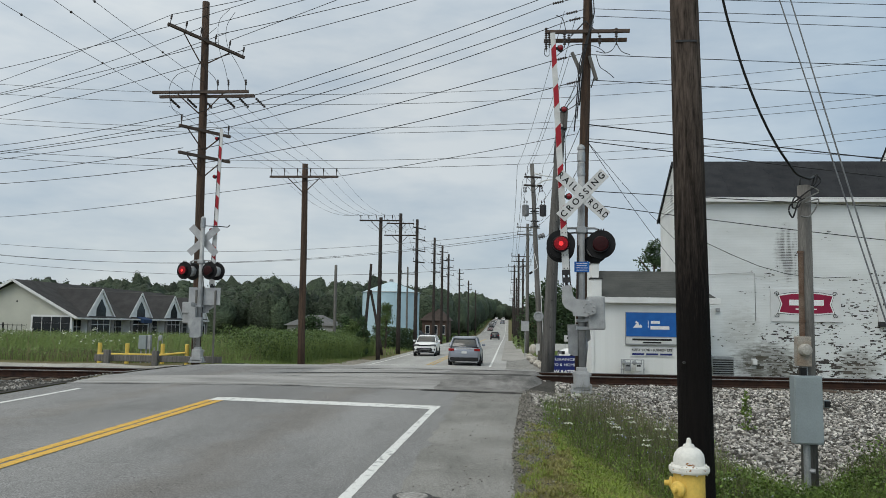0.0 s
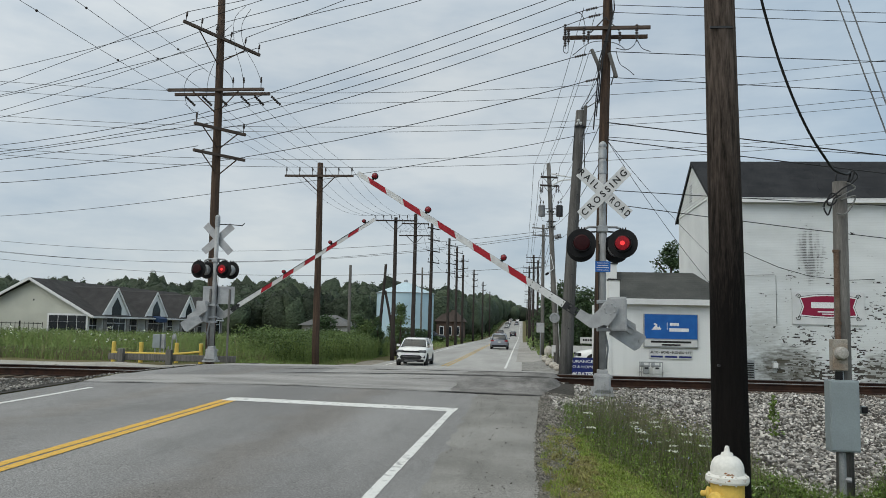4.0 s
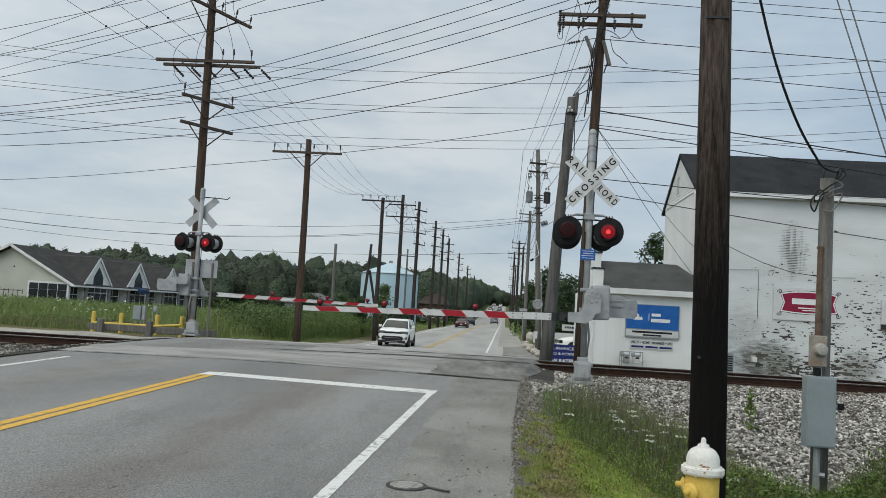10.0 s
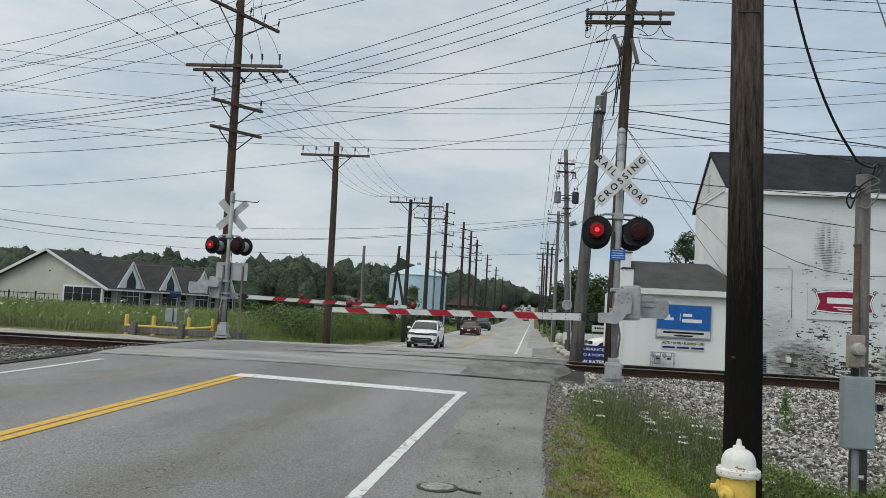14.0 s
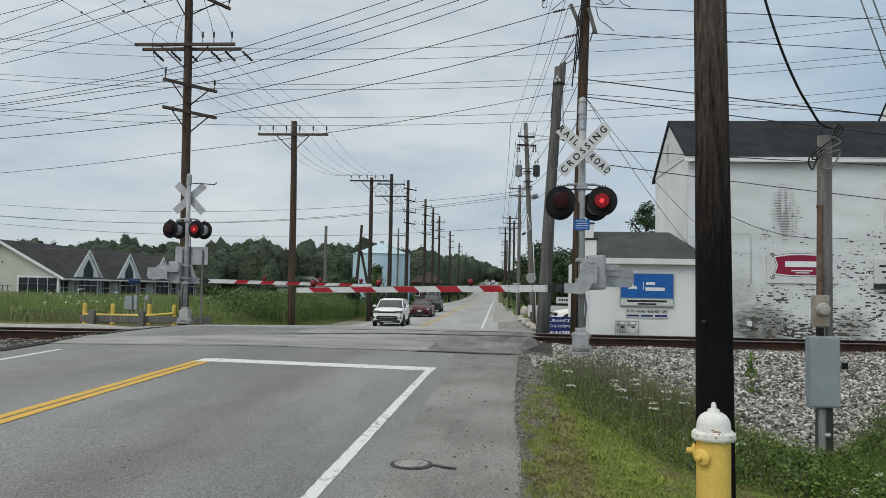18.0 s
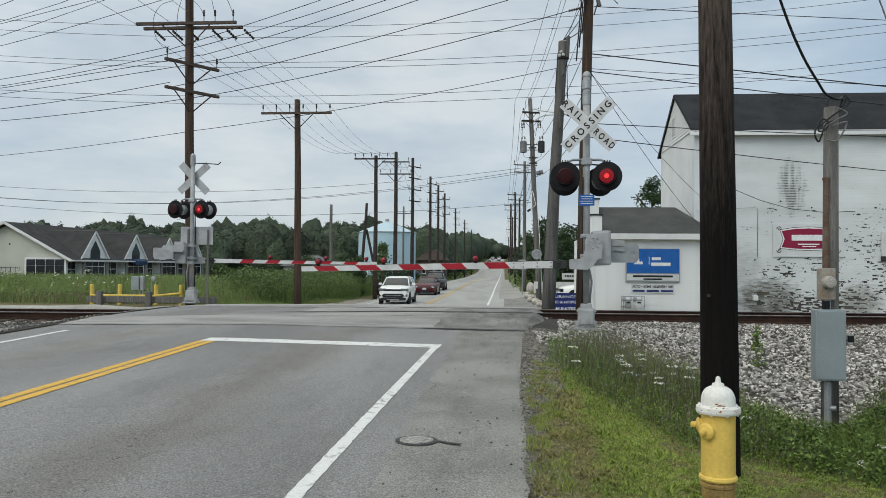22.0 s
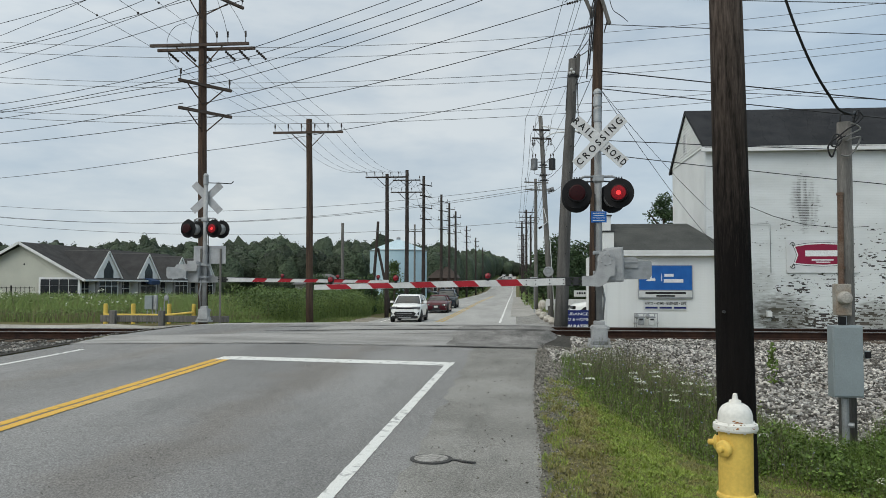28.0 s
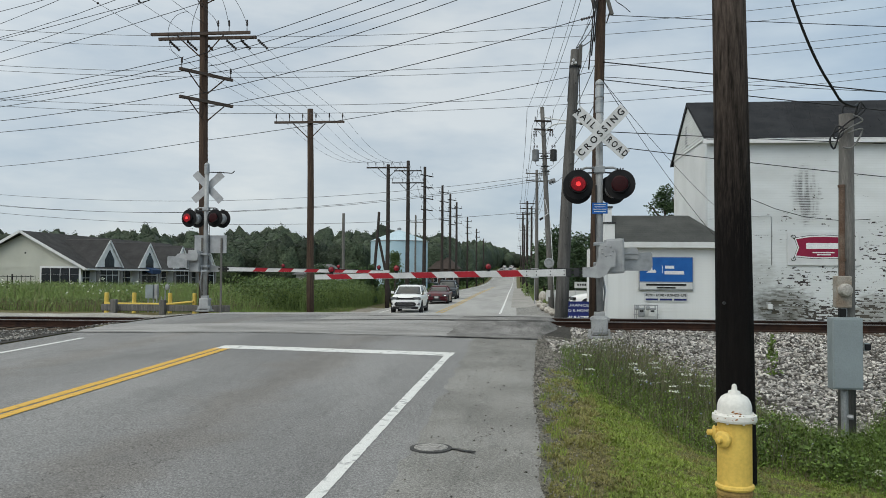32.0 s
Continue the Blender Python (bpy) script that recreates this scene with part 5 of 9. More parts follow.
part("weather_cover", box(B(), (-0.10, -0.16, 1.46), (0.07, 0.05, 0.09)), BLACK, serv)
CABLE_G = mat("grey_cable", (0.20, 0.20, 0.19), (0.13, 0.13, 0.125), 6.0, 0.6, bump=0)
for pts, m_ in ((((0.16, 3.86), (0.19, 3.80), (0.12, 3.72), (0.02, 3.66), (-0.10, 3.56), (-0.18, 3.50), (-0.20, 3.42), (-0.16, 3.34), (-0.13, 3.40), (-0.08, 3.54), (0.0, 3.58)), WIRE), (((-0.16, 3.52), (-0.12, 3.60), (-0.05, 3.57), (-0.08, 3.48), (-0.15, 3.46), (-0.16, 3.52)), WIRE), (((-0.10, 3.50), (-0.02, 3.56), (0.09, 3.62), (0.16, 3.66), (0.13, 3.70), (0.06, 3.73)), CABLE_G), (((-0.06, 3.36), (0.03, 3.35), (0.11, 3.44), (0.16, 3.56), (0.10, 3.56), (0.0, 3.52)), CABLE_G), (((-0.06, 3.75), (-0.04, 3.84), (0.08, 3.84), (0.15, 3.88), (0.14, 3.80), (0.10, 3.74)), WIRE)):
    tube(rounded([(x_, -0.12, z_) for x_, z_ in pts]), 0.010, "cable_loop", m_, serv)


# poles out of view that carry the wires' far ends
for x, y, z, arms in ((40.1, 23.3, 13.0, [(12.3, 2.2, 90, 4, 0.25, 0)]), (27, 33, 15.4, [(13.6, 2.4, 90, 4, 0.25, 0), (12.3, 2.4, 90, 4, 0.25, 0)]), (-34, 33, 13.8, [(12.8, 2.4, 90, 4, 0.25, 0), (11.3, 2.4, 90, 4, 0.25, 0)]), (-52, 44.5, 12.8, [(12.0, 6.4, 90, 6, 0.2, 0), (8.7, 3.0, 90, 3, 0.25, 0), (7.5, 3.0, 90, 3, 0.25, 0)]), (-44.1, 47.6, 9.0, []), (-11.6, -30, 11.5, [(9.75, 3.4, 0, 0, 0.25, 0)])):
    utility_pole((x, y, -0.6), (x, y, z), 0.18, 0.13, POLE_BROWN, arms, "brown wooden pole carrying the far end of wires", seg=10)


# ---- overhead wires ----
def wire(a, b, sag, r=0.009, material=WIRE, label="thin black overhead wire", name="overhead_wire", n=14):
    ob = tube(sagging(a, b, sag, n), r, name, material, seg=4)
    return tagged(ob, label, "overhead wire", "overhead wires")


# along the road: from the tall pole to the six-pin arm and on down the row
for (x1_, z1_), (x2, z2), x3 in zip(((-11.96, 9.24), (-11.27, 9.3), (-10.81, 9.3), (-9.87, 9.29), (-9.21, 9.23), (-8.52, 9.25)), ((-10.79, 8.75), (-10.23, 8.72), (-9.65, 8.72), (-8.93, 8.70), (-8.33, 8.65), (-7.75, 8.65)), (-10.59, -9.98, -9.37, -8.68, -8.03, -7.5)):
    wire((x1_, 26.3, z1_), (x2, 35, z2), 0.12, 0.007)
    wire((x2, 35, z2), (x3, 55, 9.46), 0.80, 0.007)
    wire((x3, 55, 9.46), (x3 * 0.6 - 3.7, 68, 10.3), 0.8, 0.007)
# from the tall pole across the road to the laden pole
for (x, z), (x2, z2), sag in (((-11.92, 12.50), (2.4, 14.2), 0.1), ((-11.37, 12.22), (2.4, 15.3), 0.1), ((-10.84, 12.01), (2.4, 14.2), 0.06), ((-10.17, 11.74), (2.4, 13.5), 0.12), ((-9.71, 11.52), (2.4, 14.8), 0.04), ((-9.25, 11.31), (2.4, 13.3), 0.12), ((-11.29, 8.77), (1.13, 11.73), 0.10), ((-10.80, 8.73), (1.39, 11.54), 0.23), ((-10.14, 8.56), (1.81, 11.21), 0.15), ((-9.61, 8.39), (1.90, 10.99), 0.20), ((-11.24, 7.49), (1.48, 9.75), 0.14), ((-9.55, 7.26), (1.82, 8.99), 0.15), ((-10.61, 5.99), (2.16, 7.45), 0.14)):
    wire((x, 26.0, z), (x2, 23.4, z2), sag, 0.012 if z > 6 else 0.009)
# porcelain strain strings that hold those wires to the laden pole
for x, z in ((1.13, 11.73), (1.39, 11.54), (1.81, 11.21), (1.90, 10.99), (1.48, 9.75), (1.82, 8.99)):
    bm = B()
    for j in range(5):
        f = 0.08 + 0.07 * j
        lathe(bm, [(0.016, -0.03), (0.042, -0.014), (0.040, 0.014), (0.016, 0.03)], 8, Matrix.Translation((x - 2.27 + f, -0.1, z - 0.1 + 0.23 * f)) @ Matrix.Rotation(radians(77), 4, "Y"))
    cyl(bm, (x - 2.27, -0.1, z - 0.1), (0.15, -0.1, z - 0.1 + 0.23 * (2.44 - x)), 0.011, seg=6)
    part("strain_insulator", bm, PORC, brown)
# from the tall pole away over the meadow
for x, z, z2, sag in ((-11.92, 12.49, 11.01, 0.92), (-11.37, 12.22, 13.88, 0.66), (-10.84, 11.98, 16.42, 2.60), (-10.16, 11.46, 12.24, 0.64), (-9.73, 11.83, 10.29, 0.92), (-9.24, 11.15, 11.61, 1.12), (-11.30, 8.87, 13.09, 1.47), (-10.80, 8.73, 12.44, 1.42), (-10.14, 8.58, 9.45, 0.31), (-9.61, 8.40, 9.23, 0.31), (-11.25, 7.66, 11.86, 1.41), (-9.55, 7.25, 10.64, 1.09), (-10.61, 5.98, 8.79, 1.16)):
    wire((x, 26.0, z), (-52, 44.5, z2), sag, 0.012 if z > 6 else 0.009)
# along the road, over the camera's side
for x, z, x2, z2 in ((-12.43, 9.63, -13.6, 9.9), (-11.2, 9.65, -11.4, 10.1), (-10.55, 9.95, -11.0, 10.2)):
    wire((x, 25.9, z), (x2, -30, z2), 0.35, 0.008, n=20)
    for yb in (22.6, 18.6):
        f = (25.9 - yb) / 55.9
        tagged(part("line_weight", ball(B(), (x + (x2 - x) * f, yb, z + (z2 - z) * f - 0.35 * 4 * f * (1 - f)), 0.035), PORC), "small dark spacer clipped on a wire", "wire spacer", "wire spacers")
# line beside the track, strung between poles out of view
for za, zb_, sag in ((13.39, 14.52, 2.28), (12.95, 14.04, 2.28), (11.70, 12.90, 2.14), (11.44, 12.48, 2.04), (10.10, 11.44, 2.03), (9.90, 11.20, 2.16)):
    wire((-34, 33, za), (27, 33, zb_), sag, 0.010, WIRE_G, "distant grey wire strung beside the track", n=40)
for zl, zr_, sg in ((7.66, 7.17, 1.55), (7.12, 7.03, 1.9), (7.22, 6.9, 1.9), (6.61, 5.16, 1.36)):
    wire((-44, 47.5, zl), (1.55, 45, zr_), sg, 0.011, WIRE_G, "distant grey wire crossing the meadow", n=24)
# from the laden pole to the buildings and away to the side
for (x, y, z), (x2, y2, z2), sag, r in (((2.5, 23.4, 11.79), (40, 23.3, 10.2), 0.12, 0.010), ((2.5, 23.4, 11.38), (40, 23.3, 9.8), 0.12, 0.010), ((2.5, 23.4, 11.15), (40, 23.3, 9.3), 0.12, 0.010), ((2.55, 23.4, 9.92), (40, 23.3, 8.3), 0.12, 0.012), ((2.6, 23.4, 9.12), (40, 23.3, 7.0), 0.12, 0.011), ((2.5, 23.4, 7.74), (40, 23.3, 3.9), 0.3, 0.017), ((2.5, 23.4, 7.3), (40, 23.3, 5.1), 0.15, 0.009), ((2.5, 23.4, 7.22), (40, 23.3, 3.2), 0.25, 0.014), ((2.5, 23.4, 5.7), (40, 23.3, 4.8), 0.35, 0.012), ((2.5, 23.4, 5.3), (40, 23.3, 2.6), 0.6, 0.012), ((2.5, 23.4, 7.2), (8.6, 33.9, 4.1), 0.2, 0.010), ((2.5, 23.4, 7.2), (7.6, 30.9, 2.9), 0.2, 0.010)):
    wire((x, y, z), (x2, y2, z2), sag, r)
# along the far row
for k, (dx, z) in enumerate(((-1.0, 10.9), (-0.4, 10.9), (0.5, 10.9), (-0.7, 10.0), (0.1, 9.2), (0.0, 8.3), (0.1, 7.4), (0.1, 6.6))):
    wire((2.4 + 0.6 * dx, 23.4, z + 0.4 - 0.15 * k), (1.6 + dx, 45, z), 0.45, 0.012 if z < 9 else 0.008)
    ys = (45, 70, 101, 150, 190, 240)
    for a, b in zip(ys, ys[1:]):
        wire((1.6 + dx, a, z), (1.6 + dx, b, z), 0.5, 0.012, n=8)
for k in range(4):
    ys = (68, 79, 98, 110, 121, 150, 185, 230)
    for a, b in zip(ys, ys[1:]):
        wire((-9.3 + 0.28 * (k % 2), a, 11.6 - 1.1 * k) if a > 68 else (-10.1 + 1.5 * (k % 2), 67.8, (10.6, 10.6, 9.55, 9.55)[k]), (-9.3 + 0.28 * (k % 2), b, 11.6 - 1.1 * k), 0.4, 0.012, n=8)
# cables that hug the laden pole
for k in range(3):
    tube([(2.62 - 0.03 * k, 23.28, 12.8), (2.7 - 0.06 * k, 23.3, 11.2 - 0.2 * k), (2.35 - 0.05 * k, 23.2, 9.6), (2.25 - 0.08 * k, 23.3, 8.3 - 0.4 * k)], 0.02, "pole_cable", WIRE, None)["category"] = "cable"
for o in [o for o in bpy.data.objects if o.name.startswith("pole_cable")]:
    tagged(o, "thick black cable hanging down the laden pole", "cable", "pole cables")
for k in range(3):
    wire((2.3, 23.4, 9.3 - 0.4 * k), (1.66 + 0.02 * k, 22.5, 7.9), 0.05, 0.014, label="black cable tied to the leaning pole", n=6)
# service drop and guy wires near the camera
DROP = [(1.94, 7.2, 6.5), (2.12, 7.5, 5.75), (2.39, 7.9, 5.04), (2.53, 8.12, 4.78), (2.72, 8.34, 4.40), (2.94, 8.56, 4.03), (3.17, 8.78, 3.73), (3.40, 9.0, 3.52), (3.57, 9.22, 3.44), (3.79, 9.44, 3.43), (3.92, 9.66, 3.50), (3.90, 9.68, 3.38)]
tagged(tube(rounded(DROP), 0.014, "service_cable", WIRE, seg=8), "thick black service cable dropping to the slim pole", "cable")
for foot, top in (((2.20, 3.03, -0.15), (1.98, 6.95, 7.0)), ((1.975, 2.58, -0.15), (2.26, 6.9, 6.4))):
    wire(foot, top, 0.0, 0.005, GUY, "grey steel guy strand of the near pole", n=3)
wire((2.26, 6.9, 6.4), (1.86, 7.16, 7.05), 0.0, 0.005, GUY, "grey steel guy strand of the near pole", n=3)


# ---- the insurance office ----
def siding_wall(parent, x0, x1, y, z0, z1, pitch, material, facing=-1):
    """Lapped boards along x, each a little tilted, standing off a wall at y."""
    n = int((z1 - z0) / pitch)
    me = bpy.data.meshes.new("siding_board")
    w = x1 - x0
    d = 0.011 * facing
    me.from_pydata([(0, 0, 0), (w, 0, 0), (w, d, 0), (0, d, 0), (0, 0, pitch), (w, 0, pitch), (w, d * 0.3, pitch), (0, d * 0.3, pitch)], [], [(0, 1, 2, 3), (3, 2, 6, 7), (4, 7, 6, 5), (0, 3, 7, 4), (1, 5, 6, 2)])
    me.materials.append(material)
    for i in range(n):
        o = new("siding_board", me)
        o.parent = parent
        o.location = (x0, y, z0 + i * pitch)


def build_office():
    x0, x1, y0, y1, zb, ze, zr = 3.38, 7.90, 31.0, 38.5, -0.55, 2.76, 4.04
    t = thing("insurance_office", pose(0, 0, 0), "small white single-storey office with grey shingle roof", "building")
    bm = B()
    box(bm, ((x0 + x1) / 2, (y0 + y1) / 2 + 0.02, (zb + ze) / 2), (x1 - x0, y1 - y0, ze - zb))
    w = part("wall", bm, SIDING, t, "white painted wall")
    siding_wall(w, x0 + 0.02, x1, y0 + 0.01, zb, ze - 0.25, 0.105, SIDING)
    # side window towards the road
    for k, yy in enumerate((33.2, 36.0)):
        wi = part("window", box(B(), (x0 - 0.03, yy, 1.05), (0.08, 1.1, 1.3), bevel=0.01), TRIM_W, t)
        part("pane", box(B(), (x0 - 0.065, yy, 1.05), (0.02, 0.9, 1.1)), GLASS_DK, wi)
    # roof: hipped at one end, parapet at the other
    e = 0.28
    zt = zr
    vs = [(x0 + 0.42, y0 - e, ze), (x1 + e, y0 - e, ze), (x1 + e, y1 + e, ze), (x0 + 0.42, y1 + e, ze), (x0 + 0.42, y0 + 2.9, zt), (x1 - 0.75, y0 + 2.9, zt), (x1 - 0.75, y1 - 2.9, zt), (x0 + 0.42, y1 - 2.9, zt)]
    th = 0.10
    vb = [(x, y, z - th) for x, y, z in vs]
    raw("roof", vs + vb, [(0, 1, 5, 4), (1, 2, 6, 5), (2, 3, 7, 6), (4, 5, 6, 7), (0, 4, 7, 3), (9, 8, 12, 13), (0, 8, 9, 1), (1, 9, 10, 2), (2, 10, 11, 3), (8, 0, 3, 11), (11, 10, 9, 8)], SHINGLE, t, "weathered grey shingle roof")
    n = 14
    for i in range(n):
        f = i / n
        y, z = y0 - e + (2.9 + e) * f, ze + (zt - ze) * f
        f2 = (i + 1.04) / n
        y2, z2 = y0 - e + (2.9 + e) * f2, ze + (zt - ze) * f2
        xa, xb, xc = x0 + 0.45, x1 + e - 1.03 * f - 0.004, x1 + e - 1.03 * f2 - 0.004
        bm = B()
        v = [bm.verts.new(q) for q in ((xa, y, z + 0.009), (xb, y, z + 0.009), (xc, y2, z2 + 0.006), (xa, y2, z2 + 0.006), (xa, y, z - 0.02), (xb, y, z - 0.02), (xc, y2, z2 - 0.02), (xa, y2, z2 - 0.02))]
        for q in ((0, 1, 2, 3), (4, 5, 1, 0), (5, 6, 2, 1), (7, 4, 0, 3), (6, 7, 3, 2), (7, 6, 5, 4)):
            bm.faces.new([v[k] for k in q])
        part("shingle_course", bm, SHINGLE, t)
    bm = box(B(), ((x0 + x1 + e) / 2, y0 - e - 0.02, ze - 0.06), (x1 - x0 + e + 0.1, 0.06, 0.22), bevel=0.008)
    part("fascia", bm, TRIM_W, t, "white fascia board")
    bm = box(B(), ((x0 + x1 + e) / 2, y0 - 0.13, ze - 0.16), (x1 - x0 + e, 0.30, 0.03))
    part("soffit", bm, TRIM_W, t)
    bm = B()
    box(bm, (x0 + 0.17, y0 + 0.0, 3.0), (0.40, 0.5, 1.0), bevel=0.012)
    box(bm, (x0 + 0.38, y0 + 4.75, 3.3), (0.28, 5.5, 2.0), bevel=0.012)
    part("parapet", bm, SIDING, t, "stepped white parapet")
    bm = B()
    box(bm, (x0 + 0.17, y0 + 0.0, 3.53), (0.48, 0.58, 0.06))
    box(bm, (x0 + 0.38, y0 + 4.75, 4.33), (0.36, 5.6, 0.06))
    part("parapet_cap", bm, STEEL_DK, t, "dark metal parapet cap")
    for xx in (x0 + 0.05,):
        part("corner_board", box(B(), (xx, y0 - 0.02, (zb + ze) / 2), (0.12, 0.05, ze - zb - 0.1), bevel=0.005), TRIM_W, t)
    part("wall_box", box(B(), (x1 - 0.12, y0 - 0.06, 1.62), (0.10, 0.10, 0.16), bevel=0.01), TRIM_W, t)
    # signs
    s = thing("wall_sign", pose(5.68, y0 - 0.05, 1.61), "blue and white insurance sign box on a white wall", "sign")
    part("sign_box", box(B(), (0, 0, 0), (2.02, 0.10, 1.28), bevel=0.015), GALV, s)
    part("blue_panel", box(B(), (0, -0.055, 0.16), (1.96, 0.02, 0.92)), SIGN_BLUE, s, "bright blue panel")
    part("white_panel", box(B(), (0, -0.055, -0.46), (1.96, 0.02, 0.24)), SIGN_W, s, "white panel")
    bm = B()
    for bx_, bz_, bw, bh in ((-0.14, 0.17, 0.02, 0.28), (-0.55, 0.05, 0.34, 0.03), (0.13, 0.25, 0.34, 0.11), (0.30, 0.04, 0.72, 0.13)):
        box(bm, (bx_, -0.068, bz_), (bw, 0.006, bh))
    prism(bm, [(-0.70, 0.06), (-0.56, 0.22), (-0.47, 0.12), (-0.42, 0.17), (-0.36, 0.06)], Matrix(((1, 0, 0, 0), (0, 0, -1, -0.068), (0, 1, 0, 0), (0, 0, 0, 1))), 0.004)
    prism(bm, [(-0.64, 0.24), (-0.60, 0.30), (-0.50, 0.22), (-0.52, 0.17)], Matrix(((1, 0, 0, 0), (0, 0, -1, -0.068), (0, 1, 0, 0), (0, 0, 0, 1))), 0.004)
    part("emblem", bm, LETTER_W, s, "plain white emblem shapes")
    bm = B()
    box(bm, (0, -0.068, -0.42), (1.50, 0.006, 0.075))
    box(bm, (0, -0.068, -0.53), (0.70, 0.006, 0.06))
    part("text_bars", bm, LETTER_B, s)
    s2 = thing("wall_sign", pose(5.68, y0 - 0.03, 0.72), "white lettered board under a blue sign", "sign")
    part("board", box(B(), (0, 0, 0), (1.62, 0.03, 0.34), bevel=0.004), SIGN_W, s2)
    words("AUTO • HOME • BUSINESS • LIFE", 0.13, Matrix.Translation((0, -0.018, 0.07)) @ Matrix.Rotation(radians(90), 4, "X"), LETTER_B, s2, width=1.52, bold=0.003)
    bm = B()
    for k in range(3):
        box(bm, (-0.52 + 0.53 * k, -0.018, -0.09), (0.46, 0.006, 0.07))
    part("text_bars", bm, NAVY, s2)
    # gas meters
    for k, xx in enumerate((4.72, 5.12)):
        g = thing("gas_meter", pose(xx, y0 - 0.32, -0.32) @ Matrix.Scale(0.7, 4), "grey gas meter on pipes by a white wall", "gas meter", "gas meters")
        body = part("meter_body", box(B(), (0, 0, 0.62), (0.34, 0.22, 0.40), bevel=0.06), SIGN_W if k else GALV, g, "rounded cast meter case")
        part("index_dial", box(B(), (0, -0.115, 0.74), (0.20, 0.02, 0.10), bevel=0.01), STEEL_DK, body)
        part("meter_top", box(B(), (0, 0, 0.86), (0.38, 0.20, 0.10), bevel=0.03), GALV, body)
        for sx in (-0.16, 0.16):
            bm = B()
            cyl(bm, (sx, 0, 0.88), (sx, 0, 1.06), 0.028, seg=8)
            part("union", bm, GALV, g)
        for sx in (-0.34, -0.24) if not k else (0.30,):
            bm = B()
            cyl(bm, (sx, 0.03, -0.1), (sx, 0.03, 1.08), 0.026, seg=8)
            ball(bm, (sx, 0.0, 0.55), 0.055, u=8, v=6)
            part("riser", bm, SIGN_BACK, g)
        bm = cyl(B(), (-0.36, 0.0, 1.06), (0.30, 0.0, 1.06), 0.026, seg=8)
        part("cross_pipe", bm, SIGN_BACK, g)
        bm = lathe(B(), [(0.03, -0.06), (0.11, -0.04), (0.13, 0.0), (0.11, 0.04), (0.03, 0.06)], 14, Matrix.Translation((-0.22, -0.04, 0.90)) @ Matrix.Rotation(radians(90), 4, "X"))
        part("regulator", bm, GALV, g, "round pressure regulator")
        part("foot_pipe", cyl(B(), (-0.6, 0.0, 0.22), (0.2, 0.0, 0.22), 0.022, seg=8), GALV, g)


build_office()


# ---- the tall painted brick building ----
def brick_paint():
    """White paint over brick; paint has flaked off single bricks, more so low down and in patches."""
    m = bpy.data.materials.new("flaking_white_brick")
    m.use_nodes = True
    nt = m.node_tree
    p = nt.nodes["Principled BSDF"]
    n, l = nt.nodes.new, nt.links.new
    tc = n("ShaderNodeTexCoord")
    sep = n("ShaderNodeSeparateXYZ")
    l(tc.outputs["Object"], sep.inputs[0])

    def mth(op, a, b=None, c=None):
        k = n("ShaderNodeMath")
        k.operation = op
        for i, v in enumerate((a, b, c)):
            if v is None:
                continue
            if isinstance(v, (int, float)):
                k.inputs[i].default_value = v
            else:
                l(v, k.inputs[i])
        return k.outputs[0]

    row = mth("FLOOR", mth("DIVIDE", sep.outputs["Z"], 0.068))
    odd = mth("MULTIPLY", mth("MODULO", mth("ABSOLUTE", row), 2.0), 0.12)
    colx = mth("FLOOR", mth("DIVIDE", mth("ADD", sep.outputs["X"], odd), 0.21))
    cell = n("ShaderNodeCombineXYZ")
    l(colx, cell.inputs[0])
    l(row, cell.inputs[1])
    wn = n("ShaderNodeTexWhiteNoise")
    l(cell.outputs[0], wn.inputs["Vector"])
    big = n("ShaderNodeTexNoise")
    big.inputs["Scale"].default_value, big.inputs["Detail"].default_value = 0.55, 6
    mp = n("ShaderNodeMapping")
    mp.inputs["Scale"].default_value = (0.8, 1, 2.2)
    l(tc.outputs["Object"], mp.inputs[0])
    l(mp.outputs[0], big.inputs["Vector"])
    # flaking grows towards the foot of the wall and towards the far end
    low = mth("MULTIPLY_ADD", sep.outputs["Z"], -0.085, 0.38)
    side = mth("MULTIPLY_ADD", sep.outputs["X"], 0.034, -0.42)
    chance = mth("ADD", mth("ADD", mth("MULTIPLY_ADD", big.outputs["Fac"], 1.5, -0.88), low), side)
    fine = n("ShaderNodeTexNoise")
    fine.inputs["Scale"].default_value = 3.0
    fm = n("ShaderNodeMapping")
    fm.inputs["Scale"].default_value = (1.0, 1.0, 4.5)
    l(tc.outputs["Object"], fm.inputs[0])
    l(fm.outputs[0], fine.inputs["Vector"])
    chip = n("ShaderNodeTexNoise")
    chip.inputs["Scale"].default_value, chip.inputs["Detail"].default_value = 6.0, 4
    cm = n("ShaderNodeMapping")
    cm.inputs["Scale"].default_value = (1.0, 1.0, 2.6)
    l(tc.outputs["Object"], cm.inputs[0])
    l(cm.outputs[0], chip.inputs["Vector"])
    score = mth("ADD", mth("ADD", mth("MULTIPLY", wn.outputs["Value"], 0.75), mth("MULTIPLY_ADD", fine.outputs["Fac"], 0.9, -0.32)), mth("MULTIPLY_ADD", chip.outputs["Fac"], 1.6, -0.8))
    flaked = mth("LESS_THAN", score, chance)
    # joints
    fz = mth("FRACT", mth("DIVIDE", sep.outputs["Z"], 0.068))
    joint = mth("LESS_THAN", fz, 0.14)
    c1 = n("ShaderNodeValToRGB")
    e = c1.color_ramp.elements
    e[0].position, e[0].color = 0.30, (0.69, 0.715, 0.715, 1)
    e[1].position, e[1].color = 0.72, (0.55, 0.57, 0.565, 1)
    l(big.outputs["Fac"], c1.inputs[0])
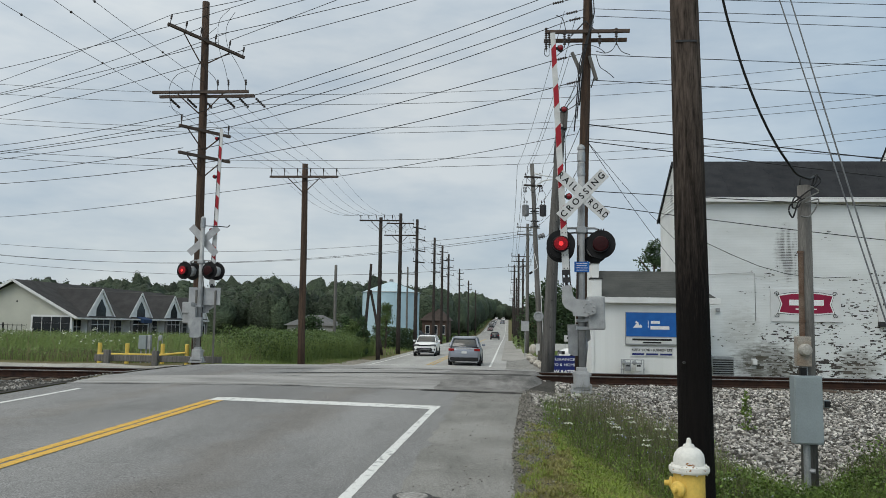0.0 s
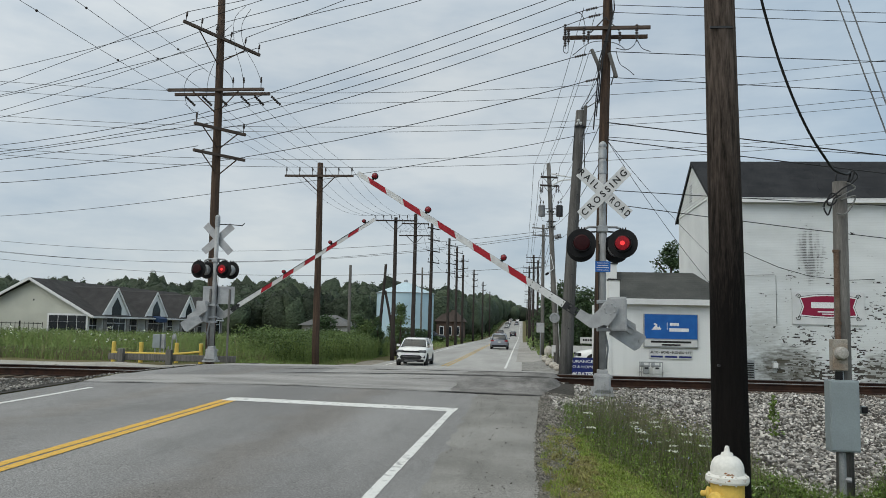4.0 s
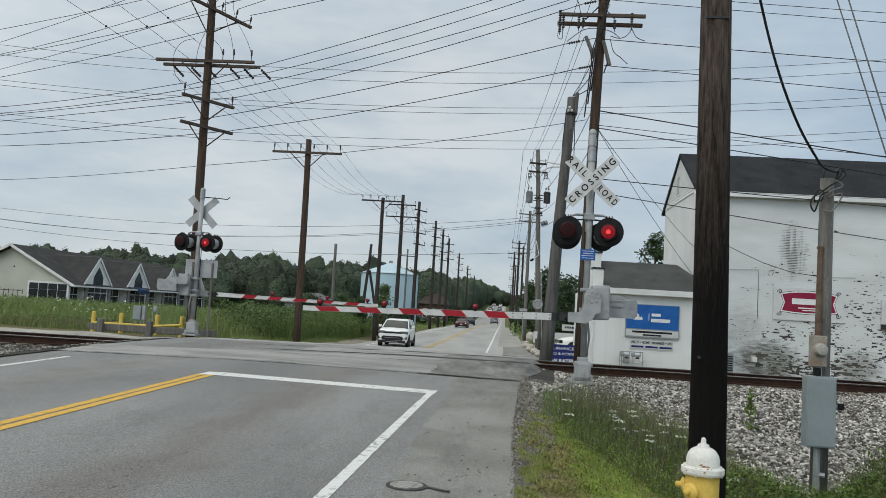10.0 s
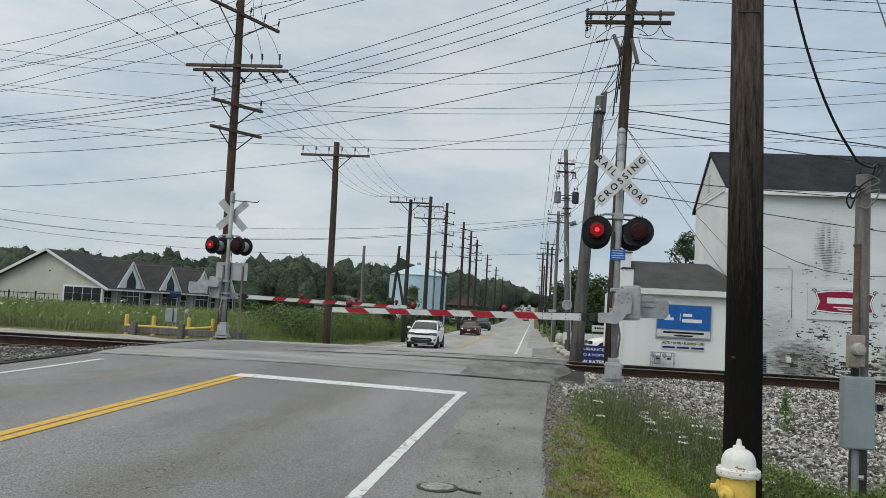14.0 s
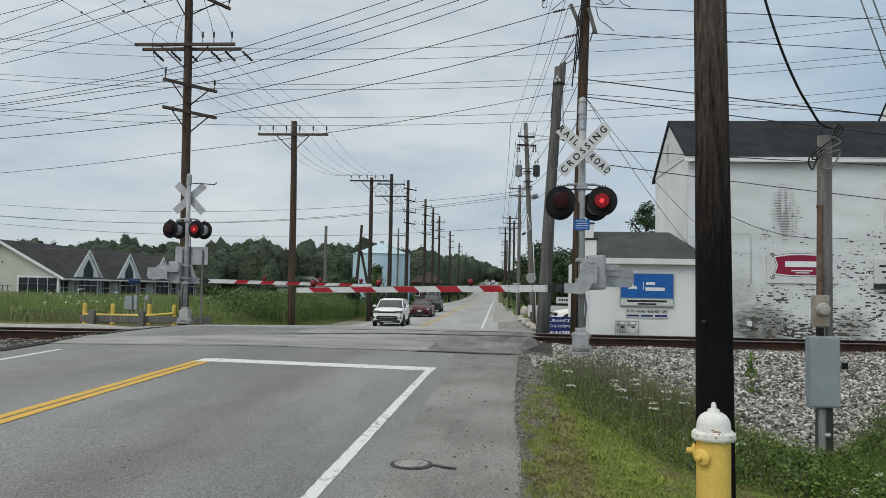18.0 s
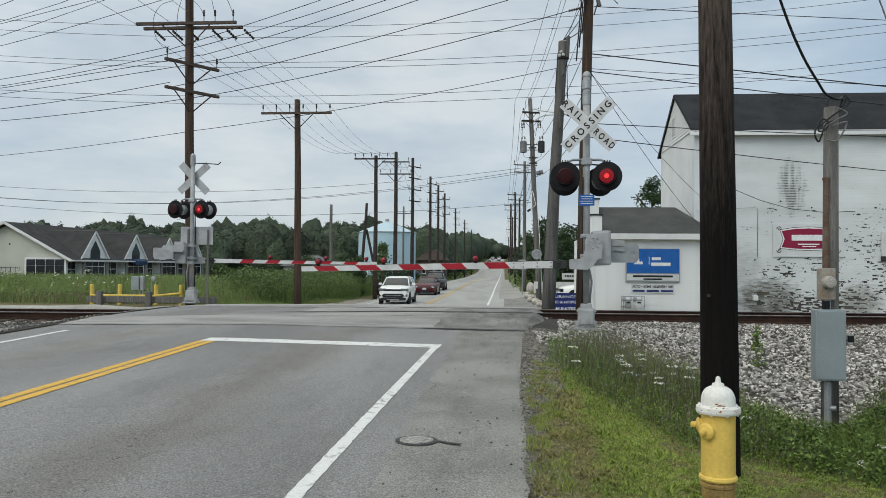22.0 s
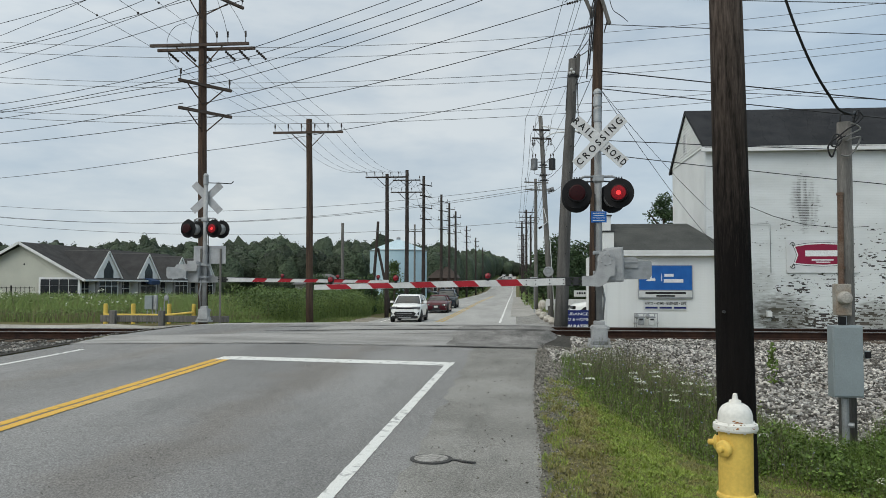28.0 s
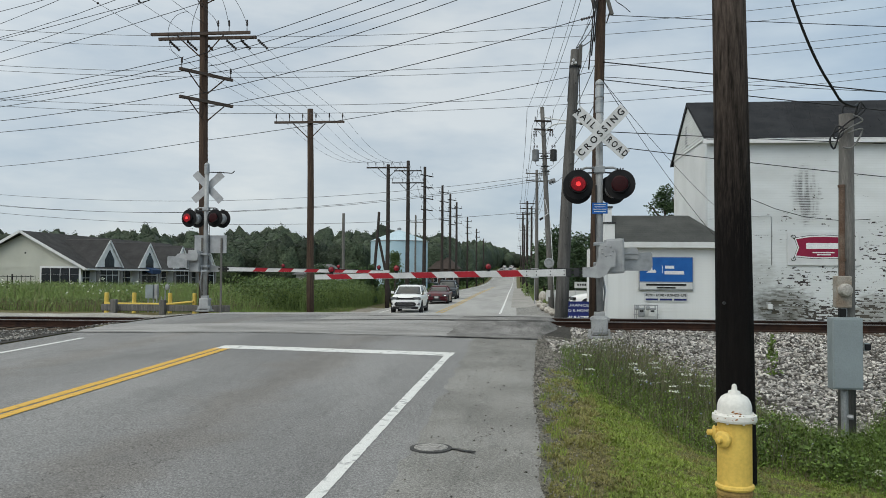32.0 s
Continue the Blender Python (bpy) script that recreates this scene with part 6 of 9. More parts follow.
    mj = n("ShaderNodeMixRGB")
    mj.inputs[2].default_value = (0.5, 0.51, 0.5, 1)
    l(mth("MULTIPLY", joint, 0.35), mj.inputs[0])
    l(c1.outputs[0], mj.inputs[1])
    c2 = n("ShaderNodeValToRGB")
    e = c2.color_ramp.elements
    e[0].color, e[1].color = (0.035, 0.030, 0.028, 1), (0.12, 0.10, 0.088, 1)
    l(wn.outputs["Value"], c2.inputs[0])
    mf = n("ShaderNodeMixRGB")
    l(flaked, mf.inputs[0])
    l(mj.outputs[0], mf.inputs[1])
    l(c2.outputs[0], mf.inputs[2])
    # a brown damp stain and a sooty streak with shapes of their own
    last = mf.outputs[0]
    for cx, cz, sx, sz, col, amt in ((10.9, 0.25, 1.55, 1.0, (0.062, 0.056, 0.038, 1), 0.92), (11.92, 4.9, 0.62, 1.35, (0.085, 0.08, 0.076, 1), 0.95), (14.6, 0.2, 1.1, 0.85, (0.12, 0.11, 0.085, 1), 0.6), (9.9, 1.6, 0.9, 1.2, (0.24, 0.24, 0.21, 1), 0.35)):
        dx = mth("DIVIDE", mth("SUBTRACT", sep.outputs["X"], cx), sx)
        dz = mth("DIVIDE", mth("SUBTRACT", sep.outputs["Z"], cz), sz)
        d2 = mth("ADD", mth("MULTIPLY", dx, dx), mth("MULTIPLY", dz, dz))
        wob = mth("MULTIPLY_ADD", fine.outputs["Fac"], 1.4, -0.7)
        k = mth("MULTIPLY", mth("MAXIMUM", mth("SUBTRACT", 1.0, mth("ADD", d2, wob)), 0.0), amt * 1.3)
        k = mth("MINIMUM", k, amt)
        if cz < 3:
            k = mth("MULTIPLY", k, mth("MULTIPLY_ADD", wn.outputs["Value"], 0.60, 0.50))
        if cz > 3:
            sn = n("ShaderNodeTexNoise")
            sn.inputs["Scale"].default_value, sn.inputs["Detail"].default_value = 4.5, 3
            sp = n("ShaderNodeMapping")
            sp.inputs["Scale"].default_value = (1.0, 1.0, 0.12)
            l(tc.outputs["Object"], sp.inputs[0])
            l(sp.outputs[0], sn.inputs["Vector"])
            streak = mth("MINIMUM", mth("MAXIMUM", mth("MULTIPLY_ADD", sn.outputs["Fac"], 7.0, -2.9), 0.25), 1.0)
            k = mth("MULTIPLY", k, mth("MULTIPLY", streak, mth("MULTIPLY_ADD", mth("LESS_THAN", fz, 0.5), 0.75, 0.25)))
        ms = n("ShaderNodeMixRGB")
        ms.inputs[2].default_value = col
        l(k, ms.inputs[0])
        l(last, ms.inputs[1])
        last = ms.outputs[0]
    l(last, p.inputs["Base Color"])
    p.inputs["Roughness"].default_value = 0.85
    bp = n("ShaderNodeBump")
    bp.inputs["Strength"].default_value, bp.inputs["Distance"].default_value = 0.5, 0.012
    h = mth("SUBTRACT", mth("SUBTRACT", 1.0, mth("MULTIPLY", flaked, 0.6)), mth("MULTIPLY", joint, 0.5))
    l(h, bp.inputs["Height"])
    l(bp.outputs[0], p.inputs["Normal"])
    return m


def build_warehouse():
    x0, x1, y0, y1, zb, ze, zr = 7.95, 40.0, 34.0, 41.0, -0.6, 7.30, 9.45
    t = thing("brick_building", pose(0, 0, 0), "tall white painted brick building with flaking paint and dark roof", "building")
    ym = (y0 + y1) / 2
    FB = brick_paint()
    raw("front_wall", [(x0, y0, zb), (x1, y0, zb), (x1, y0, ze), (x0, y0, ze), (x0, y0 + 0.35, zb), (x1, y0 + 0.35, zb), (x1, y0 + 0.35, ze), (x0, y0 + 0.35, ze)], [(0, 1, 2, 3), (5, 4, 7, 6), (3, 2, 6, 7), (4, 0, 3, 7), (1, 5, 6, 2), (4, 5, 1, 0)], FB, t, "white painted brick wall with paint flaking to dark brick")
    WP = mat("plain_white_render", (0.74, 0.75, 0.74), (0.66, 0.67, 0.66), 0.8, 0.8, bump=0.08, fine=0.06)
    raw("rear_wall", [(x0, y1 - 0.35, zb), (x1, y1 - 0.35, zb), (x1, y1 - 0.35, ze), (x0, y1 - 0.35, ze), (x0, y1, zb), (x1, y1, zb), (x1, y1, ze), (x0, y1, ze)], [(0, 1, 2, 3), (5, 4, 7, 6), (3, 2, 6, 7), (4, 0, 3, 7), (1, 5, 6, 2)], WP, t)
    for xx, nm in ((x0 + 0.002, "gable_wall"), (x1 - 0.3, "gable_wall")):
        bm = B()
        prism(bm, [(y0 + 0.36, zb), (y1 - 0.36, zb), (y1 - 0.36, ze), (y0 + 0.36, ze)], Matrix(((0, 0, 1, xx), (1, 0, 0, 0), (0, 1, 0, 0), (0, 0, 0, 1))), 0.28)
        part(nm, bm, WP, t, "plain white wall")
        bm = B()
        prism(bm, [(y0 + 0.02, ze + 0.002), (y1 - 0.02, ze + 0.002), (ym, zr - 0.03)], Matrix(((0, 0, 1, xx), (1, 0, 0, 0), (0, 1, 0, 0), (0, 0, 0, 1))), 0.28)
        part("gable", bm, SIDING, t, "white clapboard gable")
    # clapboards on the visible gable
    n = 16
    for i in range(n):
        f = i / n
        z = ze + (zr - ze) * f
        hw = (y1 - y0) / 2 * (1 - f - 1.0 / n)
        bm = box(B(), (x0 - 0.02, ym, z + 0.07), (0.02, 2 * hw + 0.30, 0.140), Matrix.Rotation(0.20, 3, "Y"))
        part("clapboard", bm, SIDING, t)
    wv = part("gable_vent", box(B(), (x0 - 0.05, ym + 0.2, 8.05), (0.06, 0.55, 0.95), bevel=0.01), TRIM_W, t)
    for k in range(7):
        part("slat", box(B(), (x0 - 0.085, ym + 0.2, 7.70 + 0.12 * k), (0.03, 0.46, 0.05), Matrix.Rotation(0.5, 3, "Y")), SIGN_BACK, wv)
    # roof
    o, th = 0.35, 0.09
    sl = (zr - ze) / (ym - y0)
    for sg, yy in ((-1, y0), (1, y1)):
        ye = yy + sg * o
        zl = ze - sl * o + 0.10
        vs = [(x0 - 0.12, ye, zl), (x1, ye, zl), (x1, ym, zr + 0.10), (x0 - 0.12, ym, zr + 0.10)]
        vs += [(x, y, z - th) for x, y, z in vs]
        fs = [(0, 1, 2, 3), (7, 6, 5, 4), (0, 4, 5, 1), (3, 7, 4, 0), (1, 5, 6, 2)]
        if sg > 0:
            fs = [tuple(reversed(f)) for f in fs]
        rf = raw("roof", vs, fs, SHINGLE_DK, t, "charcoal shingle roof slope")
        if sg < 0:
            nn = 26
            ln = math.hypot(ym - ye, zr + 0.1 - zl)
            for i in range(nn):
                f = (i + 0.5) / nn
                bm = B()
                x = x0 - 0.12
                while x < x1 - 0.1:
                    w = random.uniform(0.8, 1.1)
                    w = min(w, x1 - x)
                    box(bm, (x + w / 2, ye + (ym - ye) * f, zl + (zr + 0.1 - zl) * f + 0.008), (w - 0.02, ln / nn + 0.02, 0.012), Matrix.Rotation(math.atan(sl), 3, "X"))
                    x += w
                c = part("shingle_course", bm, SHINGLE_DK, rf)
                tagged(c, kind="stuff")
    part("eaves_board", box(B(), ((x0 + x1) / 2, y0 - o + 0.02, ze - sl * o + 0.04), (x1 - x0 + 0.5, 0.05, 0.20), bevel=0.006), TRIM_W, t)
    part("rake_board", box(B(), (x0 - 0.10, (y1 + ym) / 2 + 0.15, (ze + zr) / 2 - 0.12), (0.03, math.hypot(3.85, zr - ze + 0.2), 0.05), Matrix.Rotation(-math.atan(sl), 3, "X")), STEEL_DK, t)
    part("rake_board", box(B(), (x0 - 0.10, (y0 + ym) / 2 - 0.15, (ze + zr) / 2 - 0.12), (0.03, math.hypot(3.85, zr - ze + 0.2), 0.05), Matrix.Rotation(math.atan(sl), 3, "X")), STEEL_DK, t)
    part("cornice", box(B(), ((x0 + x1) / 2, y0 - 0.12, ze - 0.14), (x1 - x0, 0.24, 0.12), bevel=0.01), TRIM_W, t)
    bm = B()
    cyl(bm, (8.75, 35.2, 7.4), (8.75, 35.2, 8.35), 0.06, seg=8)
    part("roof_vent", bm, WIRE, t)
    # conduit on the wall
    tube([(7.99, 33.92, 3.9), (10.4, 33.92, 4.05), (10.5, 33.92, 4.0), (10.5, 33.92, 2.0)], 0.012, "wall_conduit", SIGN_BACK, t)
    tube([(8.2, 33.93, 5.45), (9.49, 33.6, 4.76), (10.54, 33.6, 4.31), (11.73, 33.6, 3.97), (13.12, 33.6, 3.82), (14.42, 33.94, 3.9)], 0.014, "wall_cable", WIRE, t)
    part("wall_meter", box(B(), (10.40, 33.90, 0.30), (0.20, 0.18, 0.22), bevel=0.02), TRIM_W, t)
    part("wall_fixture", box(B(), (8.95, 33.9, 2.45), (0.16, 0.12, 0.16), bevel=0.02), GALV, t)
    # store sign
    s = thing("store_sign", pose(12.56, y0 - 0.04, 2.68), "white sign with crimson scrolled panel on a brick wall", "sign")
    part("board", box(B(), (0, 0, 0), (2.85, 0.04, 1.36), bevel=0.006), mat("sign_board_white", (0.62, 0.63, 0.63), (0.56, 0.57, 0.57), 2.0, 0.6, bump=0.03, fine=0.05), s)
    poly = [(-1.15, -0.40), (-0.6, -0.46), (0, -0.48), (0.6, -0.46), (1.15, -0.40), (1.02, 0.0), (1.15, 0.40), (0.6, 0.50), (0, 0.53), (-0.6, 0.50), (-1.15, 0.40), (-1.02, 0.0)]
    YM = Matrix(((1, 0, 0, 0), (0, 0, -1, -0.024), (0, 1, 0, 0), (0, 0, 0, 1)))
    poly = [(x * 0.94, z * 0.84 + 0.06) for x, z in poly]
    for nm_, kx_, kz_, lift_, pm in (("panel_rim", 1.075, 1.17, 0.0, LETTER_B), ("panel_border", 1.055, 1.125, 0.003, LETTER_W)):
        bm = B()
        prism(bm, [(x * kx_, (z - 0.06) * kz_ + 0.06) for x, z in poly], Matrix.Translation((0, -lift_, 0)) @ YM, 0.006)
        part(nm_, bm, pm, s)
    bm = B()
    prism(bm, poly, Matrix.Translation((0, -0.007, 0)) @ YM, 0.006)
    part("crimson_panel", bm, mat("crimson", (0.26, 0.015, 0.05), (0.22, 0.012, 0.042), 2.0, 0.5, bump=0.02, fine=0.05), s, "crimson panel")
    for sx in (-1, 1):
        for sz in (-1, 1):
            pts = [(sx * (1.17 + 0.11 * (1 - k / 16) * math.cos(k * 0.55)), -0.03, 0.04 + sz * (0.44 + 0.11 * (1 - k / 16) * math.sin(k * 0.55))) for k in range(15)]
            tube(pts, 0.014, "scroll", LETTER_B, s)
    bm = B()
    box(bm, (0.02, -0.040, 0.12), (1.40, 0.006, 0.24))
    box(bm, (0, -0.040, -0.15), (0.86, 0.006, 0.05))
    box(bm, (0.02, -0.040, -0.24), (0.56, 0.006, 0.04))
    part("text_bars", bm, LETTER_W, s)
    v = thing("wall_sign", pose(16.25, y0 - 0.05, 2.55), "pale framed board fixed to the brick wall", "sign")
    part("board", box(B(), (0, 0, 0), (1.6, 0.06, 1.0), bevel=0.01), SIGN_W, v)
    bm = B()
    for k in range(3):
        box(bm, (0, -0.034, 0.22 - 0.24 * k), (1.2 - 0.2 * k, 0.006, 0.08))
    part("text_bars", bm, LETTER_B, v)
    wi = part("window", box(B(), (16.55, y0 - 0.04, 5.33), (1.32, 0.10, 1.86), bevel=0.01), TRIM_W, t, "tall dark window in a white frame")
    for kx in (-0.3, 0.3):
        for kz in (-0.42, 0.42):
            part("pane", box(B(), (16.55 + kx, y0 - 0.10, 5.33 + kz), (0.54, 0.03, 0.78)), GLASS_DK, wi)
    part("ledge", box(B(), (0, -0.05, -0.60), (1.6, 0.18, 0.2), bevel=0.01), STEEL_DK, v)
    # air conditioner
    a = thing("air_conditioner", pose(8.75, 32.9, -0.45), "grey louvred air conditioning unit on the ground", "air conditioner")
    part("case", box(B(), (0, 0, 0.52), (0.9, 0.8, 0.95), bevel=0.03), GALV, a)
    for k in range(9):
        part("louvre", box(B(), (0, -0.415, 0.14 + 0.09 * k), (0.8, 0.03, 0.035), Matrix.Rotation(0.5, 3, "X")), STEEL_DK, a)
    # higher roof behind
    h = thing("rear_building", pose(0, 0, 0), "white gabled building with dark roof behind the brick one", "building")
    bm = B()
    prism(bm, [(43.0, -0.6), (52.0, -0.6), (52.0, 9.0), (47.5, 13.0), (43.0, 9.0)], Matrix(((0, 0, 1, 22.6), (1, 0, 0, 0), (0, 1, 0, 0), (0, 0, 0, 1))), 20)
    part("wall", bm, SIDING, h)
    for sg in (-1, 1):
        bm = box(B(), (32.86, 47.5 + sg * 2.35, 11.05), (20.6, 6.3, 0.10), Matrix.Rotation(-sg * math.atan2(4.0, 4.5), 3, "X"))
        part("roof", bm, SHINGLE_DK, h)


build_warehouse()


# ---- clubhouse beyond the meadow ----
def build_clubhouse():
    xr, hw, y0, y1, zb, ze, zr = -43.1, 5.6, 66.0, 95.0, -0.8, 2.15, 5.15
    t = thing("clubhouse", pose(0, 0, 0), "long cream clubhouse with dark roof and gabled dormers", "building")
    CREAM = mat("cream_siding", (0.50, 0.50, 0.43), (0.44, 0.44, 0.38), 0.7, 0.8, bump=0.05, fine=0.06)
    STONEW = mat("grey_stone_pier", (0.24, 0.23, 0.22), (0.16, 0.155, 0.15), 2.5, 0.9, bump=0.4, bscale=12)
    CLUB_ROOF = mat("brown_grey_shingle", (0.060, 0.058, 0.058), (0.042, 0.041, 0.041), 1.2, 0.95, bump=0.4, bscale=30, fine=0.3, spec=0.1)
    bm = B()
    prism(bm, [(xr - hw, zb), (xr + hw - 0.5, zb), (xr + hw - 0.5, ze), (xr, zr - 0.25), (xr - hw, ze)], Matrix(((1, 0, 0, 0), (0, 0, -1, y1), (0, 1, 0, 0), (0, 0, 0, 1))), y1 - y0)
    w = part("wall", bm, CREAM, t, "cream siding wall")
    CLAP = 16
    for i in range(CLAP):
        part("siding_board", box(B(), (xr - 0.3, y0 - 0.012, zb + 0.09 + 0.18 * i), (2 * hw - 0.7, 0.02, 0.165)), CREAM, w)
    # roof slopes
    for sg in (-1, 1):
        ex = xr + sg * (hw + 0.5)
        ez = ze - 0.28
        vs = [(ex, y0 - 0.6, ez), (ex, y1 + 0.6, ez), (xr, y1 + 0.6, zr), (xr, y0 - 0.6, zr)]
        vs += [(x, y, z - 0.16) for x, y, z in vs]
        fs = [(0, 1, 2, 3), (7, 6, 5, 4), (0, 4, 5, 1), (3, 7, 4, 0), (1, 5, 6, 2)]
        raw("roof", vs, fs if sg > 0 else [tuple(reversed(f)) for f in fs], CLUB_ROOF, t, "dark grey shingle roof")
        ln = math.hypot(hw + 0.5, zr - ez)
        bm = box(B(), ((ex + xr) / 2, y0 - 0.62, (ez + zr) / 2 - 0.09), (ln, 0.06, 0.22), Matrix.Rotation(sg * math.atan2(zr - ez, hw + 0.5), 3, "Y"))
        part("rake_board", bm, TRIM_W, t, "white rake board")
    part("gable_vent", ball(B(), (xr + 0.2, y0 - 0.03, 3.2), 0.08, (1, 0.3, 1)), STEEL_DK, t)
    part("gutter", box(B(), (xr + hw + 0.55, (y0 + y1) / 2, ze - 0.36), (0.14, y1 - y0 + 1.2, 0.14)), TRIM_W, t)
    # glazed bay on the gable end
    wx0, wx1 = -41.35, -37.6
    wi = part("window", box(B(), ((wx0 + wx1) / 2, y0 - 0.15, 0.95), (wx1 - wx0, 0.30, 2.2)), TRIM_W, t, "white framed window bank")
    for k in range(4):
        w_ = (wx1 - wx0 - 0.3) / 4
        for z, h in ((1.62, 0.45), (0.85, 0.9)):
            part("pane", box(B(), (wx0 + 0.15 + w_ * (k + 0.5), y0 - 0.31, z), (w_ - 0.06, 0.03, h + 0.08)), GLASS_DK, wi)
    # dormers and bays along the road side
    xe = xr + hw - 0.15
    for k, yc in enumerate((70.0, 78.0, 86.0, 93.5)):
        hwid = 2.35
        bm = B()
        prism(bm, [(yc - hwid, zb), (yc + hwid, zb), (yc + hwid, ze), (yc, 4.25), (yc - hwid, ze)], Matrix(((0, 0, 1, xe - 3.7), (1, 0, 0, 0), (0, 1, 0, 0), (0, 0, 0, 1))), 4.05)
        d = part("dormer", bm, TRIM_W, t, "white gabled dormer")
        for sg in (-1, 1):
            ln = math.hypot(hwid + 0.35, 4.5 - ze + 0.35)
            bm = box(B(), (xe - 1.72, yc + sg * (hwid + 0.35) / 2, (4.5 + ze - 0.35) / 2), (4.2, ln, 0.16), Matrix.Rotation(-sg * math.atan2(4.5 - ze + 0.35, hwid + 0.35), 3, "X"))
            part("dormer_roof", bm, CLUB_ROOF, d)
            bm = box(B(), (xe + 0.41, yc + sg * (hwid + 0.35) / 2, (4.5 + ze - 0.35) / 2 - 0.06), (0.06, ln, 0.20), Matrix.Rotation(-sg * math.atan2(4.5 - ze + 0.35, hwid + 0.35), 3, "X"))
            part("dormer_rake", bm, TRIM_W, d)
        # a thin strip paler than the roof marks the dormer's ridge line
        part("ridge_cap", box(B(), (xe - 1.72, yc, 4.56), (4.2, 0.20, 0.07), bevel=0.01), mat("pale_ridge", (0.13, 0.125, 0.12), (0.10, 0.096, 0.092), 2.0, 0.9, bump=0.1), d, "paler ridge cap")
        bm = B()
        prism(bm, [(yc - 0.85, 1.85), (yc + 0.85, 1.85), (yc + 0.85, 2.7), (yc, 3.65), (yc - 0.85, 2.7)], Matrix(((0, 0, 1, xe + 0.34), (1, 0, 0, 0), (0, 1, 0, 0), (0, 0, 0, 1))), 0.03)
        part("gable_window", bm, GLASS_DK, d, "dark arched gable window")
        for j in range(3):
            part("pane", box(B(), (xe + 0.36, yc - 1.1 + 1.1 * j, 0.5), (0.03, 0.98, 1.5)), GLASS_DK, d)
            part("transom_pane", box(B(), (xe + 0.36, yc - 1.1 + 1.1 * j, 1.52), (0.03, 0.98, 0.40)), GLASS_DK, d)
        for sg in (-1, 1):
            part("pier", box(B(), (xe + 0.40, yc + sg * 2.08, 0.42), (0.16, 0.46, 2.5)), STONEW, d, "grey stone pier")
    for k, yc in enumerate((67.0, 74.0, 82.0, 90.0)):
        wi = part("window", box(B(), (xe - 0.32, yc, 0.8), (0.12, 2.4, 1.9)), TRIM_W, t)
        for j in range(2):
            part("pane", box(B(), (xe - 0.25, yc - 0.58 + 1.16 * j, 0.5), (0.03, 1.05, 1.0)), GLASS_DK, wi)
            part("transom_pane", box(B(), (xe - 0.25, yc - 0.58 + 1.16 * j, 1.37), (0.03, 1.05, 0.60)), GLASS_DK, wi)
    part("awning", box(B(), (xe + 0.7, 78.0, 1.75), (0.9, 1.8, 0.4), Matrix.Rotation(0.3, 3, "Y")), mat("awning_blue", (0.03, 0.06, 0.13), (0.04, 0.07, 0.15), 2, 0.8), t, "dark blue awning")
    # railing in front
    f = thing("metal_fence", pose(0, 0, 0), "black metal picket fence before the cream clubhouse", "fence")
    for z in (1.15, 0.1):
        part("fence_rail", box(B(), (-46.5, 62.0, z), (14.0, 0.05, 0.05)), BLACK, f)
    for k in range(36):
        part("picket", box(B(), (-53.4 + 0.4 * k, 62.0, 0.50), (0.03 if k % 6 else 0.09, 0.03 if k % 6 else 0.09, 1.5 if k % 6 else 1.7)), BLACK, f)


build_clubhouse()


# ---- water tank and far houses ----
def build_tank():
    t = thing("water_tank", pose(-17.35, 117, -0.9), "pale blue steel water tank with shallow cone roof", "water tank")
    R, H = 4.25, 7.3
    BLUE = mat("pale_blue_steel", (0.42, 0.56, 0.63), (0.37, 0.51, 0.58), 0.6, 0.5, bump=0.02, fine=0.05, stretch=(1, 1, 0.3))
    seg = 32
    for k in range(4):
        for j in range(12):
            a0, a1 = 2 * math.pi * (j + 0.5 * (k % 2)) / 12, 2 * math.pi * (j + 1 + 0.5 * (k % 2)) / 12
            bm = B()
            z0, z1 = H * k / 4 + 0.008, H * (k + 1) / 4 - 0.008
            pts = [a0 + 0.002 + (a1 - a0 - 0.004) * i / 4 for i in range(5)]
            va = [bm.verts.new((R * math.cos(a), R * math.sin(a), z0)) for a in pts]
            vb = [bm.verts.new((R * math.cos(a), R * math.sin(a), z1)) for a in pts]
            for i in range(4):
                bm.faces.new((va[i], va[i + 1], vb[i + 1], vb[i]))
            part("steel_panel", bm, BLUE, t, smooth=True)
    part("tank_core", lathe(B(), [(R - 0.03, 0.0), (R - 0.03, H)], 48), BLUE, t, smooth=False)
    part("roof", lathe(B(), [(R + 0.12, H), (R + 0.12, H + 0.08), (0.25, H + 1.75), (0.2, H + 1.8)], 48), mat("pale_tank_roof", (0.45, 0.57, 0.63), (0.40, 0.52, 0.58), 0.7, 0.5, bump=0.02), t, "paler cone roof")
    part("rail", lathe(B(), [(R + 0.15, H + 0.02), (R + 0.17, H + 0.06), (R + 0.15, H + 0.1)], 40), GALV, t)
    part("cupola", lathe(B(), [(0.3, H + 1.75), (0.3, H + 2.05), (0.05, H + 2.15)], 14), GALV, t)


build_tank()


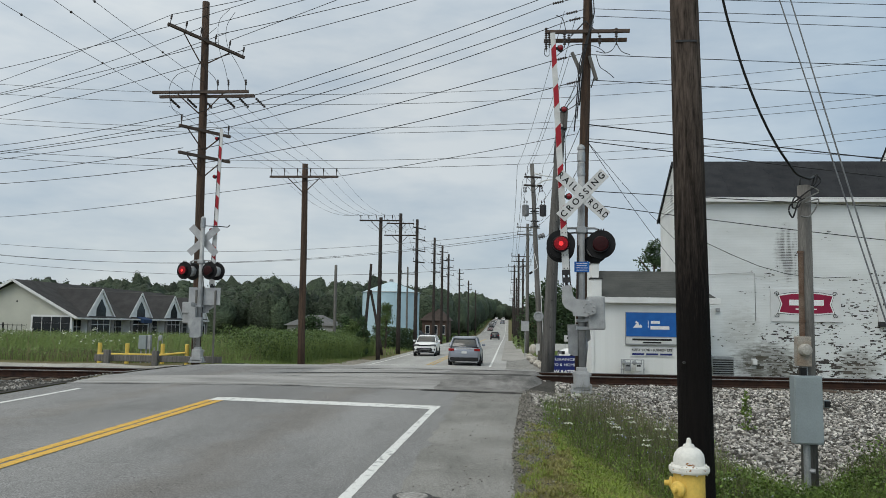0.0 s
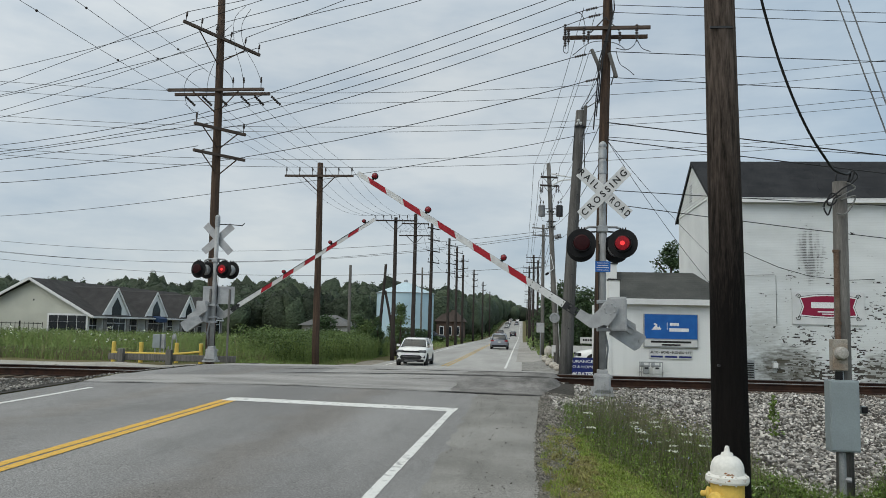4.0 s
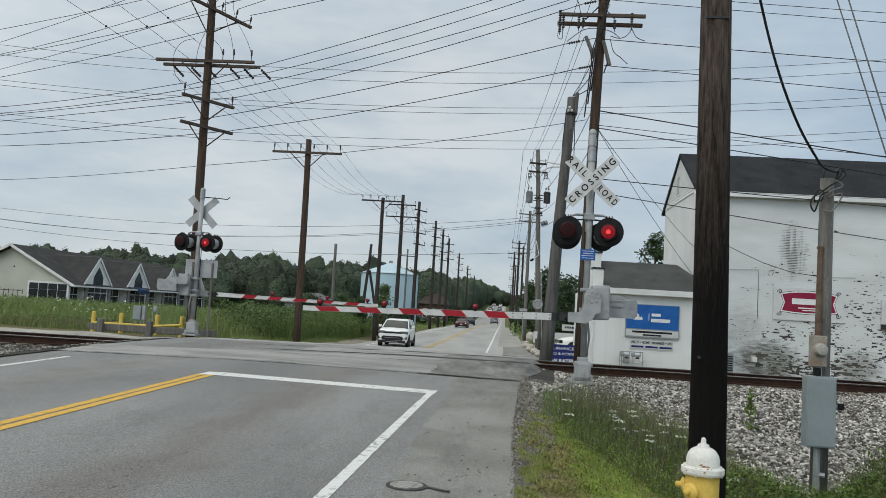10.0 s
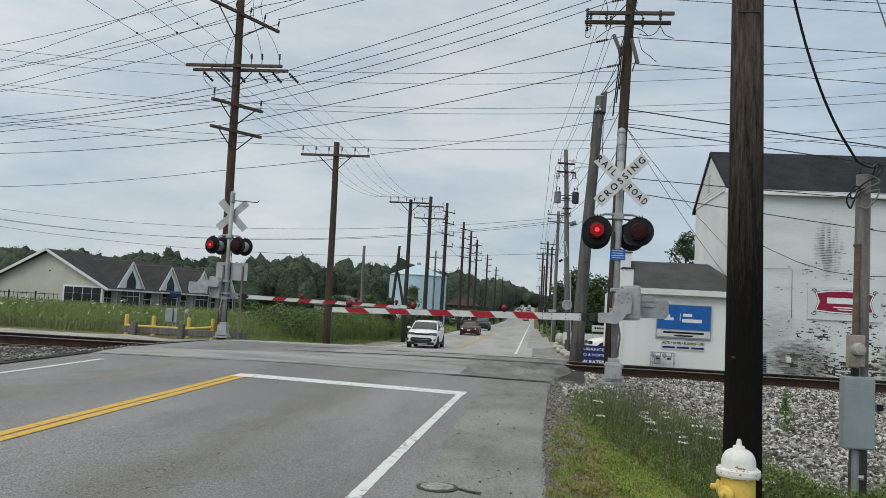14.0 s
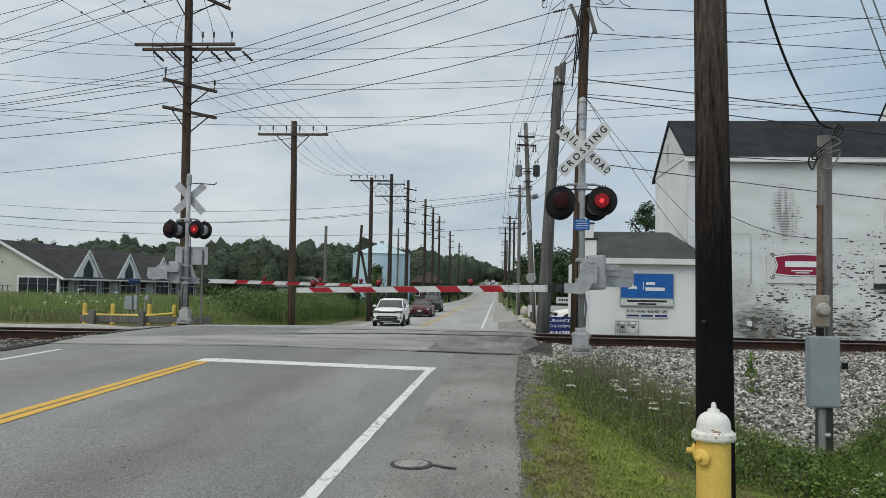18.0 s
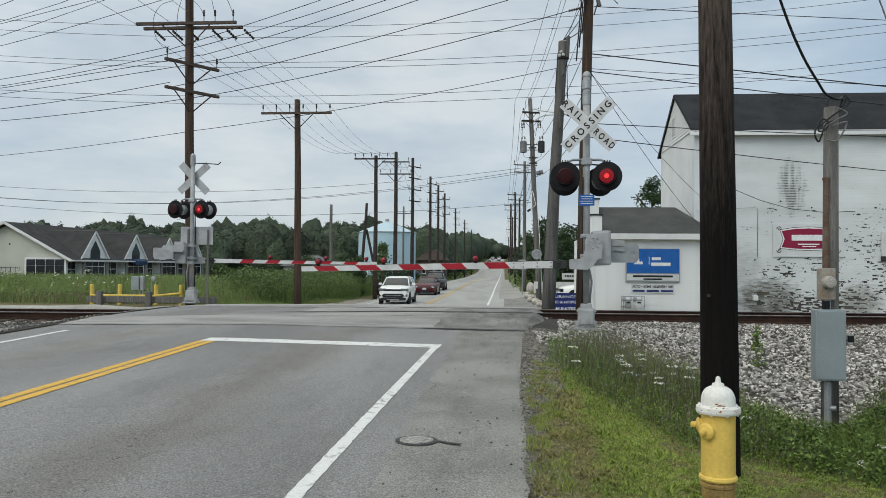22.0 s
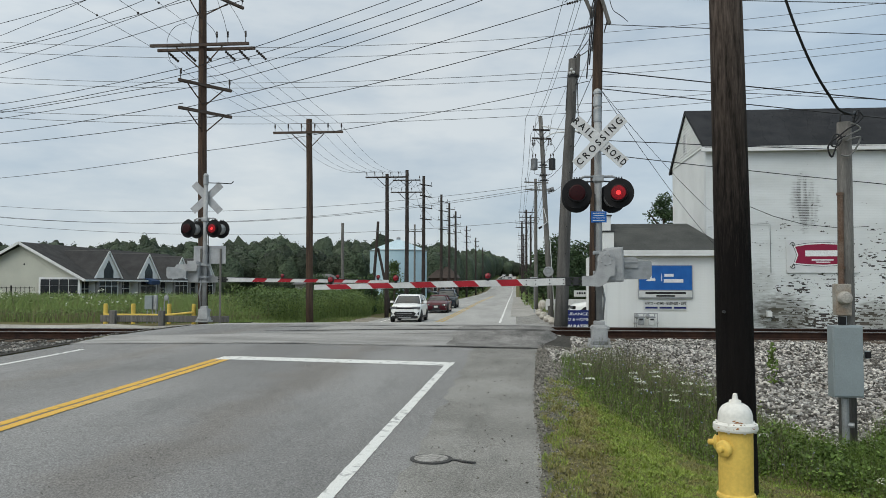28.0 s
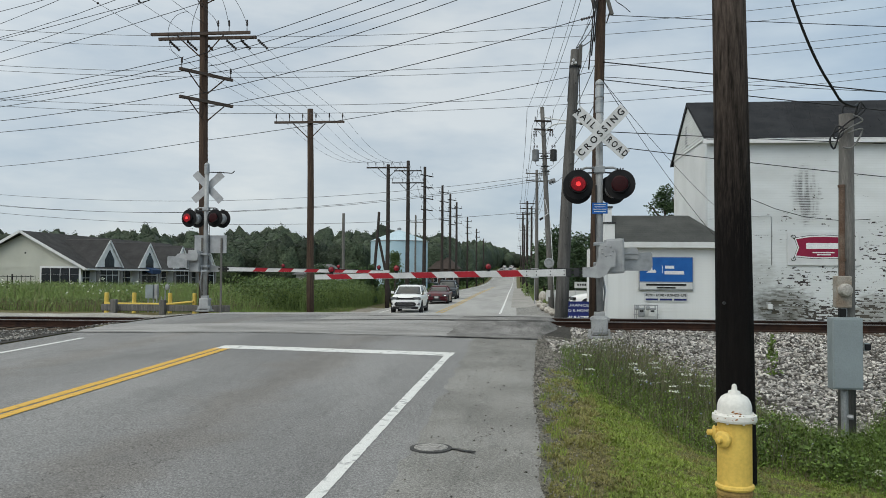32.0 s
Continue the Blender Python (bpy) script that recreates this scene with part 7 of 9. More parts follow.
def far_house(x, y, w, d, h, rise, wallm, roofm, label, turn=0):
    z = float(ground_z(x, y)) - 0.2
    t = thing("house", pose(x, y, z, 0, 0, turn), label, "house")
    part("wall", box(B(), (0, 0, h / 2), (w, d, h)), wallm, t)
    e = 0.45
    bm = B()
    a = [bm.verts.new(v) for v in ((-w / 2 - e, -d / 2 - e, h - 0.1), (w / 2 + e, -d / 2 - e, h - 0.1), (w / 2 + e, d / 2 + e, h - 0.1), (-w / 2 - e, d / 2 + e, h - 0.1), (-w * 0.16, 0, h + rise), (w * 0.16, 0, h + rise))]
    for f in ((0, 1, 5, 4), (1, 2, 5), (2, 3, 4, 5), (3, 0, 4), (3, 2, 1, 0)):
        bm.faces.new([a[i] for i in f])
    part("roof", bm, roofm, t)
    for k in (-1, 0, 1):
        wi = part("window", box(B(), (k * w * 0.3, -d / 2 - 0.02, h * 0.55), (w * 0.16, 0.08, h * 0.42)), TRIM_W, t)
        part("pane", box(B(), (k * w * 0.3, -d / 2 - 0.06, h * 0.55), (w * 0.13, 0.04, h * 0.36)), GLASS_DK, wi)
    return t


# pavilion walls: the open porch's shade is painted in as dark brown
PORCH_SHADE = mat("shaded_porch_brown", (0.105, 0.070, 0.054), (0.075, 0.052, 0.042), 2.0, 0.9, bump=0.2)
far_house(-12.3, 138, 4.5, 6, 3.7, 1.9, PORCH_SHADE, mat("brown_roof", (0.062, 0.047, 0.040), (0.045, 0.035, 0.031), 2, 0.9), "small pavilion with hipped brown roof, porch shade painted into its brown walls")
far_house(-25.5, 104, 6.0, 6, 2.4, 1.3, mat("far_grey_wall", (0.34, 0.34, 0.32), (0.28, 0.28, 0.265), 1.0, 0.9), mat("far_grey_roof", (0.14, 0.14, 0.14), (0.10, 0.10, 0.10), 2, 0.9), "low grey house behind the meadow")
far_house(13, 150, 9, 8, 3.0, 2.0, SIDING, SHINGLE, "pale house far along the road")
far_house(16, 210, 10, 9, 3.2, 2.0, SIDING, SHINGLE_DK, "pale house far along the road")


# ---- hydrant ----
def build_hydrant():
    h = thing("fire_hydrant", pose(1.55, 6.0, -0.225), "yellow fire hydrant with white bonnet in the grass", "fire hydrant")
    part("barrel", lathe(B(), [(0.118, 0.24), (0.118, 0.70), (0.124, 0.72)], 32), HYD_Y, h, smooth=False)
    part("lower_barrel", lathe(B(), [(0.116, -0.06), (0.116, 0.19), (0.123, 0.198), (0.123, 0.215), (0.116, 0.225), (0.116, 0.245)], 32), mat("soiled_hydrant_yellow", (0.22, 0.145, 0.055), (0.34, 0.235, 0.07), 7.0, 0.8, bump=0.2, bscale=50, fine=0.3), h, "mud-stained lower barrel")
    part("foot_flange", lathe(B(), [(0.116, 0.238), (0.128, 0.240), (0.134, 0.252), (0.130, 0.268), (0.117, 0.276)], 32), HYD_Y, h)
    part("bonnet_flange", lathe(B(), [(0.125, 0.705), (0.148, 0.71), (0.153, 0.725), (0.150, 0.755), (0.125, 0.768)], 32), HYD_W, h, "white flange")
    part("bonnet", lathe(B(), [(0.124, 0.755), (0.118, 0.775), (0.117, 0.815), (0.108, 0.848), (0.088, 0.878), (0.062, 0.894), (0.043, 0.899), (0.040, 0.918), (0.020, 0.924), (0.018, 0.945), (0.014, 0.962), (0.006, 0.968)], 32), HYD_W, h, "white domed bonnet", True)
    for k in range(8):
        a = 2 * math.pi * k / 8 + 0.2
        bm = B()
        cyl(bm, (0.136 * math.cos(a), 0.136 * math.sin(a), 0.70), (0.136 * math.cos(a), 0.136 * math.sin(a), 0.768), 0.009, seg=6)
        part("flange_bolt", bm, HYD_W, h)
    for ang, r, z, ln in ((176, 0.054, 0.622, 0.045), (222, 0.060, 0.594, 0.060)):
        m = Matrix.Rotation(radians(ang), 4, "Z") @ Matrix.Translation((0.10, 0, z)) @ Matrix.Rotation(radians(90), 4, "Y")
        part("nozzle", lathe(B(), [(r * 0.85, 0), (r * 0.85, 0.03), (r, 0.034), (r, ln * 0.8), (r * 0.8, ln), (0.022, ln + 0.008), (0.02, ln + 0.04), (0.006, ln + 0.045)], 20, m), HYD_Y, h, "yellow capped nozzle")
    # bare rust where the paint has flaked, in thin uneven scabs on the flange and the foot of the bonnet
    rng = random.Random(4)
    for a0, z0, n in ((4.45, 0.772, 9), (4.75, 0.775, 6), (4.05, 0.735, 6), (3.6, 0.728, 7), (5.3, 0.735, 4), (4.5, 0.742, 3)):
        for k in range(n):
            a, z = a0 + rng.gauss(0, 0.10), z0 + rng.gauss(0, 0.007)
            r = 0.1175 if z > 0.766 else 0.1505
            sz = rng.uniform(0.004, 0.010)
            bm = B()
            bmesh.ops.create_icosphere(bm, subdivisions=1, radius=1.0)
            for v in bm.verts:
                v.co = Vector((v.co.x * 0.0016, v.co.y * sz * rng.uniform(0.7, 1.7), v.co.z * sz * rng.uniform(0.35, 0.9)))
            bmesh.ops.transform(bm, matrix=Matrix.Rotation(a, 4, "Z") @ Matrix.Translation((r, 0, z)), verts=bm.verts)
            part("rust_patch", bm, RUST, h, "patch of bare rust")


build_hydrant()


# ---- small things about the crossing ----
def manhole(x, y):
    z = float(road_z(x, y)) + 0.012
    t = thing("valve_cover", pose(x, y, z), "round iron valve cover set in dark sealed asphalt", "valve cover")
    part("seal", lathe(B(), [(0.172, -0.02), (0.172, 0.002), (0.01, 0.004)], 28), mat("tar_seal", (0.05, 0.05, 0.05), (0.08, 0.078, 0.075), 6, 0.9, bump=0.3), t, "dark tar seal")
    part("cover", lathe(B(), [(0.137, 0.0), (0.137, 0.007), (0.12, 0.009), (0.01, 0.009)], 28), mat("worn_cover", (0.36, 0.35, 0.33), (0.19, 0.18, 0.17), 22, 0.85, 0.0, bump=0.5, fine=0.5), t, "pale worn cover")
    tube([(0.15, 0, 0.004), (0.22, -0.02, 0.003), (0.26, -0.06, 0.003), (0.36, -0.10, 0.002)], 0.024, "tar_tail", MATS["tar_seal"], t).scale = (1, 1, 0.15)


manhole(-0.67, 6.61)


def barrier_rail():
    g = thing("guard_rail", pose(-11.9, 25.0, 0.2), "weathered grey timber guard rail on two posts", "guard rail")
    part("rail", box(B(), (0.57, 0.0, 0.17), (4.3, 0.12, 0.21), bevel=0.02), POLE_GREY, g)
    for x in (-1.09, 0.55):
        part("post", box(B(), (x, -0.15, 0.06), (0.19, 0.16, 0.76), bevel=0.02), POLE_GREY, g)
    for k, x in enumerate((-13.86, -12.88, -11.62, -10.76)):
        b = thing("bollard", pose(x, 26.0, 0.08), "yellow painted steel bollard", "bollard", "yellow bollards")
        part("tube", lathe(B(), [(0.07, -0.2), (0.07, 0.73), (0.062, 0.75), (0.02, 0.755)], 16), YELLOW, b, smooth=False)
    r = thing("pipe_barrier", pose(0, 0, 0), "yellow pipe rail between bollards", "barrier")
    bm = B()
    cyl(bm, (-13.86, 25.9, 0.46), (-11.62, 25.9, 0.46), 0.036, seg=10)
    part("pipe", bm, YELLOW, r)
    bm = B()
    cyl(bm, (-11.62, 25.9, 0.46), (-10.76, 25.9, 0.55), 0.036, seg=10)
    part("pipe", bm, YELLOW, r)
    c = thing("utility_cabinet", pose(-12.45, 26.6, 0.1) @ Matrix.Diagonal((0.75, 0.75, 0.95, 1)), "grey utility cabinet on pipes behind bollards", "cabinet")
    part("case", box(B(), (-0.22, 0, 0.80), (0.36, 0.2, 0.50), bevel=0.02), MATS["cabinet_grey"], c)
    part("case", box(B(), (0.08, 0.03, 0.80), (0.16, 0.16, 0.52), bevel=0.02), GALV, c)
    for x in (-0.3, -0.05, 0.12, 0.34):
        bm = B()
        cyl(bm, (x, 0, -0.2), (x, 0, 0.62), 0.03, seg=8)
        part("pipe", bm, GALV, c)
    m = thing("gas_meter", pose(-12.0, 26.6, 0.12) @ Matrix.Diagonal((0.7, 0.7, 0.98, 1)), "grey round gas meter on a riser", "gas meter", "gas meters")
    part("meter_body", lathe(B(), [(0.04, -0.06), (0.10, -0.05), (0.10, 0.05), (0.04, 0.06)], 16, Matrix.Translation((0, 0, 0.92)) @ Matrix.Rotation(radians(90), 4, "X")), GALV, m)
    for x in (-0.1, 0.12):
        bm = B()
        cyl(bm, (x, 0, -0.2), (x, 0, 0.85), 0.028, seg=8)
        part("pipe", bm, GALV, m)


barrier_rail()


def yard_things():
    b = thing("banner_sign", pose(1.95, 27.0, -0.12), "navy blue lettered banner beside the office", "sign")
    part("cloth", box(B(), (0.02, 0, 0.42), (1.16, 0.03, 0.70), bevel=0.004), NAVY, b)
    R9 = Matrix.Rotation(radians(90), 4, "X")
    words("INSURANCE", 0.13, Matrix.Translation((0, -0.02, 0.64)) @ R9, LETTER_W, b, width=0.95)
    words("AUTO & HOME", 0.13, Matrix.Translation((0, -0.02, 0.46)) @ R9, LETTER_W, b, width=1.0)
    words("LOW RATES", 0.17, Matrix.Translation((0, -0.02, 0.22)) @ R9, LETTER_W, b, width=0.95, bold=0.006)
    for sx in (-0.6, 0.6):
        bm = B()
        cyl(bm, (sx, 0.03, -0.3), (sx, 0.03, 0.80), 0.02, seg=8)
        part("stake", bm, STEEL_DK, b)
    s = thing("yard_sign", pose(2.35, 54.0, -0.58), "small white yard sign with dark lettering bars", "sign")
    part("panel", box(B(), (0, 0, 0.62), (0.62, 0.03, 0.52), bevel=0.004), SIGN_W, s)
    bm = B()
    box(bm, (0, -0.02, 0.76), (0.46, 0.006, 0.06))
    box(bm, (0.02, -0.02, 0.58), (0.40, 0.006, 0.03))
    part("text_bars", bm, LETTER_B, s)
    for sx in (-0.25, 0.25):
        bm = B()
        cyl(bm, (sx, 0.02, -0.3), (sx, 0.02, 0.4), 0.012, seg=6)
        part("stake", bm, GALV, s)
    s = thing("yard_sign", pose(4.4, 54.0, -0.5), "small white board lettered in black bars", "sign")
    part("panel", box(B(), (0, 0, 1.40), (0.95, 0.03, 0.42), bevel=0.004), SIGN_W, s)
    bm = B()
    for k in range(4):
        box(bm, (-0.24 + 0.16 * k, -0.02, 1.42), (0.11, 0.006, 0.13))
    part("text_bars", bm, LETTER_B, s)
    for sx in (-0.4, 0.4):
        bm = B()
        cyl(bm, (sx, 0.02, -0.3), (sx, 0.02, 1.25), 0.012, seg=6)
        part("stake", bm, GALV, s)
    sm = mat("pale_boulder", (0.46, 0.43, 0.38), (0.34, 0.31, 0.27), 3.0, 0.9, bump=0.5, bscale=14)
    for x, y, r in ((2.30, 67, 0.42), (1.70, 57, 0.24), (1.62, 53.5, 0.22), (1.75, 50, 0.24), (1.60, 47.5, 0.20), (1.78, 44.5, 0.22), (1.68, 42.6, 0.2), (1.80, 40.4, 0.18), (1.74, 38.6, 0.17), (1.9, 36.8, 0.18), (2.0, 34.6, 0.17)):
        bm = B()
        bmesh.ops.create_icosphere(bm, subdivisions=2, radius=r)
        for v in bm.verts:
            v.co *= 1 + 0.28 * noise.noise(v.co * (2.0 / r) + Vector((x, y, 0)))
            v.co.z *= 1.25 if r > 0.4 else 0.75
        ob = part("boulder", bm, sm, smooth=False)
        ob.location = (x, y, float(ground_z(x, y)) + 0.06 + r * 0.55)
        tagged(ob, "pale rough boulder edging the forecourt", "boulder", "boulders")
    p = thing("speed_sign", pose(1.45, 62, -0.5), "small white road sign on a thin post", "sign")
    bm = B()
    cyl(bm, (0, 0, -0.3), (0, 0, 2.6), 0.03, seg=8)
    part("post", bm, GALV, p)
    part("panel", box(B(), (0, -0.04, 2.2), (0.6, 0.02, 0.75)), SIGN_BACK, p)
    for x, y, w in ((3.9, 58, 3.2),):
        f = thing("picket_rail", pose(x, y, -0.55), "low white board by the far forecourt", "fence")
        part("board", box(B(), (0, 0, 0.75), (w, 0.06, 0.5), bevel=0.01), SIGN_W, f)
        for sx in (-1, 1):
            part("post", box(B(), (sx * (w / 2 - 0.1), 0.06, 0.3), (0.1, 0.1, 1.0)), STEEL_DK, f)


yard_things()


# ---- vehicles ----
CAR_GLASS = mat("car_glass", (0.016, 0.019, 0.021), (0.030, 0.034, 0.036), 2.0, 0.05, bump=0, fine=0.05, spec=0.9)
CHROME = mat("chrome_trim", (0.62, 0.62, 0.63), (0.5, 0.5, 0.51), 4.0, 0.2, 0.95, bump=0)
TRIM_K = mat("black_plastic", (0.016, 0.016, 0.017), (0.024, 0.024, 0.025), 4.0, 0.6, bump=0.05)
HEADL = mat("headlight_lens", (0.17, 0.18, 0.19), (0.08, 0.085, 0.09), 12.0, 0.10, 0.1, bump=0, spec=0.7)
DRL = mat("running_light", (1.0, 0.97, 0.9), (1.0, 0.97, 0.9), 5.0, 0.3, bump=0, emit=1.0)
TAILL = mat("tail_light_lens", (0.30, 0.012, 0.014), (0.2, 0.01, 0.01), 9.0, 0.2, bump=0)
RIM = mat("alloy_rim", (0.36, 0.365, 0.37), (0.24, 0.24, 0.245), 8.0, 0.35, 0.8, bump=0)


def loft(bm, rings):
    """Skins closed rings of equal length, capped at both ends."""
    rows = [[bm.verts.new(p) for p in r] for r in rings]
    n = len(rows[0])
    for a, b in zip(rows, rows[1:]):
        for k in range(n):
            bm.faces.new((a[k], a[(k + 1) % n], b[(k + 1) % n], b[k]))
    bm.faces.new(list(reversed(rows[0])))
    bm.faces.new(rows[-1])
    bmesh.ops.recalc_face_normals(bm, faces=bm.faces)
    return bm


def body_ring(y, hw, zb, zt, crown=0.03):
    pts = [(0.55, 0.0), (0.90, 0.0), (0.975, 0.18), (1.0, 0.45), (1.0, 0.68), (0.97, 0.88), (0.88, 0.985), (0.5, 1.0)]
    right = [(hw * a, y, zb + (zt - zb) * b + (crown if i == 7 else 0)) for i, (a, b) in enumerate(pts)]
    return right + [(-x, yy, z) for x, yy, z in reversed(right)]


def glass_ring(y, hb, ht, zb, zt):
    right = [(hb, y, zb), ((hb + ht) / 2 + 0.015, y, (zb + zt) / 2), (ht, y, zt - 0.05), (ht - 0.10, y, zt)]
    return right + [(-x, yy, z) for x, yy, z in reversed(right)]


def car(m, L, W, H, belt, hood, kind, paint, label, wheel_r=0.345, lights=False):
    """A car whose front looks along -y, with its origin on the ground under its middle."""
    t = thing("car", m, label, "car", "vehicles on the road")
    hw, f, r = W / 2, -L / 2, L / 2
    suv = kind == "suv"
    zb = 0.24 if suv else 0.18
    cowl = f + (1.22 if suv else 1.45)
    stations = [(f, 0.72, 0.28, hood - 0.32), (f + 0.07, 0.85, 0.05, hood - 0.19), (f + 0.28, 0.95, 0.0, hood - 0.09), (f + 0.8, 0.99, 0.0, hood), (cowl, 1.0, 0.0, belt - 0.02), (0.1, 1.0, 0.0, belt), (r - 0.9, 1.0, 0.0, belt + 0.03), (r - 0.25, 0.97, 0.0, belt + (0.0 if suv else 0.03)), (r - 0.04, 0.88, 0.08, belt - 0.1), (r, 0.78, 0.2, belt - 0.25)]
    part("body", loft(B(), [body_ring(y, hw * k, zb + dz, zt) for y, k, dz, zt in stations]), paint, t, smooth=True)
    # glasshouse
    tw = 0.71 if suv else 0.66
    back = r - (0.12 if suv else 0.75)
    g = [(cowl - 0.02, 0.90, 0.84, belt - 0.06, belt + 0.01), (cowl + (0.62 if suv else 0.82), 0.93, tw, belt - 0.05, H - 0.07), (cowl + 1.15, 0.94, tw, belt - 0.05, H - 0.03), (back - 0.95, 0.94, tw, belt - 0.05, H - 0.02), (back - (0.28 if suv else 0.55), 0.92, tw - 0.02, belt - 0.05, H - 0.10), (back, 0.86, 0.74, belt - 0.08, belt + (0.10 if suv else 0.02))]
    part("glass", loft(B(), [glass_ring(y, hw * a, hw * b, z0, z1) for y, a, b, z0, z1 in g]), CAR_GLASS, t, "dark tinted glass", True)
    roof = [(cowl + (0.59 if suv else 0.79), tw, H - 0.075), (cowl + 1.15, tw + 0.01, H - 0.02), ((cowl + back) / 2, tw + 0.01, H), (back - 0.95, tw + 0.01, H - 0.01), (back - (0.24 if suv else 0.52), tw - 0.01, H - 0.085)]
    bm = B()
    loft(bm, [[(hw * k, y, z - 0.055), (hw * k, y, z - 0.01), (hw * k - 0.14, y, z + 0.012), (-hw * k + 0.14, y, z + 0.012), (-hw * k, y, z - 0.01), (-hw * k, y, z - 0.055)] for y, k, z in roof])
    part("roof", bm, paint, t, smooth=True)
    for sx in (-1, 1):
        for (ya, ka, za), (yb, kb, zb2), rr in (((cowl, 0.885, belt - 0.02), (cowl + (0.62 if suv else 0.82), tw, H - 0.06), 0.035), (((cowl + back) / 2 + 0.15, 0.945, belt - 0.03), ((cowl + back) / 2 + 0.2, tw, H - 0.03), 0.04), ((back - 0.03, 0.87, belt), (back - (0.28 if suv else 0.55), tw - 0.01, H - 0.08), 0.07)):
            bm = B()
            cyl(bm, (sx * hw * ka, ya, za), (sx * hw * kb, yb, zb2), rr, rr * 0.8, 6)
            part("pillar", bm, paint, t)
        # mirror
        bm = box(B(), (sx * (hw + 0.10), cowl + 0.42, belt + 0.07), (0.20, 0.10, 0.14), bevel=0.03)
        part("mirror", bm, paint if suv else TRIM_K, t)
        # lamps
        bm = box(B(), (sx * hw * 0.74, f + 0.11, hood - 0.23), (hw * 0.46, 0.17, 0.13 if suv else 0.13), Matrix.Rotation(sx * 0.28, 3, "Z"), bevel=0.02)
        hl = part("headlight", bm, HEADL, t, "clear headlight")
        part("lamp_surround", box(B(), (sx * hw * 0.73, f + 0.125, hood - 0.23), (hw * 0.50, 0.17, 0.16), Matrix.Rotation(sx * 0.28, 3, "Z"), bevel=0.03), TRIM_K, t)
        part("lamp_eye", ball(B(), (sx * hw * 0.70, f + 0.045, hood - 0.235), 0.045, (1.2, 0.6, 1), 10, 6), CHROME, hl)
        if lights:
            part("running_strip", box(B(), (sx * hw * 0.72, f + 0.025, hood - 0.24), (0.13, 0.03, 0.04), Matrix.Rotation(sx * 0.28, 3, "Z")), DRL, hl, "lit running light")
        part("fog_lamp", box(B(), (sx * hw * 0.78, f + 0.07, zb + 0.28), (0.16, 0.06, 0.07), Matrix.Rotation(sx * 0.28, 3, "Z"), bevel=0.01), HEADL, t)
        part("tail_light", box(B(), (sx * hw * 0.78, r - 0.06, belt - 0.17), (hw * 0.36, 0.14, 0.15), Matrix.Rotation(-sx * 0.25, 3, "Z"), bevel=0.02), TAILL, t, "red tail light")
        # sill and arches
        part("sill", box(B(), (sx * (hw - 0.02), 0, zb + 0.07), (0.06, L * 0.52, 0.14), bevel=0.02), TRIM_K if suv else paint, t)
        for wy in (f + 0.86, r - 0.86):
            m2 = Matrix.Translation((sx * (hw - 0.055), wy, wheel_r + 0.01)) @ Matrix.Rotation(radians(90), 4, "Y")
            part("wheel_arch", lathe(B(), [(wheel_r + 0.075, -0.05), (wheel_r + 0.075, 0.06), (wheel_r + 0.03, 0.064), (0.05, 0.05)], 22, m2 @ Matrix.Scale(sx, 4, (0, 0, 1))), TRIM_K, t, "black wheel arch")
            w = part("wheel", lathe(B(), [(wheel_r - 0.07, -0.11), (wheel_r - 0.01, -0.105), (wheel_r, -0.08), (wheel_r, 0.08), (wheel_r - 0.01, 0.105), (wheel_r - 0.07, 0.11)], 26, Matrix.Rotation(radians(90), 4, "Y")), TYRE, t, "black tyre", True)
            w.location = (sx * (hw - 0.09), wy, wheel_r)
            bm = B()
            lathe(bm, [(wheel_r - 0.07, 0.100), (wheel_r - 0.085, 0.108), (wheel_r - 0.11, 0.085), (0.05, 0.07), (0.04, 0.1)], 20, Matrix.Rotation(radians(90 * sx), 4, "Y"))
            for k in range(5):
                a = 2 * math.pi * k / 5
                box(bm, (sx * 0.095, 0.5 * (wheel_r - 0.07) * math.cos(a), 0.5 * (wheel_r - 0.07) * math.sin(a)), (0.02, wheel_r - 0.08, 0.05), Matrix.Rotation(a, 3, "X"))
            part("rim", bm, RIM, w, "alloy rim")
    # front
    if suv:
        part("grille", box(B(), (0, f + 0.02, hood - 0.24), (W * 0.56, 0.08, 0.11), bevel=0.02), TRIM_K, t, "black slotted grille")
        for k in range(7):
            part("grille_slot", box(B(), ((k - 3) * W * 0.072, f - 0.022, hood - 0.24), (W * 0.052, 0.02, 0.075), bevel=0.008), BLACK, t)
            part("slot_rim", box(B(), ((k - 3) * W * 0.072, f - 0.019, hood - 0.198), (W * 0.056, 0.02, 0.010)), CHROME, t)
        bm = B()
        prism(bm, [(-W * 0.30, 0.17), (W * 0.30, 0.17), (W * 0.36, 0.06), (W * 0.31, -0.06), (-W * 0.31, -0.06), (-W * 0.36, 0.06)], Matrix(((1, 0, 0, 0), (0, 0, -1, f + 0.06), (0, 1, 0, zb + 0.23), (0, 0, 0, 1))), 0.11)
        part("lower_grille", bm, TRIM_K, t, "black lower grille")
        part("intake_strip", box(B(), (0, f - 0.055, zb + 0.30), (W * 0.50, 0.012, 0.018)), CHROME, t, "thin bright strip")
        part("bumper", box(B(), (0, f + 0.06, zb + 0.07), (W * 0.84, 0.16, 0.15), bevel=0.04), TRIM_K, t, "black lower bumper")
        part("skid_plate", box(B(), (0, f - 0.025, zb + 0.05), (W * 0.40, 0.03, 0.05), bevel=0.01), RIM, t, "silver skid plate")
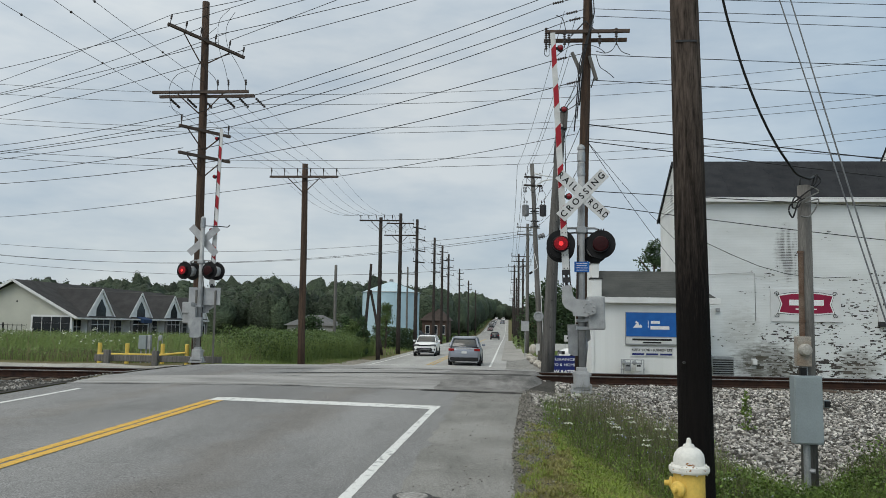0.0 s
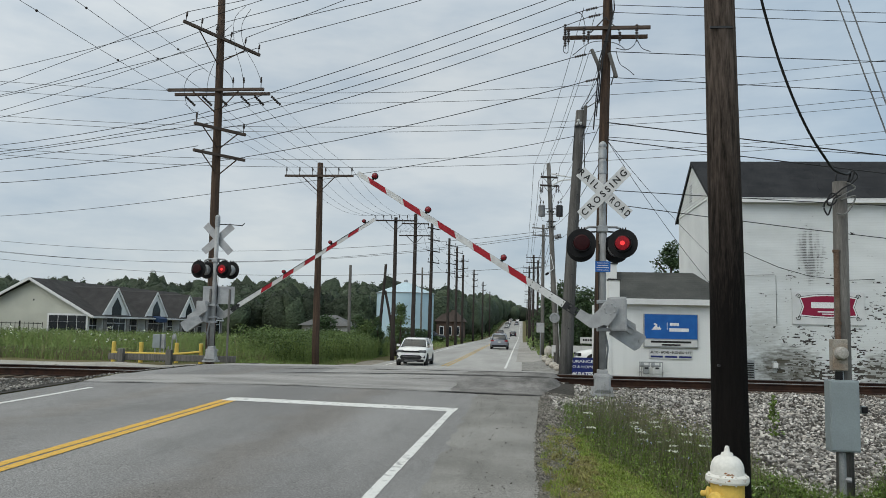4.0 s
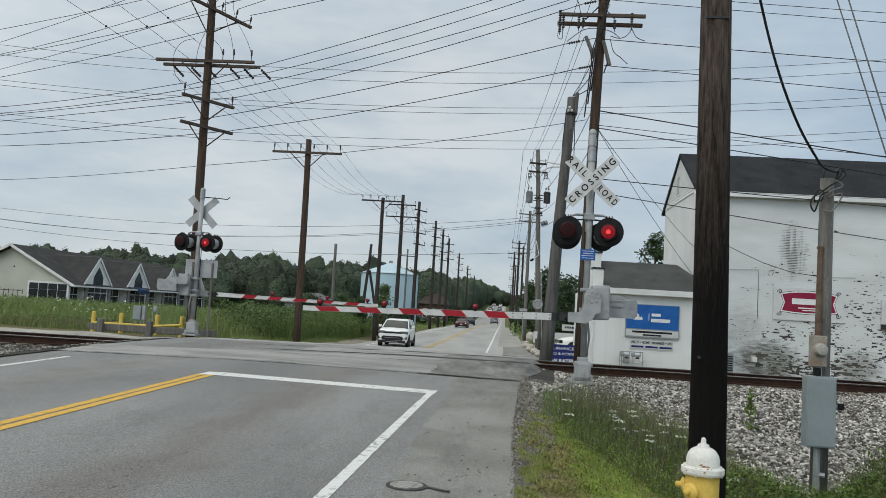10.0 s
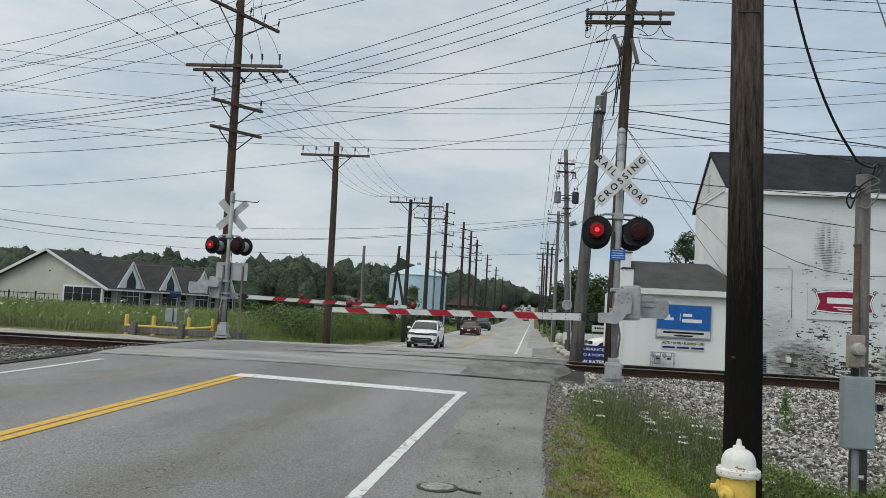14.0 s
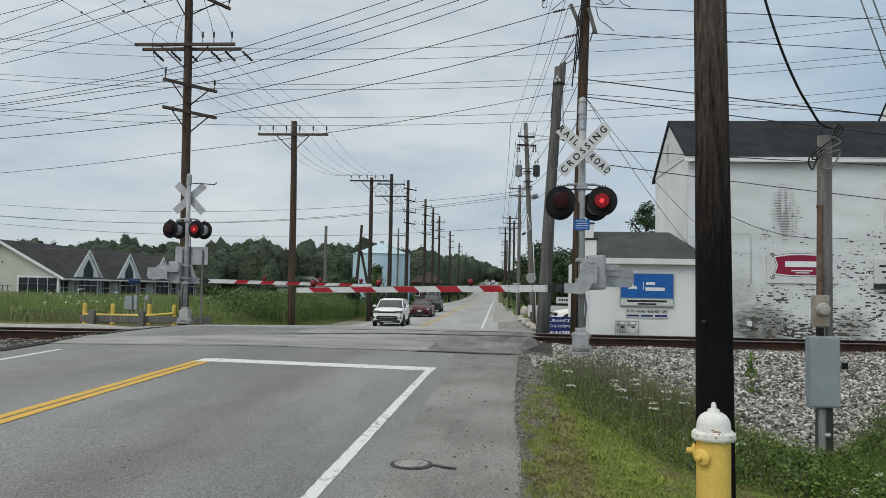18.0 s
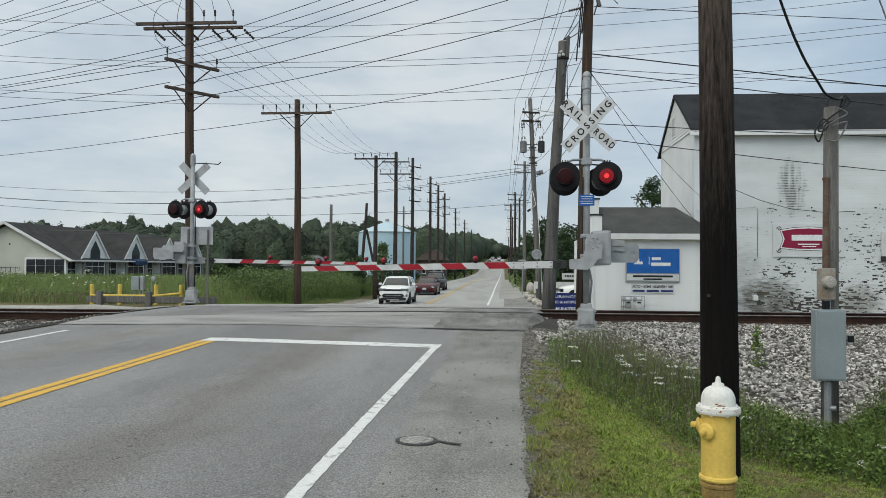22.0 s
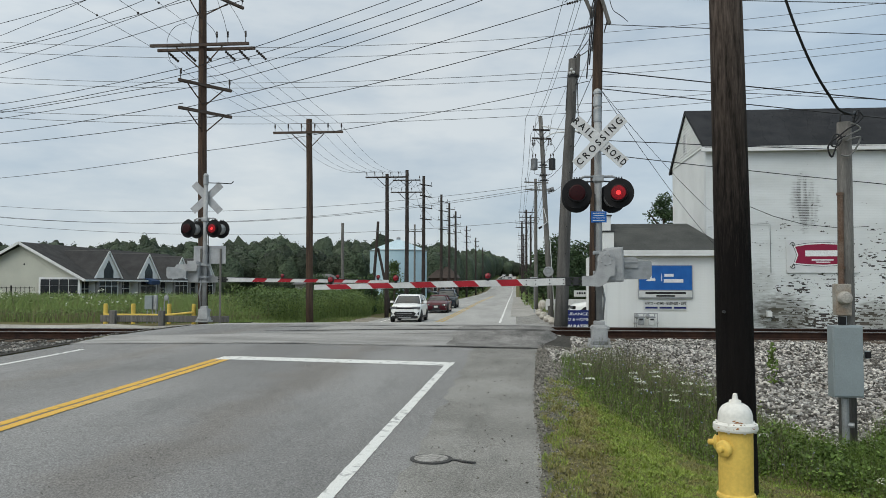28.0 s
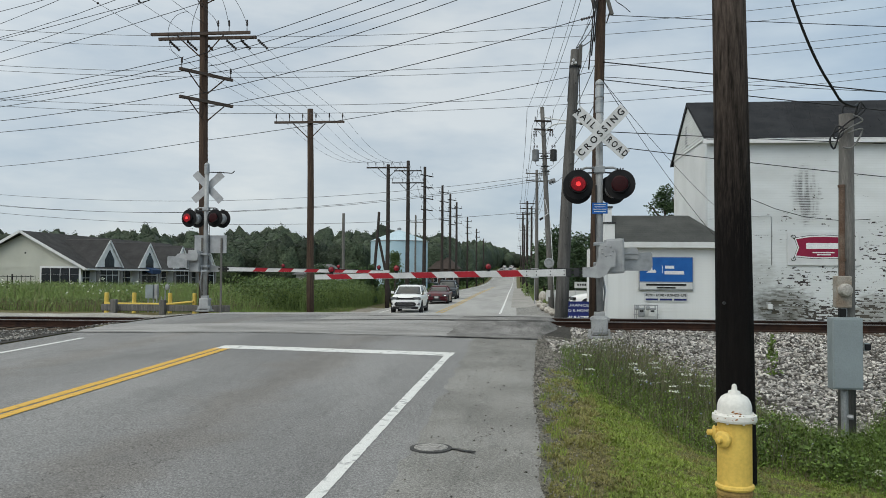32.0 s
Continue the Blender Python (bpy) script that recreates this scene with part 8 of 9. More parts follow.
        part("cowl_strip", box(B(), (0, cowl - 0.06, belt + 0.0), (W * 0.80, 0.10, 0.03), Matrix.Rotation(0.2, 3, "X"), bevel=0.008), TRIM_K, t)
        for sx in (-1, 1):
            part("fog_pocket", box(B(), (sx * hw * 0.78, f + 0.085, zb + 0.30), (0.26, 0.06, 0.16), Matrix.Rotation(sx * 0.28, 3, "Z"), bevel=0.02), TRIM_K, t)
            part("hood_crease", box(B(), (sx * hw * 0.48, (f + 0.28 + cowl) / 2, hood + 0.008), (0.03, cowl - f - 0.5, 0.022), Matrix.Rotation(0.03, 3, "X"), bevel=0.009), paint, t)
        for sx in (-1, 1):
            part("roof_rail", box(B(), (sx * hw * 0.66, (cowl + back) / 2 + 0.3, H + 0.035), (0.04, L * 0.40, 0.035), bevel=0.01), TRIM_K, t)
    else:
        bm = B()
        prism(bm, [(-0.34, 0.62), (0.34, 0.62), (0.20, 0.44), (0.46, 0.20), (-0.46, 0.20), (-0.20, 0.44)], Matrix(((1, 0, 0, 0), (0, 0, -1, f + 0.03), (0, 1, 0, 0), (0, 0, 0, 1))), 0.05)
        part("grille", bm, TRIM_K, t, "black spindle grille")
        part("bumper_lip", box(B(), (0, f + 0.06, zb + 0.05), (W * 0.84, 0.14, 0.08), bevel=0.02), TRIM_K, t)
    if not suv:
        part("number_plate", box(B(), (0, f - 0.03, zb + 0.34), (0.31, 0.02, 0.15)), SIGN_W, t)
    part("number_plate", box(B(), (0, r + 0.008, belt - 0.32), (0.31, 0.02, 0.15)), SIGN_W, t)
    part("rear_glass_trim", box(B(), (0, r - 0.02, belt - 0.10), (W * 0.5, 0.05, 0.04)), CHROME, t)
    part("rear_bumper", box(B(), (0, r - 0.06, zb + 0.16), (W * 0.86, 0.16, 0.22), bevel=0.04), TRIM_K if suv else paint, t)
    return t


def car_paint(name, c, metal=0.2):
    return mat(name, c, tuple(v * 0.92 for v in c), 1.5, 0.28, metal, bump=0, fine=0.03, clear=0.25)


def on_road(x, y, turn=0.0):
    dz = (float(road_z(x, y + 1.3)) - float(road_z(x, y - 1.3))) / 2.6
    return pose(x, y, float(road_z(x, y)) + 0.01, math.degrees(math.atan(dz)) * (1 if abs(turn) < 90 else -1), 0, turn)


WHITE_SUV = car(on_road(-6.51, 48.9), 4.42, 1.84, 1.65, 1.12, 1.09, "suv", car_paint("white_car_paint", (0.82, 0.82, 0.81), 0.0), "white compact sport utility car with black trim, waiting at the gate")
RED_CAR = car(on_road(-6.32, 66), 4.68, 1.84, 1.43, 0.98, 0.90, "sedan", car_paint("dark_red_car_paint", (0.075, 0.006, 0.013), 0.0), "dark red sedan with spindle grille and lit running lights", 0.33, True)
DARK_SUV = car(on_road(-6.63, 77.5), 4.8, 1.96, 1.80, 1.16, 1.10, "suv", car_paint("blue_grey_car_paint", (0.022, 0.030, 0.040), 0.1), "dark blue-grey sport utility car behind a red sedan")
GREY_SUV = car(on_road(-2.52, 52, 180), 4.9, 1.98, 1.76, 1.13, 1.06, "suv", car_paint("silver_grey_car_paint", (0.27, 0.29, 0.335), 0.3), "silver-grey sport utility car driving away")
FAR_CAR = car(on_road(-2.6, 170, 180), 4.6, 1.84, 1.6, 1.05, 0.98, "suv", MATS["blue_grey_car_paint"], "dark car driving away far along the road")
car(pose(5.05, 41.2, float(ground_z(4.8, 41.2)) + 0.04, 0, 0, -90), 4.6, 1.80, 1.42, 0.98, 0.92, "sedan", MATS["white_car_paint"], "white sedan parked behind the office", 0.33)
PARKED = [(-14.4, 126, 85, "suv", "blue_grey_car_paint", "dark car parked by the small pavilion"), (-14.8, 131, 80, "sedan", "silver_grey_car_paint", "grey car parked by the small pavilion")]
for x, y, a, kind, paint, label in PARKED:
    c = car(pose(x, y, float(ground_z(x, y)) + 0.07, 0, 0, a), 4.6, 1.84, 1.65 if kind == "suv" else 1.45, 1.06 if kind == "suv" else 0.95, 1.0 if kind == "suv" else 0.9, kind, MATS[paint], label)
for k, (x, y, src) in enumerate(((-6.4, 330, WHITE_SUV), (-6.5, 352, DARK_SUV), (-6.4, 378, WHITE_SUV), (-6.5, 402, RED_CAR), (-2.6, 372, GREY_SUV), (-2.7, 440, WHITE_SUV), (-6.5, 450, WHITE_SUV), (3.5, 350, WHITE_SUV), (6.0, 372, GREY_SUV))):
    c = copy_thing(src, on_road(x, y, 180 if x > -4 and x < 0 else 0))
    tagged(c, "tiny distant car in far traffic")


# ---- plants and stones ----
RNG = np.random.default_rng(7)


def leaf_mat(name, a, b, rnd=0.35, scale=0.5, bump=0, bscale=8, fine=0.2):
    m = mat(name, a, b, scale, 0.65, bump=bump, bscale=bscale, fine=fine, rnd=rnd, spec=0.25)
    return m


LEAF = leaf_mat("leaves_mid_green", (0.095, 0.14, 0.045), (0.065, 0.105, 0.036))
LEAF_DK = leaf_mat("leaves_dark_green", (0.055, 0.09, 0.038), (0.038, 0.066, 0.03))
LEAF_FAR = leaf_mat("leaves_far_green", (0.056, 0.077, 0.043), (0.029, 0.043, 0.028), 0.40, 0.22, 1.0, 3.0, 0.5)
for nd in LEAF_FAR.node_tree.nodes:
    if nd.bl_idname == "ShaderNodeBump":
        nd.inputs["Distance"].default_value = 0.45
GRASS = leaf_mat("grass_green", (0.234, 0.302, 0.055), (0.156, 0.208, 0.040), 0.45)
OLIVE = leaf_mat("grass_olive", (0.262, 0.246, 0.080), (0.162, 0.150, 0.053), 0.45)
STRAW = leaf_mat("grass_straw", (0.325, 0.278, 0.146), (0.212, 0.180, 0.095), 0.45)
MEADOW_STRAW = leaf_mat("meadow_straw", (0.28, 0.25, 0.12), (0.20, 0.185, 0.09), 0.3)
TALLG = leaf_mat("tall_meadow_grass", (0.186, 0.252, 0.072), (0.130, 0.184, 0.054), 0.22)
FORB = leaf_mat("meadow_leaves", (0.174, 0.234, 0.078), (0.116, 0.168, 0.058), 0.35)
SEED = leaf_mat("seed_heads", (0.15, 0.105, 0.075), (0.12, 0.085, 0.06), 0.3)
WEED = leaf_mat("weed_green", (0.150, 0.222, 0.040), (0.085, 0.135, 0.028), 0.5)
BROAD = leaf_mat("broad_weed_leaves", (0.115, 0.175, 0.036), (0.060, 0.098, 0.022), 0.6)
STEM = leaf_mat("dry_stems", (0.165, 0.150, 0.090), (0.10, 0.10, 0.058), 0.5)
PETAL = leaf_mat("white_petals", (0.66, 0.67, 0.58), (0.55, 0.57, 0.46), 0.2)
BLUEF = leaf_mat("blue_petals", (0.34, 0.37, 0.56), (0.28, 0.31, 0.48), 0.15)
BARK = mat("bark", (0.085, 0.070, 0.055), (0.055, 0.045, 0.036), 3, 0.95, bump=0.5, bscale=20, stretch=(3, 3, 0.4))


def mesh_np(name, V, F, material, parent=None, label="", extra=None):
    """V: (n, 3) array; F: (m, k) array of one face size."""
    me = bpy.data.meshes.new(name)
    V, F = np.asarray(V, np.float32), np.asarray(F, np.int32)
    me.vertices.add(len(V))
    me.vertices.foreach_set("co", V.ravel())
    me.loops.add(F.size)
    me.loops.foreach_set("vertex_index", F.ravel())
    me.polygons.add(len(F))
    me.polygons.foreach_set("loop_start", np.arange(0, F.size, F.shape[1], dtype=np.int32))
    me.polygons.foreach_set("loop_total", np.full(len(F), F.shape[1], np.int32))
    me.update(calc_edges=True)
    me.materials.append(material)
    ob = new(name, me)
    if parent:
        ob.parent = parent
    if label:
        ob["label"] = label
    return ob


def quads(C, U, Wd):
    """Quads at centres C with half-axes U and Wd."""
    V = np.stack([C - U - 0.4 * Wd, C + 0.1 * U - Wd, C + U, C + 0.1 * U + Wd], 1).reshape(-1, 3)
    return V, np.arange(len(V)).reshape(-1, 4)


def unit(n):
    v = RNG.normal(size=(n, 3))
    return v / np.linalg.norm(v, axis=1, keepdims=True)


def leaf_cloud(C, size, flat=0.5):
    n = len(C)
    u = unit(n)
    u[:, 2] *= flat
    w = np.cross(u, unit(n))
    s = size * RNG.uniform(0.6, 1.4, (n, 1))
    return quads(C, u * s, w / (np.linalg.norm(w, axis=1, keepdims=True) + 1e-6) * s * 0.6)


def crown_points(x, y, z0, z1, r, n, lobes=12, conical=0.0, cores=False):
    """Leaf places in a crown of uneven lobes."""
    f = RNG.uniform(0.05, 1, lobes)
    wide = np.sin(np.pi * np.clip(f * 0.82 + 0.12, 0, 1)) ** 0.7 * (1 - conical * f)
    a = RNG.uniform(0, 2 * np.pi, lobes)
    rr = r * wide * RNG.uniform(0.25, 0.75, lobes)
    L = np.stack([x + rr * np.cos(a), y + rr * np.sin(a), z0 + (z1 - z0) * f * 0.92], 1)
    R = r * RNG.uniform(0.28, 0.5, lobes) * (1 - 0.6 * conical * f)
    k = RNG.integers(0, lobes, n)
    d = unit(n) * (RNG.uniform(0.45, 1.2, (n, 1)))
    P = L[k] + d * R[k][:, None] * [1, 1, 0.85]
    return (P, L, R) if cores else P


def tree(x, y, h, r, material, label, n=1500, leaf=0.22, z0=0.25, conical=0.0):
    zb = float(ground_z(x, y))
    t = thing("tree", pose(x, y, zb), label, "tree", "trees")
    bm = B()
    cyl(bm, (0, 0, -0.2), (0.1, 0.05, h * 0.75), 0.05 * h * 0.5, 0.02 * h * 0.4, 9)
    for k in range(6):
        a = 2.4 * k
        z = h * (0.3 + 0.09 * k)
        cyl(bm, (0.05, 0.02, z), (r * 0.6 * math.cos(a), r * 0.6 * math.sin(a), z + h * 0.18), 0.012 * h, 0.004 * h, 6)
    part("trunk", bm, BARK, t)
    V, F = leaf_cloud(crown_points(0, 0, h * z0, h, r, n * 3, 30, conical), leaf * 0.62)
    mesh_np("crown", V, F, material, t, "leafy crown")
    return t


tree(14.2, 78, 11.0, 2.6, LEAF_DK, "tall green tree behind the white buildings", 1800, 0.22, 0.2, 0.4)
tree(4.6, 84, 7.4, 2.4, LEAF_DK, "dark green tree behind the roadside poles", 1600, 0.24, 0.1)
tree(6.6, 88, 7.0, 2.8, LEAF_DK, "broad dark green tree behind the roadside poles", 1800, 0.24, 0.05)
tree(3.2, 92, 6.4, 2.2, LEAF_DK, "green tree behind the roadside poles", 1400, 0.24, 0.1)
tree(9.4, 96, 7.2, 3.0, LEAF_DK, "dark green tree behind the white office", 1600, 0.26, 0.1)
tree(-11.7, 76, 4.5, 1.5, LEAF, "small young tree before the water tank", 900, 0.15, 0.08, 0.5)
tree(-10.6, 58, 3.1, 0.75, LEAF_DK, "narrow dark evergreen shrub beside a leaning pole", 1100, 0.10, 0.02, 0.6)
tree(-14.4, 70, 3.0, 1.3, LEAF_DK, "dark evergreen shrub in the meadow", 900, 0.16, 0.02, 0.5)
tree(-12.6, 64, 2.3, 1.4, LEAF, "bushy green shrub at the meadow edge", 900, 0.15, 0.02)
tree(-16.6, 66, 2.6, 1.5, LEAF_DK, "bushy dark shrub at the meadow edge", 900, 0.15, 0.02)


def woods():
    """Belts of mixed trees behind the meadow and along the far road."""
    C, T, K = [], [], []

    bm = B()
    bmesh.ops.create_icosphere(bm, subdivisions=3, radius=1.0)
    sv = np.array([v.co[:] for v in bm.verts])
    sf = np.array([[v.index for v in f.verts] for f in bm.faces])
    bm.free()

    def one(x, y, h, r, n):
        """A crown down to the ground: an egg or a cone with a lumpy skin, and leaves along the skin."""
        zb, h = float(np.interp(y, _yy, P_L)), 0.90 * h
        con = RNG.uniform(0.0, 0.22)
        W = RNG.normal(size=(9, 3)) * np.repeat([2.2, 4.5, 9.0], 3)[:, None]
        ph = RNG.uniform(0, 6.28, 9)
        amp = np.repeat([0.085, 0.062, 0.036], 3)

        def skin(d, k):
            q = k * (1 + (np.sin(d @ W.T + ph) * amp).sum(1))[:, None] * d
            up = 0.5 + 0.5 * q[:, 2:]
            wide = r * (1.08 - con * np.clip(up, 0, 1.2) * 0.85)
            return np.concatenate([q[:, :2] * wide, h * up], 1) + [x, y, zb]

        d = unit(n)
        d[:, 1] = -np.abs(d[:, 1])
        d[::2, 2] = np.abs(d[::2, 2])
        C.append(skin(d, RNG.uniform(0.95, 1.005, (n, 1))))
        K.append(skin(sv, 0.96 * RNG.uniform(0.97, 1.03, (len(sv), 1))))
        T.append((x, y, zb, h))

    # the skyline of the belt, as seen over the meadow
    SX = [-150, -101, -93, -87, -80, -75, -70, -65, -58, -53, -48, -39, -32, -25, -12]
    SZ = [10.5, 10.5, 10.2, 9.5, 9.9, 11.0, 10.8, 9.5, 10.0, 10.6, 11.0, 9.6, 10.4, 10.5, 9.2]
    for k in range(120):
        x = -150 + 136 * k / 119
        for row in range(3):
            y = 142 + 13 * row + RNG.uniform(-5, 5)
            top = 1.5 + (float(np.interp(x * 150 / y, SX, SZ)) - 1.5) * y / 150 * (RNG.uniform(0.82, 1.02) if row < 2 else RNG.uniform(0.88, 1.15))
            one(x + RNG.uniform(-1, 1), y, top + 0.35, RNG.uniform(2.2, 3.6), 420 if row < 2 else 340)
    for k in range(46):
        y = 160 + 11 * k
        for row in range(2):
            one(-13.8 - 4.5 * row - RNG.uniform(0, 3) + 0.004 * (y - 160), y + 5 * row, RNG.uniform(9.5, 12.5) + 0.010 * (y - 160), RNG.uniform(3, 4.4), 300)
        if k > 1:
            one(15 + RNG.uniform(0, 6) - 0.006 * y, y, RNG.uniform(8, 12), RNG.uniform(3, 4.2), 260)
    for k in range(60):
        x = -60 + 2.2 * k
        one(x, 545 + RNG.uniform(-15, 15), float(np.interp(x, [-60, -20, -8, 5, 12, 60], [19, 19, 14, 9, 7, 8])) + RNG.uniform(-1.5, 1.5), RNG.uniform(3.5, 5.0), 160)
    for k in range(30):
        one(-46 + 0.8 * k, 128 + RNG.uniform(-6, 6), RNG.uniform(6.0, 9.0), RNG.uniform(1.8, 2.8), 520)
    V, F = leaf_cloud(np.concatenate(C), 0.17, 0.7)
    ob = mesh_np("woods", V, F, LEAF_FAR)
    tagged(ob, "mixed green woods behind the meadow and road", "woods", kind="stuff")
    # the thick inside of each crown
    V = np.concatenate(K)
    F = sf[None] + len(sv) * np.arange(len(K))[:, None, None]
    core = mesh_np("inner_foliage", V.reshape(-1, 3), F.reshape(-1, 3), LEAF_FAR, ob)
    tagged(core, "dense foliage inside the crowns", kind="stuff")
    vs, fs = [], []
    for x, y, z, h in T:
        b = len(vs)
        for dz, r in ((-0.3, 0.22), (h * 0.7, 0.10)):
            for a in range(5):
                vs.append((x + r * math.cos(a * 1.2566), y + r * math.sin(a * 1.2566), z + dz))
        fs += [(b + k, b + (k + 1) % 5, b + 5 + (k + 1) % 5, b + 5 + k) for k in range(5)]
    tr = raw("trunks", vs, fs, BARK, ob)
    tagged(tr, "many slim trunks", kind="stuff")


woods()


def blades(x, y, z, h, w, lean=0.35):
    """Bent grass blades: two stacked pieces each."""
    n = len(x)
    a = RNG.uniform(0, 2 * np.pi, n)
    b = RNG.uniform(0, 2 * np.pi, n)
    base = np.stack([x, y, z], 1)
    side = np.stack([np.cos(a), np.sin(a), np.zeros(n)], 1) * (w / 2)[:, None]
    ln = lean * RNG.uniform(0.2, 1.2, n)
    off = np.stack([np.cos(b) * ln * h, np.sin(b) * ln * h, h], 1)
    mid = base + off * [0.35, 0.35, 0.6]
    V = np.stack([base - side, base + side, mid + side * 0.8, mid - side * 0.8, base + off], 1).reshape(-1, 3)
    i = np.arange(n)[:, None] * 5
    Q = np.concatenate([i + [0, 1, 2], i + [0, 2, 3], i + [3, 2, 4]], 0)
    return V, Q


def field(n, x0, x1, y0, y1, keep=None):
    x, y = RNG.uniform(x0, x1, n), RNG.uniform(y0, y1, n)
    if keep is not None:
        k = keep(x, y)
        x, y = x[k], y[k]
    return x, y


def patchy(x, y, s=1.0, seed=0.0):
    return 0.5 + 0.25 * np.sin(x * 2.3 * s + seed) * np.sin(y * 1.9 * s + 2 * seed) + 0.25 * np.sin((x + y) * 1.1 * s + 3 * seed) * np.sin((x - 0.6 * y) * 3.1 * s)


def grow(name, n, area, h, w, material, label, keep=None, lean=0.35, category="grass"):
    x, y = field(n, *area, keep)
    k = len(x)
    V, F = blades(x, y, ground_z(x, y) - 0.01, RNG.uniform(h[0], h[1], k), RNG.uniform(w[0], w[1], k), lean)
    return tagged(mesh_np(name, V, F, material), label, category, kind="stuff")


def verge_edge(y):
    return asphalt_edge(y) + 0.055 + 0.03 * np.sin(1.7 * y) + 0.03 * np.sin(4.1 * y + 1) + 0.05 * np.clip(y - 9.0, 0, 6)


def weed_front(x):
    """Where the weeds begin, across the verge."""
    return np.interp(x, [0.4, 0.8, 1.05, 1.5, 1.9, 2.2, 2.5, 2.75, 3.15, 3.6, 4.6], [11.6, 11.1, 10.1, 9.3, 8.7, 8.35, 8.2, 7.6, 7.1, 6.7, 5.9]) + 0.10 * np.sin(9 * x) + 0.06 * np.sin(23 * x)


def clump(x, y):
    """Thin tall stems between the shoulder gravel and the ballast."""
    return (y > weed_front(x)) & (x > 0.74 + 0.07 * np.clip(y - 10, 0, 5) + 0.10 * np.sin(3.1 * y)) & (x < np.interp(y, [9, 11, 14], [3.2, 3.0, 2.5]) + 0.2 * np.sin(2.7 * y)) & (y < 14.0 + 0.4 * np.sin(4 * x))


def bank(x, y):
    """Lush leafy weeds round the service pole."""
    return (x > 2.3) & (y > weed_front(x)) & (y < np.interp(x, [2.3, 2.8, 3.3, 3.9, 4.3, 4.8, 7], [10.4, 10.1, 9.5, 9.1, 9.9, 10.8, 11.2]) + 0.2 * np.sin(5 * x)) & (x < 7.0)


def lush(x, y):
    return clump(x, y) | bank(x, y)


def rough(x, y):
    """The same, with a frayed edge."""
    n = len(x)
    return lush(x + RNG.normal(0, 0.13, n), y + RNG.normal(0, 0.22, n))


def mown(x, y):
    return (x > verge_edge(y)) & ~lush(x, y) & (y < np.maximum(weed_front(x), 8.6) + 0.3) & (x < 6)


def worn(x, y):
    """Thin, brown and trodden where this is high."""
    band = np.exp(-((x - 1.15 + 0.06 * np.sin(1.3 * y)) / 0.34) ** 2)
    side = 0.52 * np.exp(-((x - asphalt_edge(y) - 0.05) / 0.38) ** 2) - 0.05 * np.clip((x - 1.6) / 0.4, 0, 1)
    return 0.42 + 0.35 * (patchy(x, y, 1.7, 0.7) - 0.5) + 0.45 * (patchy(x, y, 4.3, 1.9) - 0.5) + side - 0.34 * band


def pick(f, lo, hi):
    """Chance falling from 1 at lo to 0 at hi of f."""
    return lambda x, y: mown(x, y) & (RNG.uniform(size=len(x)) < np.clip((hi - f(x, y)) / (hi - lo), 0.0, 1))


VERGE = (0.2, 3.3, 4.9, 11.4)
grow("verge_thatch", 40000, VERGE, (0.006, 0.020), (0.004, 0.008), OLIVE, "matted olive grass of the mown verge", pick(worn, 0.55, 0.95), 2.6)
grow("verge_grass", 50000, VERGE, (0.010, 0.030), (0.003, 0.007), GRASS, "short fresh green verge grass", pick(worn, 0.22, 0.56), 1.6)
grow("verge_clover", 60000, VERGE, (0.008, 0.024), (0.004, 0.009), WEED, "darker low clover in the verge", lambda x, y: mown(x, y) & (patchy(x, y, 2.9, 2.0) > 0.55) & (worn(x, y) < 0.6), 1.6)
grow("verge_straw", 60000, VERGE, (0.004, 0.016), (0.003, 0.007), STRAW, "dry brown grass in the worn parts of the verge", lambda x, y: mown(x, y) & (RNG.uniform(size=len(x)) < np.clip(worn(x, y) * 1.7 - 0.42, 0.05, 1)), 3.2)
grow("verge_tufts", 26000, VERGE, (0.025, 0.065), (0.003, 0.007), OLIVE, "longer tufts of olive grass", lambda x, y: mown(x, y) & (patchy(x, y, 5.1, 1.0) > 0.66), 1.1)
grow("verge_fringe", 14000, (0.2, 1.3, 4.8, 11.5), (0.03, 0.08), (0.003, 0.007), GRASS, "tufts of green grass at the crumbling road edge", lambda x, y: (x > verge_edge(y) - 0.02) & (x < verge_edge(y) + 0.30) & (patchy(x, y, 4.0, 2.2) > 0.52), 0.9)
grow("gravel_grass", 5000, (0.4, 1.6, 8.4, 14.0), (0.02, 0.07), (0.004, 0.009), WEED, "sparse green tufts in the shoulder gravel", lambda x, y: (patchy(x, y, 3.0, 1.0) > 0.62) & (x > 0.45 + 0.03 * (y - 8)), 0.9)


